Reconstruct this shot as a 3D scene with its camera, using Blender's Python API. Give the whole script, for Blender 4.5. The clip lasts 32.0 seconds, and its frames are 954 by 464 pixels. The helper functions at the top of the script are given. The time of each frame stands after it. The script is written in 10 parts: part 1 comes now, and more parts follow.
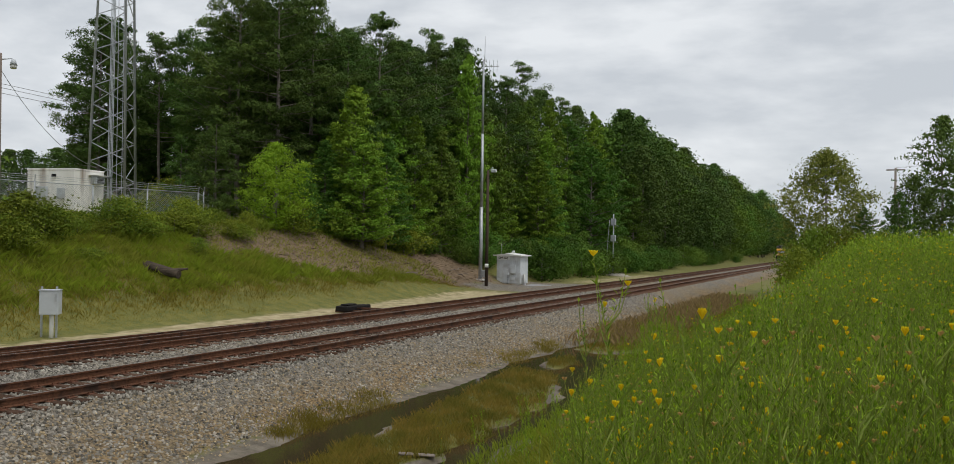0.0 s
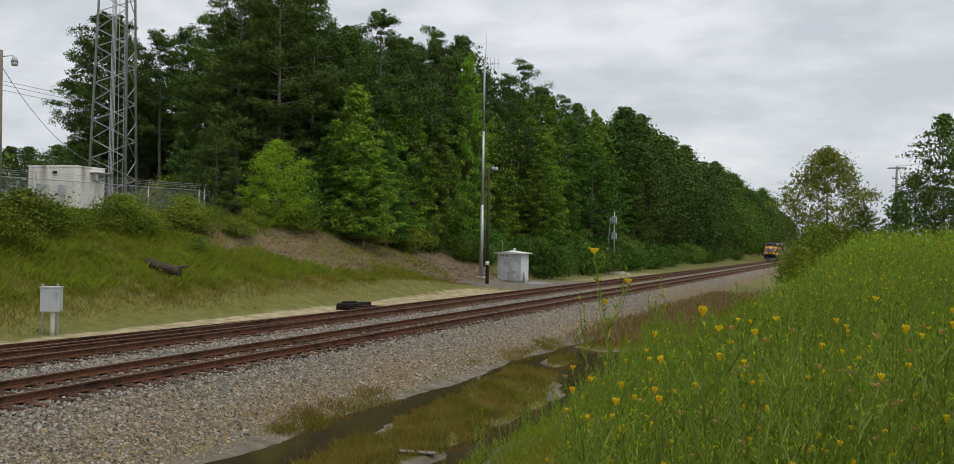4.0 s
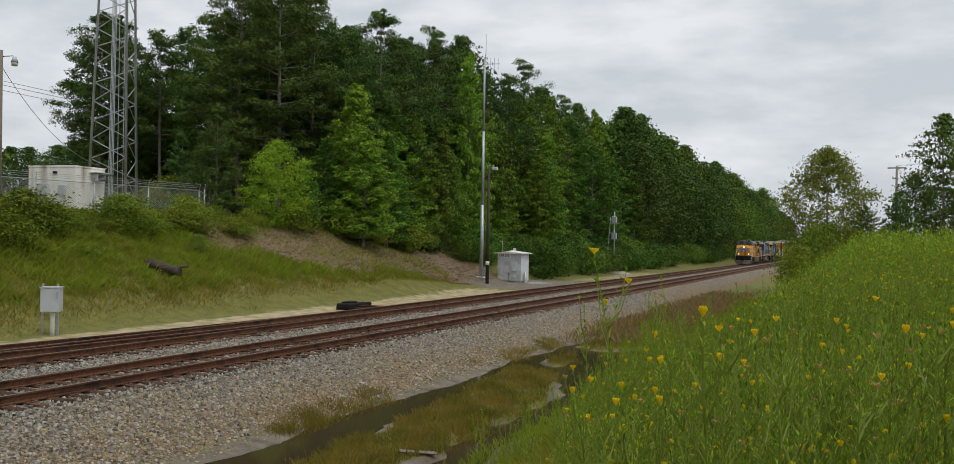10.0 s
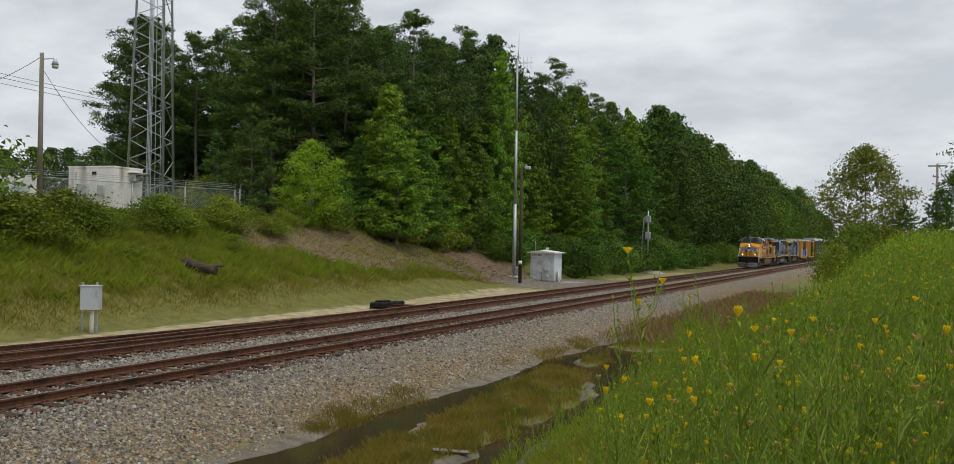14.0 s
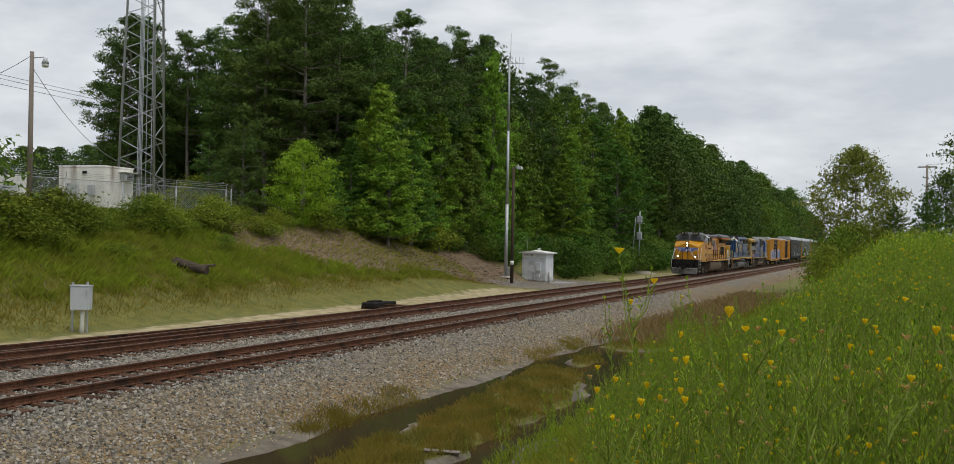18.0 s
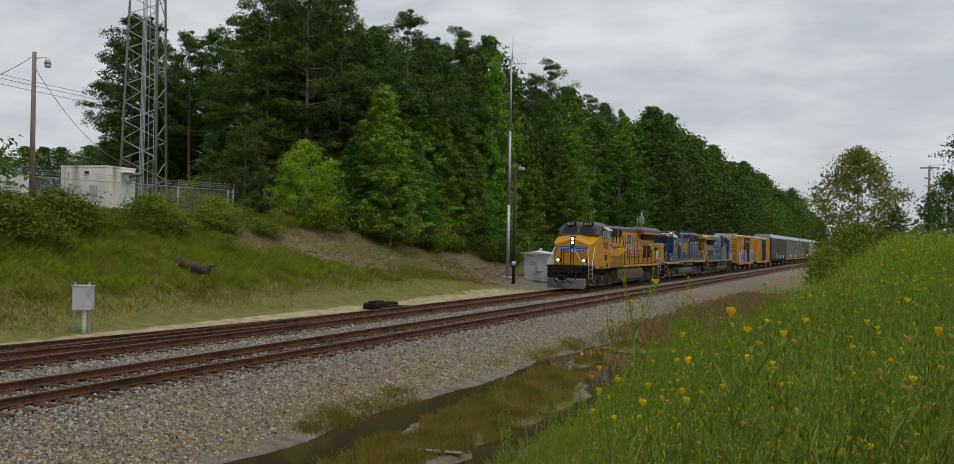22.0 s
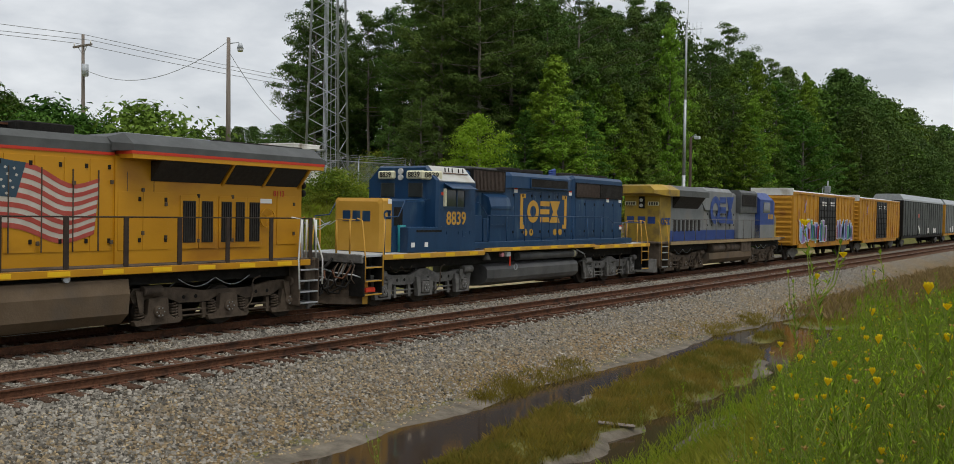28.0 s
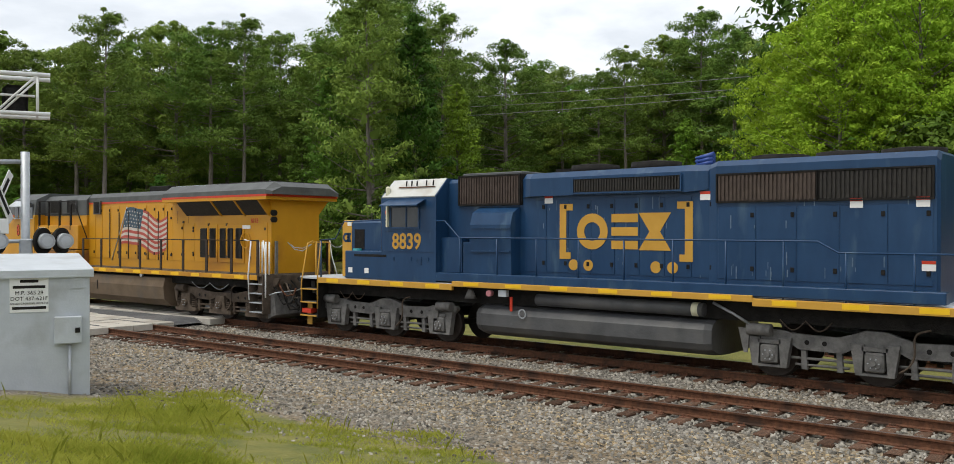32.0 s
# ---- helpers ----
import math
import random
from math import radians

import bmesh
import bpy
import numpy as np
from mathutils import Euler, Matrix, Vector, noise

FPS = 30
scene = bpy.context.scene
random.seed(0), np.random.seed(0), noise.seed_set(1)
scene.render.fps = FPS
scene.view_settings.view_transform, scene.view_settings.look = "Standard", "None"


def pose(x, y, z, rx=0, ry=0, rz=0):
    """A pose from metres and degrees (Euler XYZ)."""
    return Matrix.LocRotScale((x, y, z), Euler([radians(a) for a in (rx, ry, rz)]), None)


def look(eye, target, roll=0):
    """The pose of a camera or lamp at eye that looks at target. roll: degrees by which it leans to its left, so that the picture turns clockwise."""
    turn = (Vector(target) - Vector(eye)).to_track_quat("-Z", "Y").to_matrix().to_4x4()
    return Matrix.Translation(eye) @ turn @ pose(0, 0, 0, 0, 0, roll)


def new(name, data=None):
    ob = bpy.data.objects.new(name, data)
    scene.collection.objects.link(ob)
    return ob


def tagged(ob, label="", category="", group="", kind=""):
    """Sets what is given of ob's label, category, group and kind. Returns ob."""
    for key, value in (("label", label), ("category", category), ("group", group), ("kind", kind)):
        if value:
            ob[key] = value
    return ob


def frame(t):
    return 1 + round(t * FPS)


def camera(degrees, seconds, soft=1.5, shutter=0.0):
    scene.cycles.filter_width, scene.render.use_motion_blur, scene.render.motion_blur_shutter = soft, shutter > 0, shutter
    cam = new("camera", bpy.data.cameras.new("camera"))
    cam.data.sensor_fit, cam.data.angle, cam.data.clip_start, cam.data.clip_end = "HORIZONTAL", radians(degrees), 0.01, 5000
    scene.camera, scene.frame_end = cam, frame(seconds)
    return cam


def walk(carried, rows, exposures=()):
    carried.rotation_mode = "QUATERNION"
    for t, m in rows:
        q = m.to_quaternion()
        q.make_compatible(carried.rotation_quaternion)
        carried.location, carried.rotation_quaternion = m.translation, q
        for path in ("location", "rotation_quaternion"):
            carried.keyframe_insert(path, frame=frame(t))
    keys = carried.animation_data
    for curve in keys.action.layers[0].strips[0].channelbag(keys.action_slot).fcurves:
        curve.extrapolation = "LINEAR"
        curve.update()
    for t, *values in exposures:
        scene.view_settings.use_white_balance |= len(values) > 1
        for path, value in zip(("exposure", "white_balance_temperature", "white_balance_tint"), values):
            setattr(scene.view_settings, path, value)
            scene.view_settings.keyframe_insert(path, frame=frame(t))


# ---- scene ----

# Tracks run along y; z = 0 is the top of the rail abreast of the camera. The line falls gently towards +y.
EYE = 2.997
GRADE, SAG = -0.01095, 5.782e-06
X1, X2 = -15.174, -19.412   # centre lines of the near and the far track
SPEED, NOSE0 = 9.984, 278.45
cam = camera(55.80, 32.0, soft=0.85)
TURNS = [
    (0, 22.67, 0.32, -0.95), (1.5, 22.67, 0.32, -0.97), (2, 22.68, 0.28, -1.01), (2.5, 22.70, 0.22, -0.97), (3, 22.73, 0.17, -0.98), (3.5, 22.72,
    0.17, -1.02), (6, 22.72, 0.17, -1.03), (8.5, 22.72, 0.17, -1.02), (11, 22.73, 0.17, -1.00), (11.5, 22.92, 0.12, -1.10), (12, 23.31, 0.08, -1.06),
    (12.5, 23.72, 0.09, -1.09), (13, 24.70, 0.07, -1.02), (13.5, 24.76, 0.02, -1.03), (14, 24.81, 0.09, -0.99), (14.5, 24.84, 0.05, -0.97), (16.5,
    24.63, 0.02, -1.13), (17, 24.54, 0.06, -1.07), (17.5, 24.44, 0.09, -1.08), (18, 24.29, 0.11, -1.07), (18.5, 24.24, 0.13, -1.07), (20.5, 24.29,
    0.12, -1.04), (21, 24.31, 0.17, -1.05), (21.5, 24.36, 0.17, -1.18), (22, 24.40, 0.14, -1.12), (22.5, 24.38, 0.16, -1.18), (23, 24.38, 0.17,
    -1.18), (23.5, 24.32, 0.22, -1.19), (24, 24.33, 0.23, -1.19), (24.5, 24.37, 0.27, -1.13), (26.5, 24.49, 0.27, -1.05), (27, 25.01, 0.24, -1.04),
    (27.5, 29.46, -0.38, -0.81), (28, 35.30, -1.82, -0.75), (28.5, 44.45, -2.01, -0.58), (29, 51.32, -2.13, -0.39), (29.5, 59.60, -2.42, -0.27), (30,
    74.87, -2.54, -0.21), (30.5, 91.49, -2.44, 0.20), (31, 106.62, -2.28, 0.30), (31.5, 119.89, -1.19, 0.35), (32, 129.28, 0.43, 0.33)
]
walk(cam, [(t, pose(0, 0, EYE, 90 + p, r, y)) for t, y, p, r in TURNS],
     exposures=[(0, -0.17), (17, -0.17), (20, -0.25), (24, -0.42), (26.5, -0.38), (28, -0.2), (29, 0.13), (30, 0.27), (31, 0.54), (32, 0.35)])

# ---- world and sun: a bright overcast summer sky ----
SUN_EL, SUN_AZ = 66.0, 115.0
world = bpy.data.worlds.new("sky")
scene.world = world
world.use_nodes = True
wn, wl = world.node_tree.nodes, world.node_tree.links
wn.clear()
w_out, w_bg, w_add = wn.new("ShaderNodeOutputWorld"), wn.new("ShaderNodeBackground"), wn.new("ShaderNodeMixRGB")
w_sky = wn.new("ShaderNodeTexSky")
w_sky.sky_type, w_sky.sun_disc = "NISHITA", False
w_sky.sun_elevation, w_sky.sun_rotation = radians(SUN_EL), radians(SUN_AZ)
w_tc, w_map = wn.new("ShaderNodeTexCoord"), wn.new("ShaderNodeMapping")
w_map.inputs["Scale"].default_value = (1.0, 1.4, 3.2)
w_map.inputs["Rotation"].default_value = (0.0, 0.12, 0.3)
w_n1, w_n2, w_ramp = wn.new("ShaderNodeTexNoise"), wn.new("ShaderNodeTexNoise"), wn.new("ShaderNodeValToRGB")
w_n1.inputs["Scale"].default_value, w_n1.inputs["Detail"].default_value, w_n1.inputs["Distortion"].default_value = 3.4, 9, 0.35
w_n2.inputs["Scale"].default_value, w_n2.inputs["Detail"].default_value = 13.0, 6
w_mix = wn.new("ShaderNodeMixRGB")
w_mix.inputs[0].default_value = 0.35
w_ramp.color_ramp.elements[0].position, w_ramp.color_ramp.elements[1].position = 0.40, 0.62
w_ramp.color_ramp.elements[0].color = (7.5, 7.95, 8.5, 1)
w_ramp.color_ramp.elements[1].color = (10.5, 10.85, 11.2, 1)
for a, b in ((w_tc.outputs["Generated"], w_map.inputs[0]), (w_map.outputs[0], w_n1.inputs["Vector"]), (w_map.outputs[0], w_n2.inputs["Vector"]),
             (w_n1.outputs["Fac"], w_mix.inputs[1]), (w_n2.outputs["Fac"], w_mix.inputs[2]), (w_mix.outputs[0], w_ramp.inputs[0]),
             (w_sky.outputs[0], w_add.inputs[1]), (w_ramp.outputs[0], w_add.inputs[2]), (w_add.outputs[0], w_bg.inputs[0]),
             (w_bg.outputs[0], w_out.inputs[0])):
    wl.new(a, b)
w_add.inputs[0].default_value = 0.93          # thick cloud over the clear sky
w_bg.inputs[1].default_value = 0.090
sun = new("sun", bpy.data.lights.new("sun", "SUN"))
sun.data.energy, sun.data.angle, sun.data.color = 1.7, radians(25), (1.0, 0.95, 0.86)
sun.matrix_world = look((0, 0, 50), (0 + math.sin(radians(SUN_AZ)) * -30, -math.cos(radians(SUN_AZ)) * 30, 50 - 30 * math.tan(radians(SUN_EL))))

# ---- materials ----
def nodes_of(name):
    m = bpy.data.materials.new(name)
    m.use_nodes = True
    nt = m.node_tree
    return m, nt.nodes, nt.links, nt.nodes["Principled BSDF"]


def mat(name, c1, c2=None, scale=3.0, rough=0.7, metal=0.0, bump=0.15, bscale=40.0, stretch=(1, 1, 1), c3=None, c3scale=0.6, c3at=0.58,
        island=0.0, spec=0.32, rough2=None, obvar=0.0):
    """Two colours by fine noise, a third by broad noise (stains), relief by noise; object space, metres."""
    m, n, l, p = nodes_of(name)
    c2 = c2 or tuple(c * 0.8 for c in c1)
    tc, mp = n.new("ShaderNodeTexCoord"), n.new("ShaderNodeMapping")
    mp.inputs["Scale"].default_value = stretch
    l.new(tc.outputs["Object"], mp.inputs[0])
    n1, r1 = n.new("ShaderNodeTexNoise"), n.new("ShaderNodeValToRGB")
    n1.inputs["Scale"].default_value, n1.inputs["Detail"].default_value, n1.inputs["Roughness"].default_value = scale, 6, 0.62
    l.new(mp.outputs[0], n1.inputs["Vector"])
    r1.color_ramp.elements[0].position, r1.color_ramp.elements[1].position = 0.35, 0.68
    r1.color_ramp.elements[0].color, r1.color_ramp.elements[1].color = (*c1, 1), (*c2, 1)
    l.new(n1.outputs["Fac"], r1.inputs[0])
    col = r1.outputs[0]
    if c3:
        n2, r2, mx = n.new("ShaderNodeTexNoise"), n.new("ShaderNodeValToRGB"), n.new("ShaderNodeMixRGB")
        n2.inputs["Scale"].default_value, n2.inputs["Detail"].default_value = c3scale, 5
        l.new(mp.outputs[0], n2.inputs["Vector"])
        r2.color_ramp.elements[0].position, r2.color_ramp.elements[1].position = c3at - 0.07, c3at + 0.09
        l.new(n2.outputs["Fac"], r2.inputs[0])
        l.new(r2.outputs[0], mx.inputs[0])
        l.new(col, mx.inputs[1])
        mx.inputs[2].default_value = (*c3, 1)
        col = mx.outputs[0]
    for amount, node, out in ((island, "ShaderNodeNewGeometry", "Random Per Island"), (obvar, "ShaderNodeObjectInfo", "Random")):
        if amount:
            g, mr, hs = n.new(node), n.new("ShaderNodeMapRange"), n.new("ShaderNodeHueSaturation")
            mr.inputs[3].default_value, mr.inputs[4].default_value = 1 - amount, 1 + amount
            l.new(g.outputs[out], mr.inputs[0])
            l.new(mr.outputs[0], hs.inputs["Value"])
            l.new(col, hs.inputs["Color"])
            col = hs.outputs[0]
    l.new(col, p.inputs["Base Color"])
    p.inputs["Roughness"].default_value, p.inputs["Metallic"].default_value = rough, metal
    p.inputs["Specular IOR Level"].default_value = spec
    if rough2 is not None:
        rr = n.new("ShaderNodeMapRange")
        rr.inputs[3].default_value, rr.inputs[4].default_value = rough, rough2
        l.new(n1.outputs["Fac"], rr.inputs[0])
        l.new(rr.outputs[0], p.inputs["Roughness"])
    if bump:
        nb, b = n.new("ShaderNodeTexNoise"), n.new("ShaderNodeBump")
        nb.inputs["Scale"].default_value, nb.inputs["Detail"].default_value = bscale, 4
        l.new(mp.outputs[0], nb.inputs["Vector"])
        l.new(nb.outputs["Fac"], b.inputs["Height"])
        b.inputs["Strength"].default_value, b.inputs["Distance"].default_value = min(1, bump * 3), 0.02
        l.new(b.outputs[0], p.inputs["Normal"])
    return m


def leafmat(name, c1, c2, rough=0.55, obvar=0.38, trans=0.3, clump=0.0, cscale=0.7):
    """Leaves: colour by leaf, by spray and by plant, light passing through."""
    m, n, l, p = nodes_of(name)
    g, r, oi, mr, hs = (n.new("ShaderNode" + k) for k in ("NewGeometry", "ValToRGB", "ObjectInfo", "MapRange", "HueSaturation"))
    r.color_ramp.elements[0].color, r.color_ramp.elements[1].color = (*c1, 1), (*c2, 1)
    fac = g.outputs["Random Per Island"]
    if clump:
        tc, ns, ct, mx0 = n.new("ShaderNodeTexCoord"), n.new("ShaderNodeTexNoise"), n.new("ShaderNodeMapRange"), n.new("ShaderNodeMixRGB")
        ns.inputs["Scale"].default_value, ns.inputs["Detail"].default_value = cscale, 3
        l.new(tc.outputs["Object"], ns.inputs["Vector"])
        ct.inputs[1].default_value, ct.inputs[2].default_value = 0.32, 0.68
        l.new(ns.outputs["Fac"], ct.inputs[0])
        mx0.inputs[0].default_value = clump
        l.new(fac, mx0.inputs[1])
        l.new(ct.outputs[0], mx0.inputs[2])
        fac = mx0.outputs[0]
    l.new(fac, r.inputs[0])
    mr.inputs[3].default_value, mr.inputs[4].default_value = 1 - obvar, 1 + obvar
    l.new(oi.outputs["Random"], mr.inputs[0])
    hu, fr = n.new("ShaderNodeMapRange"), n.new("ShaderNodeMath")
    fr.operation, fr.inputs[1].default_value = "MULTIPLY", 7.31
    wr = n.new("ShaderNodeMath")
    wr.operation = "FRACT"
    l.new(oi.outputs["Random"], fr.inputs[0])
    l.new(fr.outputs[0], wr.inputs[0])
    l.new(wr.outputs[0], hu.inputs[0])
    hu.inputs[3].default_value, hu.inputs[4].default_value = 0.5 - obvar * 0.07, 0.5 + obvar * 0.05
    l.new(hu.outputs[0], hs.inputs["Hue"])
    l.new(mr.outputs[0], hs.inputs["Value"])
    l.new(r.outputs[0], hs.inputs["Color"])
    l.new(hs.outputs[0], p.inputs["Base Color"])
    p.inputs["Roughness"].default_value, p.inputs["Specular IOR Level"].default_value = rough, 0.05
    t, mx = n.new("ShaderNodeBsdfTranslucent"), n.new("ShaderNodeMixShader")
    l.new(hs.outputs[0], t.inputs[0])
    mx.inputs[0].default_value = trans
    out = n["Material Output"]
    l.new(p.outputs[0], mx.inputs[1])
    l.new(t.outputs[0], mx.inputs[2])
    l.new(mx.outputs[0], out.inputs[0])
    return m


def glow(name, c, strength):
    m, n, l, p = nodes_of(name)
    p.inputs["Base Color"].default_value = (*c, 1)
    p.inputs["Emission Color"].default_value, p.inputs["Emission Strength"].default_value = (*c, 1), strength
    return m


M_RAIL = mat("rusty_rail_steel", (0.08, 0.038, 0.022), (0.165, 0.076, 0.044), 14, 0.8, 0, 0.2, 60, c3=(0.05, 0.03, 0.022), c3scale=2, spec=0.12)
M_RAILHEAD = mat("worn_rail_head", (0.20, 0.17, 0.155), (0.13, 0.085, 0.065), 6, 0.42, 0.6, 0.05, 80, stretch=(1, 0.1, 1))
M_TIE = mat("weathered_tie_wood", (0.07, 0.043, 0.03), (0.17, 0.098, 0.065), 9, 0.9, 0, 0.5, 30, stretch=(0.5, 6, 3), obvar=0.4, spec=0.1)
M_PLATE = mat("rusty_plate", (0.11, 0.045, 0.025), (0.16, 0.07, 0.04), 20, 0.8, 0.1, 0.2, 60)
M_STONE = mat("ballast_stone", (0.155, 0.142, 0.12), (0.315, 0.292, 0.25), 7, 0.9, 0, 0.3, 30, island=0.72, spec=0.15)
M_STONE_TAN = mat("tan_gravel_stone", (0.24, 0.18, 0.105), (0.40, 0.315, 0.19), 7, 0.9, 0, 0.3, 30, island=0.5)
M_BARK = mat("bark", (0.12, 0.105, 0.09), (0.24, 0.21, 0.185), 5, 0.95, 0, 0.8, 14, stretch=(1, 1, 0.25))
M_LEAF = leafmat("broad_leaves", (0.045, 0.105, 0.015), (0.11, 0.19, 0.028), trans=0.14, clump=0.55)
M_LEAF_B = leafmat("bright_maple_leaves", (0.155, 0.28, 0.02), (0.34, 0.48, 0.04), trans=0.25, obvar=0.1, clump=0.5)
M_LEAF_Y = leafmat("light_leaves", (0.085, 0.18, 0.018), (0.19, 0.31, 0.034), trans=0.2, obvar=0.25, clump=0.55)
M_NEEDLE = leafmat("pine_needles", (0.040, 0.084, 0.018), (0.100, 0.154, 0.034), trans=0.08, obvar=0.25, clump=0.5)
M_LEAF_M = leafmat("mid_green_leaves", (0.085, 0.175, 0.022), (0.21, 0.325, 0.04), trans=0.16, obvar=0.25, clump=0.55)
M_BUSH = leafmat("bank_bush_leaves", (0.075, 0.125, 0.012), (0.20, 0.25, 0.03), trans=0.2, obvar=0.3, clump=0.5, cscale=1.5)
M_GRASS = leafmat("grass_blades", (0.16, 0.20, 0.018), (0.35, 0.35, 0.055), obvar=0.1, trans=0.4, clump=0.5, cscale=0.4)
M_DRYGRASS = leafmat("sedge_blades", (0.11, 0.13, 0.018), (0.36, 0.25, 0.06), obvar=0.1, trans=0.4, clump=0.6, cscale=0.9)
M_WEED = leafmat("weed_leaves", (0.05, 0.13, 0.008), (0.41, 0.57, 0.05), obvar=0.1, trans=0.4, clump=0.2, cscale=0.9)
M_SPENT = leafmat("spent_flower_heads", (0.34, 0.21, 0.06), (0.46, 0.31, 0.12), obvar=0.05)
M_STEM = mat("weed_stem", (0.17, 0.25, 0.03), (0.24, 0.26, 0.06), 20, 0.6, 0, 0)
M_PETAL = leafmat("yellow_petals", (0.80, 0.56, 0.01), (0.86, 0.68, 0.03), obvar=0.05, trans=0.35)
M_STEEL = mat("galvanised_steel", (0.36, 0.38, 0.40), (0.46, 0.48, 0.50), 6, 0.5, 0.6, 0.1, 50)
M_GREYPAINT = mat("silver_grey_paint", (0.44, 0.47, 0.50), (0.50, 0.53, 0.56), 3, 0.5, 0.1, 0.06, 30, c3=(0.36, 0.37, 0.37), c3scale=1.2)
M_CONCRETE = mat("stained_white_wall", (0.78, 0.76, 0.72), (0.84, 0.83, 0.80), 2, 0.85, 0, 0.2, 40, stretch=(1, 1, 0.12), c3=(0.34, 0.28, 0.23), c3scale=1.1, c3at=0.60)
M_POLE = mat("pole_wood", (0.18, 0.15, 0.125), (0.26, 0.22, 0.19), 6, 0.9, 0, 0.4, 30, stretch=(1, 1, 0.1))
M_DARK = mat("grimy_black", (0.010, 0.0095, 0.009), (0.024, 0.022, 0.02), 5, 0.8, 0, 0.2, 30, spec=0.15)
M_WIRE = mat("weathered_cable", (0.20, 0.20, 0.20), (0.26, 0.26, 0.26), 5, 0.6, 0, 0)
M_YELLOW = mat("armour_yellow_paint", (0.49, 0.232, 0.008), (0.55, 0.265, 0.012), 1.4, 0.42, 0, 0.04, 18, stretch=(1, 0.6, 1), c3=(0.38, 0.165, 0.014), c3scale=0.8, c3at=0.62)
M_UPGREY = mat("roof_grey_paint", (0.062, 0.065, 0.064), (0.095, 0.10, 0.098), 2, 0.5, 0, 0.05, 20)
M_RED = mat("red_stripe_paint", (0.50, 0.035, 0.015), (0.56, 0.05, 0.02), 3, 0.45, 0, 0)
M_BLUE = mat("dark_blue_paint", (0.009, 0.038, 0.096), (0.015, 0.052, 0.122), 2.2, 0.36, 0, 0.04, 18, stretch=(1, 1, 0.3), c3=(0.05, 0.095, 0.15), c3scale=2.4, c3at=0.66)
M_GOLD = mat("gold_paint", (0.50, 0.27, 0.035), (0.56, 0.31, 0.05), 2, 0.5, 0, 0.04, 20)
M_BOXCAR = mat("boxcar_yellow_paint", (0.45, 0.21, 0.015), (0.52, 0.26, 0.025), 1.2, 0.6, 0, 0.06, 14, c3=(0.30, 0.12, 0.025), c3scale=1.0, c3at=0.6)

# ---- mesh helpers ----
def bm_new():
    return bmesh.new()


def finish(name, bm, material, smooth=False):
    me = bpy.data.meshes.new(name)
    bm.to_mesh(me)
    bm.free()
    for m in (material if isinstance(material, (list, tuple)) else (material,)):
        me.materials.append(m)
    if smooth:
        me.polygons.foreach_set("use_smooth", [True] * len(me.polygons))
    return me


def part(name, bm, material, parent, label="", smooth=False):
    """One bmesh (or mesh) as ONE mesh object under a thing or a part."""
    me = bm if isinstance(bm, bpy.types.Mesh) else finish(name, bm, material, smooth)
    ob = new(name, me)
    ob.parent = parent
    return tagged(ob, label)


def thing(name, label, category, m=None, group="", kind=""):
    ob = new(name)
    ob.empty_display_size = 0.2
    ob.matrix_basis = m or Matrix()
    return tagged(ob, label, category, group, kind)


def solid(name, bm, material, label="", category="", group="", kind="", m=None, smooth=False):
    ob = new(name, bm if isinstance(bm, bpy.types.Mesh) else finish(name, bm, material, smooth))
    if m is not None:
        ob.matrix_basis = m
    return tagged(ob, label, category, group, kind)


def box(bm, x0, x1, y0, y1, z0, z1, bevel=0.0, mi=0):
    vs = [bm.verts.new(p) for p in ((x0, y0, z0), (x1, y0, z0), (x1, y1, z0), (x0, y1, z0), (x0, y0, z1), (x1, y0, z1), (x1, y1, z1), (x0, y1, z1))]
    fs = [bm.faces.new([vs[i] for i in q]) for q in ((3, 2, 1, 0), (4, 5, 6, 7), (0, 1, 5, 4), (1, 2, 6, 5), (2, 3, 7, 6), (3, 0, 4, 7))]
    for f in fs:
        f.material_index = mi
    if bevel:
        es = {e for f in fs for e in f.edges}
        bmesh.ops.bevel(bm, geom=list(es), offset=bevel, segments=1, affect="EDGES", profile=0.5)
    return bm


def B(*a, bevel=0.0):
    return box(bm_new(), *a, bevel=bevel)


def rod(bm, p0, p1, r0, r1=None, seg=8, caps=True):
    """A tapered round bar from p0 to p1."""
    p0, p1 = Vector(p0), Vector(p1)
    d = p1 - p0
    r1 = r0 if r1 is None else r1
    q = d.to_track_quat("Z", "Y").to_matrix() if d.length > 1e-9 else Matrix.Identity(3)
    rings = []
    for p, r in ((p0, r0), (p1, r1)):
        rings.append([bm.verts.new(p + q @ Vector((r * math.cos(a), r * math.sin(a), 0))) for a in (2 * math.pi * i / seg for i in range(seg))])
    for i in range(seg):
        f = bm.faces.new((rings[0][i], rings[0][(i + 1) % seg], rings[1][(i + 1) % seg], rings[1][i]))
        f.smooth = seg > 5
    if caps:
        bm.faces.new(rings[0][::-1])
        bm.faces.new(rings[1])
    return bm


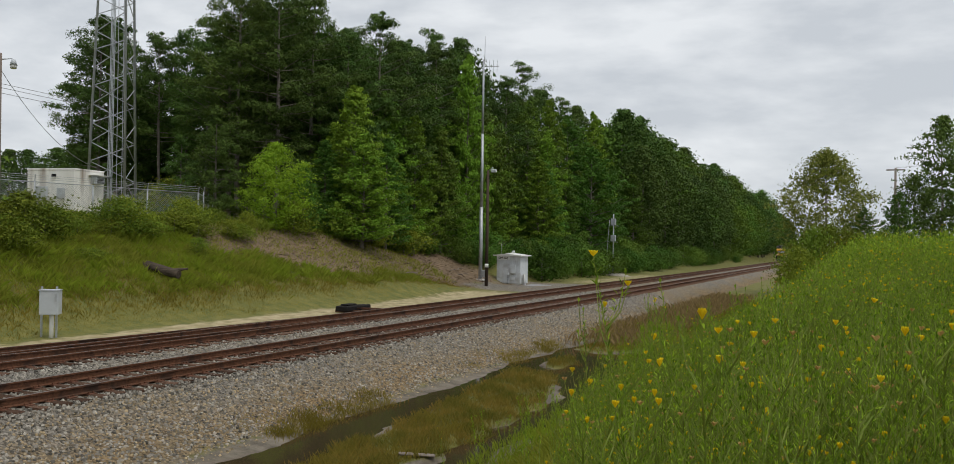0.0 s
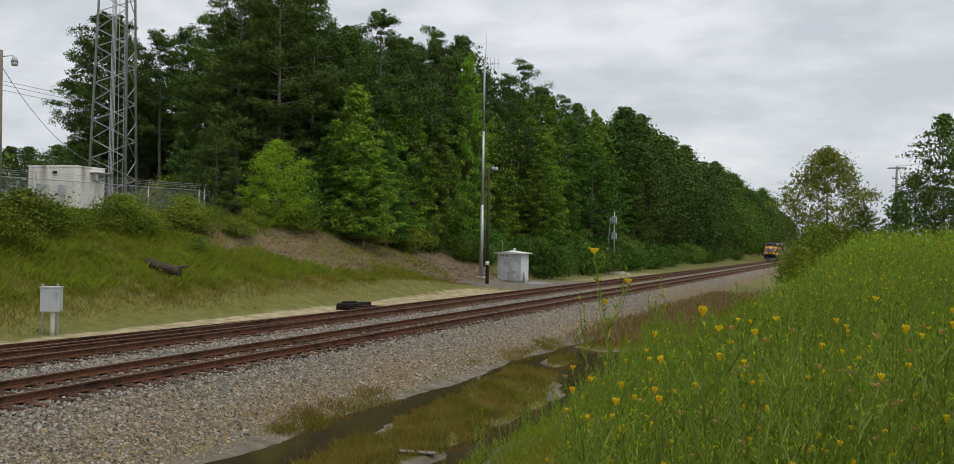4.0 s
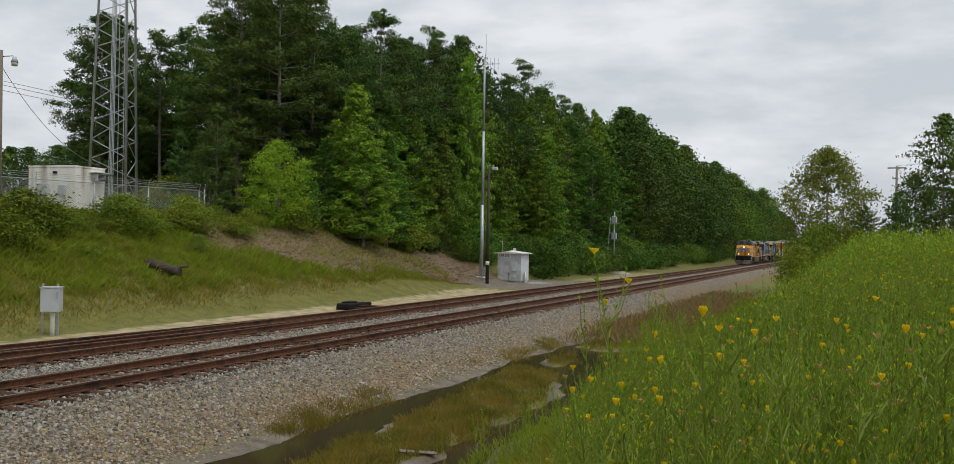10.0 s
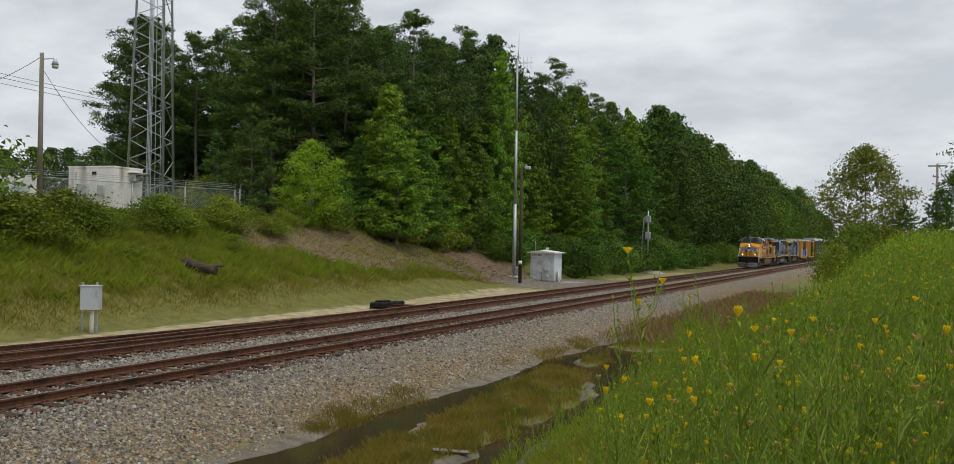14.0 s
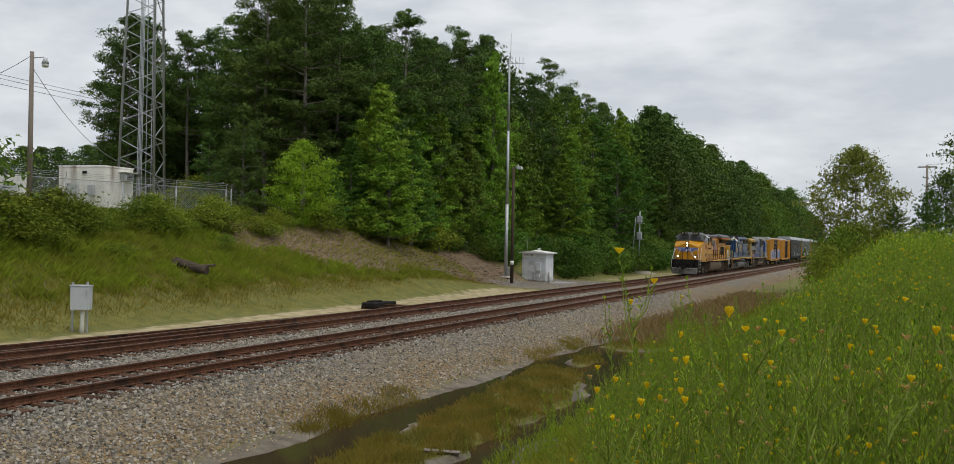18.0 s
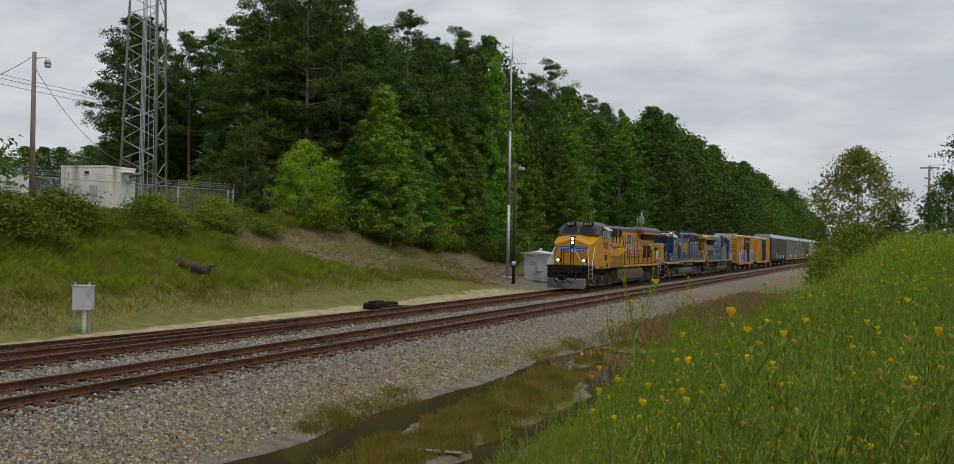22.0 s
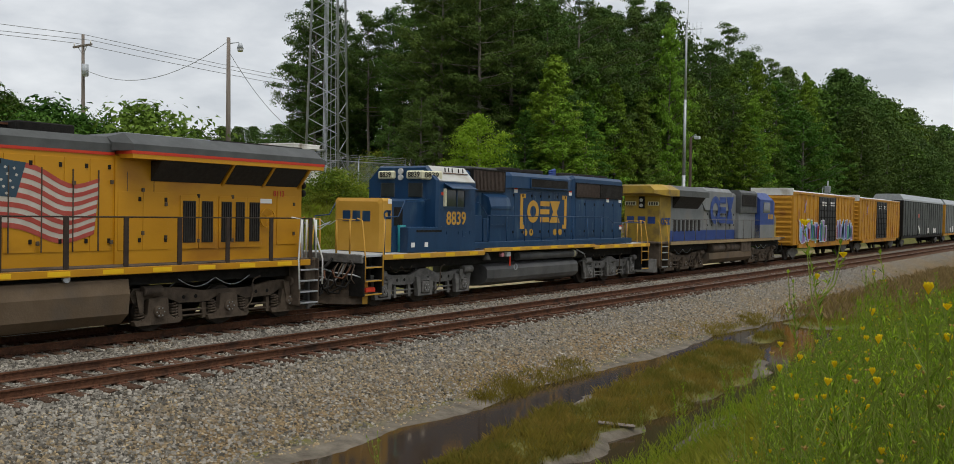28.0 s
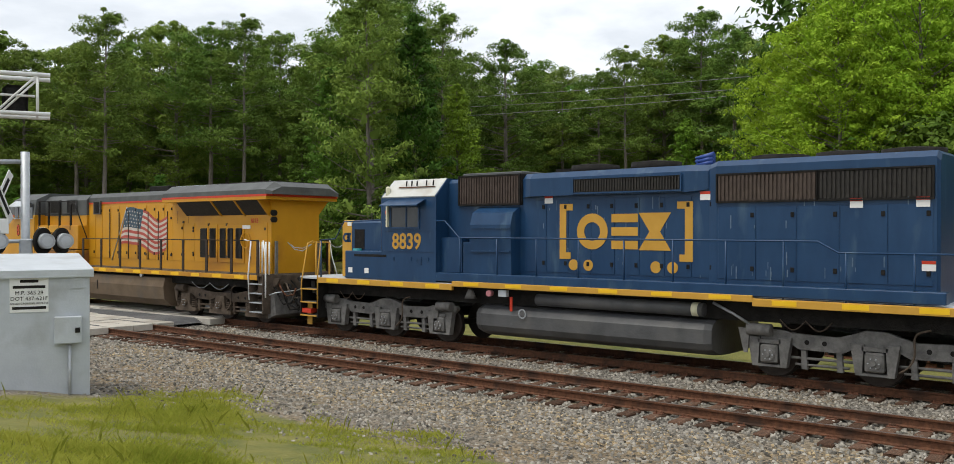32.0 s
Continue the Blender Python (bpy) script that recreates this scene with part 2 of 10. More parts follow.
def pipe(bm, pts, r, seg=6):
    """A bent round bar through the points, in one piece."""
    pts = [Vector(p) for p in pts]
    rings, n, q, z = [], len(pts), None, None
    for i, p in enumerate(pts):
        d = (pts[min(i + 1, n - 1)] - pts[max(i - 1, 0)]).normalized()
        q = d.to_track_quat("Z", "Y") if q is None else z.rotation_difference(d) @ q
        z = d
        m = q.to_matrix()
        rings.append([bm.verts.new(p + m @ Vector((r * math.cos(a), r * math.sin(a), 0))) for a in (2 * math.pi * k / seg for k in range(seg))])
    for a, b in zip(rings[:-1], rings[1:]):
        for k in range(seg):
            f = bm.faces.new((a[k], a[(k + 1) % seg], b[(k + 1) % seg], b[k]))
            f.smooth = seg > 5
    bm.faces.new(rings[0][::-1])
    bm.faces.new(rings[-1])
    return bm


def prism(bm, prof, a0, a1, axis="y", mi=0):
    """A closed outline pushed from a0 to a1 along an axis. prof: (x, z) for y, (y, z) for x, (x, y) for z."""
    def put(p, a):
        return (p[0], a, p[1]) if axis == "y" else (a, p[0], p[1]) if axis == "x" else (p[0], p[1], a)
    r0, r1 = [bm.verts.new(put(p, a0)) for p in prof], [bm.verts.new(put(p, a1)) for p in prof]
    k = len(prof)
    fs = [bm.faces.new((r0[i], r0[(i + 1) % k], r1[(i + 1) % k], r1[i])) for i in range(k)]
    fs += [bm.faces.new(r0[::-1]), bm.faces.new(r1)]
    for f in fs:
        f.material_index = mi
    bmesh.ops.recalc_face_normals(bm, faces=fs)
    return bm


def tri_mesh(name, verts, faces, material, uvless=True):
    """A mesh from numpy arrays: verts (n, 3), faces (m, 3 or 4)."""
    me = bpy.data.meshes.new(name)
    k = faces.shape[1]
    me.vertices.add(len(verts))
    me.vertices.foreach_set("co", np.ascontiguousarray(verts, dtype=np.float32).ravel())
    me.loops.add(faces.size)
    me.loops.foreach_set("vertex_index", np.ascontiguousarray(faces, dtype=np.int32).ravel())
    me.polygons.add(len(faces))
    me.polygons.foreach_set("loop_start", np.arange(0, faces.size, k, dtype=np.int32))
    me.polygons.foreach_set("loop_total", np.full(len(faces), k, dtype=np.int32))
    me.update(calc_edges=True)
    me.materials.append(material)
    return me


# ---- the lie of the land ----
def railz(y):
    y = np.asarray(y, dtype=float)
    yc = np.clip(y, -400, 700)
    return GRADE * yc + np.where(yc > 0, SAG * yc * yc, 0)


def smooth01(a, b, v):
    t = np.clip((np.asarray(v, dtype=float) - a) / (b - a), 0, 1)
    return t * t * (3 - 2 * t)


def lumps(x, y, s, seed=0.0):
    """Cheap smooth unevenness of about plus or minus one."""
    return (np.sin(x * 1.3 / s + seed) * np.cos(y * 1.1 / s + 2.1 * seed) + 0.6 * np.sin(x * 2.9 / s + 1.7 + seed) * np.sin(y * 2.3 / s + 0.4)
            + 0.35 * np.sin(x * 5.3 / s + y * 4.1 / s + seed)) / 1.7


DITCH = ((-400, 2.2), (-60, 2.0), (-8, 1.75), (-3, 1.5), (0.5, 1.4), (2.0, 1.15), (3.4, 0.35), (4.6, -0.42), (5.5, -0.9), (6.2, -1.09), (6.8, -1.22), (8.2, -1.26), (10.3, -1.24), (10.75, -1.13), (11.1, -1.09), (11.4, -1.04),
         (12.0, -0.86), (13.0, -0.50), (13.45, -0.29), (13.8, -0.225), (20.9, -0.225), (21.6, -0.33), (22.6, -0.42))
FLAT = ((-400, 2.0), (-8, 1.5), (0.5, 1.4), (2.5, 1.15), (4.5, 0.72), (8, 0.28), (10.5, 0.0), (12.6, -0.26), (13.8, -0.23), (20.9, -0.225), (21.6, -0.33), (22.6, -0.42))
BANK = ((22.6, -0.42), (25.2, -0.38), (26.4, 0.0), (29, 1.05), (32, 2.4), (34.5, 3.6), (36, 4.1), (50, 4.35), (80, 4.4), (400, 9.0))
CUT = ((22.6, -0.42), (25.6, -0.4), (28.6, -0.3), (31, 0.8), (34, 2.0), (38, 2.6), (60, 3.0), (400, 9.0))
CROSS = ((22.6, -0.42), (25.2, -0.35), (28.0, 0.0), (40, 0.7), (70, 1.6), (120, 2.6), (400, 9.0))


def mat_of(u, y):
    """How far the sedge mats fill the ditch, 0 to 1."""
    mid, half = np.interp(y, (9, 14, 20, 24, 28), (8.0, 8.3, 8.3, 8.9, 9.5)), np.interp(y, (9, 14, 20, 24, 28), (0.5, 0.95, 1.1, 1.25, 0.7))
    ragged = 0.28 * lumps(u, y, 0.8, 5.0) + 0.16 * lumps(u, y, 0.35, 2.0)
    a = smooth01(0.25, -0.2, np.abs(u - mid) - half - ragged) * smooth01(8.5, 11.5, y) * smooth01(29.0, 27.0, y)
    b = smooth01(0.2, -0.2, np.hypot((u - 9.3) / 0.55, (y - 30.6) / 1.3) - 1 - ragged * 0.5)
    c = smooth01(-0.1, 0.35, lumps(u * 0.7, y * 0.45, 1.1, 1.0) + 0.75 * smooth01(36, 46, y)) * smooth01(32.5, 36, y) * smooth01(11.2, 10.6, u) * smooth01(6.0, 6.8, u)
    return np.maximum(np.maximum(a, b), c)


def land(x, y):
    """Height of the ground at x, y (arrays)."""
    x, y = np.asarray(x, dtype=float), np.asarray(y, dtype=float)
    u = -x

    # wavering shore of the ditch
    u = u + (0.2 * np.sin(y * 0.55 + 0.7) + 0.14 * np.sin(y * 1.37)) * np.clip((u - 5) / 2, 0, 1) * np.clip((12.6 - u) / 1.2, 0, 1) * smooth01(4, 9, y)

    def prof(table):
        return np.interp(u, [p[0] for p in table], [p[1] for p in table])
    wd = smooth01(-5, 7, y)
    near = prof(DITCH) * wd + prof(FLAT) * (1 - wd)
    wc, wx = smooth01(52, 68, y), smooth01(-8, -22, y)
    far = prof(BANK) * (1 - wc) + prof(CUT) * wc
    far = far * (1 - wx) + prof(CROSS) * wx
    z = np.where(u < 22.6, near, far)
    rough = np.clip((u - 25.5) / 4, 0, 1) + np.clip((6.0 - u) / 4, 0, 1)
    z = z + rough * (0.16 * lumps(x, y, 3.1) + 0.10 * lumps(x, y, 1.1, 2.0))
    z = z + 0.035 * lumps(x, y, 0.9, 1.0) * np.clip((13.6 - u) / 1.5, 0, 1) * np.clip((u - 5) / 1.0, 0, 1)
    # the weedy knoll beside the line
    z = z + 1.05 * smooth01(6, 36, y) * (1 - smooth01(-0.6, 2.0, u)) * (1 - smooth01(110, 200, y))
    # sedge mats standing out of the wet ditch
    return z + 0.23 * mat_of(u, y) * wd + railz(y)


def land1(x, y):
    return float(land(np.array([x]), np.array([y]))[0])

# ---- the ground: one sheet to the horizon ----
def band(v, a, b, soft):
    return smooth01(a - soft, a + soft, v) * (1 - smooth01(b - soft, b + soft, v))


def ground_material():
    m, n, l, p = nodes_of("ground_surface")
    tc = n.new("ShaderNodeTexCoord")
    at = n.new("ShaderNodeAttribute")
    at.attribute_name = "zone"
    sp = n.new("ShaderNodeSeparateColor")
    l.new(at.outputs["Color"], sp.inputs[0])

    def noise_ramp(scale, ca, cb, detail=6, lo=0.35, hi=0.68):
        a, r = n.new("ShaderNodeTexNoise"), n.new("ShaderNodeValToRGB")
        a.inputs["Scale"].default_value, a.inputs["Detail"].default_value, a.inputs["Roughness"].default_value = scale, detail, 0.65
        l.new(tc.outputs["Object"], a.inputs["Vector"])
        r.color_ramp.elements[0].position, r.color_ramp.elements[1].position = lo, hi
        r.color_ramp.elements[0].color, r.color_ramp.elements[1].color = (*ca, 1), (*cb, 1)
        l.new(a.outputs["Fac"], r.inputs[0])
        return a, r

    def over(under, top, mask, edge=0.16):
        """Lay one surface on another where mask plus broken noise passes one half."""
        ns, ad, mr, mx = n.new("ShaderNodeTexNoise"), n.new("ShaderNodeMath"), n.new("ShaderNodeMapRange"), n.new("ShaderNodeMixRGB")
        ns.inputs["Scale"].default_value, ns.inputs["Detail"].default_value = 1.7, 8
        l.new(tc.outputs["Object"], ns.inputs["Vector"])
        ad.operation = "ADD"
        l.new(mask, ad.inputs[0])
        l.new(ns.outputs["Fac"], ad.inputs[1])
        mr.inputs[1].default_value, mr.inputs[2].default_value = 1.0 - edge, 1.0 + edge
        l.new(ad.outputs[0], mr.inputs[0])
        l.new(mr.outputs[0], mx.inputs[0])
        l.new(under, mx.inputs[1])
        l.new(top, mx.inputs[2])
        return mx.outputs[0]

    _, grass = noise_ramp(1.6, (0.085, 0.098, 0.014), (0.19, 0.17, 0.036))
    # gravel: stones as cells, each its own grey
    vo, vr = n.new("ShaderNodeTexVoronoi"), n.new("ShaderNodeValToRGB")
    vo.inputs["Scale"].default_value = 24
    l.new(tc.outputs["Object"], vo.inputs["Vector"])
    sv = n.new("ShaderNodeSeparateColor")
    l.new(vo.outputs["Color"], sv.inputs[0])
    vr.color_ramp.elements[0].color, vr.color_ramp.elements[1].color = (0.07, 0.062, 0.05, 1), (0.34, 0.31, 0.255, 1)
    l.new(sv.outputs[0], vr.inputs[0])
    _, tan = noise_ramp(0.35, (0.85, 0.85, 0.88), (1.0, 0.86, 0.66), 5, 0.42, 0.62)
    gm = n.new("ShaderNodeMixRGB")
    gm.blend_type, gm.inputs[0].default_value = "MULTIPLY", 1.0
    l.new(vr.outputs[0], gm.inputs[1])
    l.new(tan.outputs[0], gm.inputs[2])
    wash, wm = n.new("ShaderNodeAttribute"), n.new("ShaderNodeMixRGB")
    wash.attribute_name = "wash"
    wm.blend_type = "MULTIPLY"
    _, fines = noise_ramp(1.1, (0.95, 0.76, 0.48), (1.0, 0.87, 0.62), 6)
    l.new(wash.outputs["Fac"], wm.inputs[0])
    l.new(gm.outputs[0], wm.inputs[1])
    l.new(fines.outputs[0], wm.inputs[2])
    gm = wm
    _, sand = noise_ramp(2.2, (0.30, 0.24, 0.13), (0.50, 0.42, 0.26))
    _, clay = noise_ramp(2.6, (0.09, 0.062, 0.036), (0.24, 0.165, 0.098))
    col = over(grass.outputs[0], clay.outputs[0], sp.outputs[2])
    col = over(col, sand.outputs[0], sp.outputs[1])
    col = over(col, gm.outputs[0], sp.outputs[0])
    mud_n, mud = noise_ramp(2.0, (0.08, 0.066, 0.047), (0.21, 0.18, 0.138))
    col = over(col, mud.outputs[0], at.outputs["Alpha"])
    l.new(col, p.inputs["Base Color"])
    p.inputs["Roughness"].default_value = 0.92
    nb, b = n.new("ShaderNodeTexNoise"), n.new("ShaderNodeBump")
    nb.inputs["Scale"].default_value, nb.inputs["Detail"].default_value = 12, 8
    l.new(tc.outputs["Object"], nb.inputs["Vector"])
    ml, ad = n.new("ShaderNodeMath"), n.new("ShaderNodeMath")
    ml.operation = "MULTIPLY"
    l.new(vo.outputs["Distance"], ml.inputs[0])
    l.new(sp.outputs[0], ml.inputs[1])
    ad.operation = "SUBTRACT"
    l.new(nb.outputs["Fac"], ad.inputs[0])
    l.new(ml.outputs[0], ad.inputs[1])
    l.new(ad.outputs[0], b.inputs["Height"])
    b.inputs["Strength"].default_value, b.inputs["Distance"].default_value = 0.8, 0.05
    l.new(b.outputs[0], p.inputs["Normal"])
    return m


def spaced(spans):
    out = []
    for a, b, step in spans:
        out.append(np.arange(a, b, step))
    return np.unique(np.round(np.concatenate(out + [[spans[-1][1]]]), 3))


def clay_of(u, y):
    """Bare clay on the cut bank, 0 to 1."""
    lo = np.interp(y, (36, 42, 47, 62, 76), (32.2, 31.0, 29.4, 28.4, 28.6))
    main = smooth01(-0.9, 0.9, u - lo - 0.9 * lumps(u, y, 2.6, 2.0)) * band(y, 39, 75, 3) * (1 - smooth01(34.8, 36.2, u))
    return np.maximum(main, band(u, 27.2, 34.5, 1.0) * band(y, -12, 14, 4) * 0.95)


def make_ground():
    xs = spaced(((-900, -120, 60), (-120, -50, 6), (-50, -38, 1.2), (-38, -24, 0.5), (-24, -13, 0.7), (-13, 3, 0.28), (3, 20, 1.5), (20, 120, 10), (120, 900, 60)))
    ys = spaced(((-900, -120, 60), (-120, -45, 5), (-45, -12, 0.8), (-12, 46, 0.42), (46, 100, 0.9), (100, 260, 5), (260, 500, 20), (500, 1500, 80)))
    X, Y = np.meshgrid(xs, ys)
    Z = land(X, Y)
    nx, ny = len(xs), len(ys)
    v = np.stack([X, Y, Z], -1).reshape(-1, 3)
    i = np.arange(nx * ny).reshape(ny, nx)
    f = np.stack([i[:-1, :-1], i[:-1, 1:], i[1:, 1:], i[1:, :-1]], -1).reshape(-1, 4)
    me = tri_mesh("ground", v, f, ground_material())
    u, y = -v[:, 0], v[:, 1]
    wd = smooth01(-5, 7, y)
    gravel = band(u, 11.3 * wd + 8.4 * (1 - wd), 22.4, 0.45)
    gravel = gravel * (1 - 0.62 * band(u, 2, 8.6, 0.5) * band(y, -13.6, -7.0, 0.8))
    gravel = np.maximum(gravel, band(u, -3, 8.6, 1.0) * band(y, -30, -13.8, 0.6))
    gravel = np.maximum(gravel, 0.9 * band(u, 22.0, 29.0, 0.8) * band(y, 64, 82, 3))
    sand = np.maximum(band(u, 21.9, np.interp(y, (10, 23, 34, 47, 66, 96), (24.6, 24.7, 25.0, 25.3, 26.4, 26.8)), 0.5) * band(y, 6, 64, 4) * 0.62, 0.5 * band(u, 22.5, 26.0, 1) * band(y, 82, 120, 6))
    clay = clay_of(u, y) * 0.95
    mud = 0.95 * band(u, 6.0, 11.3, 0.4) * wd * band(y, -2, 75, 3) * (1 - 0.8 * mat_of(u, y))
    zone = np.stack([gravel, sand, clay, mud], -1)
    a = me.attributes.new("zone", "FLOAT_COLOR", "POINT")
    a.data.foreach_set("color", zone.astype(np.float32).ravel())
    b = me.attributes.new("wash", "FLOAT", "POINT")
    b.data.foreach_set("value", np.maximum(band(u, 10.4, 12.6, 0.8) * wd, 0.45 * band(u, 8, 13.0, 1) * (1 - wd)).astype(np.float32))
    me.polygons.foreach_set("use_smooth", [True] * len(me.polygons))
    return tagged(new("ground", me), "uneven grassy ground with gravel bed, sandy strip, clay bank and mud", "ground", kind="structure")


ground = make_ground()


def make_water():
    m, n, l, p = nodes_of("muddy_water")
    p.inputs["Base Color"].default_value = (0.05, 0.034, 0.019, 1)
    p.inputs["Roughness"].default_value, p.inputs["IOR"].default_value = 0.07, 1.33
    nb, b = n.new("ShaderNodeTexNoise"), n.new("ShaderNodeBump")
    nb.inputs["Scale"].default_value = 5
    l.new(nb.outputs["Fac"], b.inputs["Height"])
    b.inputs["Strength"].default_value, b.inputs["Distance"].default_value = 0.12, 0.02
    l.new(b.outputs[0], p.inputs["Normal"])
    bm = bm_new()
    ys = np.linspace(1, 80, 40)
    rows = [[bm.verts.new((-u, y, float(railz(y)) - 1.12)) for u in (5.8, 8.0, 11.2)] for y in ys]
    for a, c in zip(rows[:-1], rows[1:]):
        for i in range(2):
            bm.faces.new((a[i + 1], a[i], c[i], c[i + 1]))
    return solid("water", bm, m, "shallow brown puddle water in the trackside ditch", "puddle", kind="structure")


make_water()

# ---- tracks ----
RAIL_PROF = ((-0.07, -0.172), (0.07, -0.172), (0.07, -0.158), (0.012, -0.14), (0.010, -0.045), (0.036, -0.035), (0.036, -0.006), (0.030, 0.0),
             (-0.030, 0.0), (-0.036, -0.006), (-0.036, -0.035), (-0.010, -0.045), (-0.012, -0.14), (-0.07, -0.158))
RAIL_Y = spaced(((-130, -40, 10), (-40, 60, 2.5), (60, 300, 10), (300, 620, 40)))


def sweep(prof, path, material, name, head_faces=(7,)):
    """The rail's outline along a path of (x, y, z); the running face gets the second material."""
    bm = bm_new()
    k = len(prof)
    rings = [[bm.verts.new((x + px, y, z + pz)) for px, pz in prof] for x, y, z in path]
    for a, c in zip(rings[:-1], rings[1:]):
        for i in range(k):
            f = bm.faces.new((a[i], a[(i + 1) % k], c[(i + 1) % k], c[i]))
            f.material_index = 1 if i in head_faces else 0
    bm.faces.new(rings[0][::-1])
    bm.faces.new(rings[-1])
    bmesh.ops.recalc_face_normals(bm, faces=bm.faces)
    return finish(name, bm, material)


def make_track(xc, label):
    t = thing("railway_track", label, "railway track", Matrix.Translation((xc, 0, 0)), kind="structure")
    for s in (-1, 1):
        part("rail", sweep(RAIL_PROF, [(s * 0.7525, y, float(railz(y))) for y in RAIL_Y], (M_RAIL, M_RAILHEAD), "rail"), None, t, "rusty steel rail with a worn bright top")
    return t


track_near = make_track(X1, "straight rusty railway track on wooden ties and grey ballast")
track_far = make_track(X2, "rusty railway track with a turnout, on wooden ties")


def make_ties(track, xc, seed):
    rng = random.Random(seed)
    shapes = []
    for k in range(5):
        bm = B(-1.29, 1.29, -0.112, 0.112, -0.36, -0.182, bevel=0.012)
        for v in bm.verts:
            v.co += Vector((rng.uniform(-0.03, 0.03), rng.uniform(-0.012, 0.012), rng.uniform(-0.008, 0.004)))
        shapes.append(finish("tie", bm, M_TIE))
    pbm = bm_new()
    for s in (-1, 1):
        box(pbm, s * 0.7525 - 0.17, s * 0.7525 + 0.17, -0.1, 0.1, -0.182, -0.172)
        for a in (-0.1, 0.1):
            for b in (-0.06, 0.06):
                box(pbm, s * 0.7525 + a - 0.014, s * 0.7525 + a + 0.014, b - 0.014, b + 0.014, -0.172, -0.135)
    plate = finish("tie_plates", pbm, M_PLATE)
    far_v, far_f, n = [], [], 0
    y, i = -120.0, 0
    while y < 330:
        off, skew = rng.uniform(-0.06, 0.06), rng.uniform(-1.2, 1.2)
        z = float(railz(y))
        if -38 < y < 62:
            ob = part("tie", shapes[i % 5], None, track)
            ob.matrix_basis = pose(off, y, z, 0, 0, skew)
            pl = part("tie_plates", plate, None, track)
            pl.matrix_basis = pose(0, y, z)
        else:
            c = np.array([(sx * 1.29 + off, y + sy * 0.112, z + zz) for zz in (-0.36, -0.182) for sx, sy in ((-1, -1), (1, -1), (1, 1), (-1, 1))])
            far_v.append(c)
            far_f.append(np.array(((4, 5, 6, 7), (0, 1, 5, 4), (1, 2, 6, 5), (2, 3, 7, 6), (3, 0, 4, 7))) + n)
            n += 8
        y += 0.508 + rng.uniform(-0.03, 0.03)
        i += 1
    me = tri_mesh("tie_rows", np.concatenate(far_v), np.concatenate(far_f), M_TIE)
    tagged(part("tie_rows", me, None, track), kind="stuff")


def scatter_stones(name, material, spots, sizes, seed, label, sink=0.3):
    """Irregular eight-cornered stones, all in one mesh."""
    rng = np.random.default_rng(seed)
    base = np.array([(-1, -1, -1), (1, -1, -1), (1, 1, -1), (-1, 1, -1), (-.8, -.8, 1), (.8, -.8, 1), (.8, .8, 1), (-.8, .8, 1)]) * 0.5
    quads = np.array(((4, 5, 6, 7), (0, 1, 5, 4), (1, 2, 6, 5), (2, 3, 7, 6), (3, 0, 4, 7)))
    n = len(spots)
    c = base[None] * (1 + rng.uniform(-0.35, 0.35, (n, 8, 3))) * sizes[:, None, None] * np.array((1.15, 0.9, 0.75)) * rng.uniform(0.7, 1.3, (n, 1, 3))
    a, b = rng.uniform(0, 6.283, n), rng.uniform(-0.6, 0.6, n)
    ca, sa, cb, sb = np.cos(a)[:, None], np.sin(a)[:, None], np.cos(b)[:, None], np.sin(b)[:, None]
    x, y, z = c[..., 0], c[..., 1], c[..., 2]
    x, z = x * cb + z * sb, -x * sb + z * cb
    x, y = x * ca - y * sa, x * sa + y * ca
    v = np.stack([x, y, z], -1) + spots[:, None, :]
    v[..., 2] += (sizes * (0.5 - sink) * 0.6)[:, None]
    f = (quads[None] + (np.arange(n) * 8)[:, None, None]).reshape(-1, 4)
    me = tri_mesh(name, v.reshape(-1, 3), f, material)
    return tagged(new(name, me), label, "gravel", kind="stuff")


def spots_in(rng, n, x0, x1, y0, y1, bias=1.0):
    """Random places on the ground, denser towards the camera's part of the line."""
    x = rng.uniform(x0, x1, n)
    t = rng.uniform(-1, 1, n)
    mid = 8.0
    y = mid + np.sign(t) * np.abs(t) ** bias * np.where(t > 0, y1 - mid, mid - y0)
    return x, y


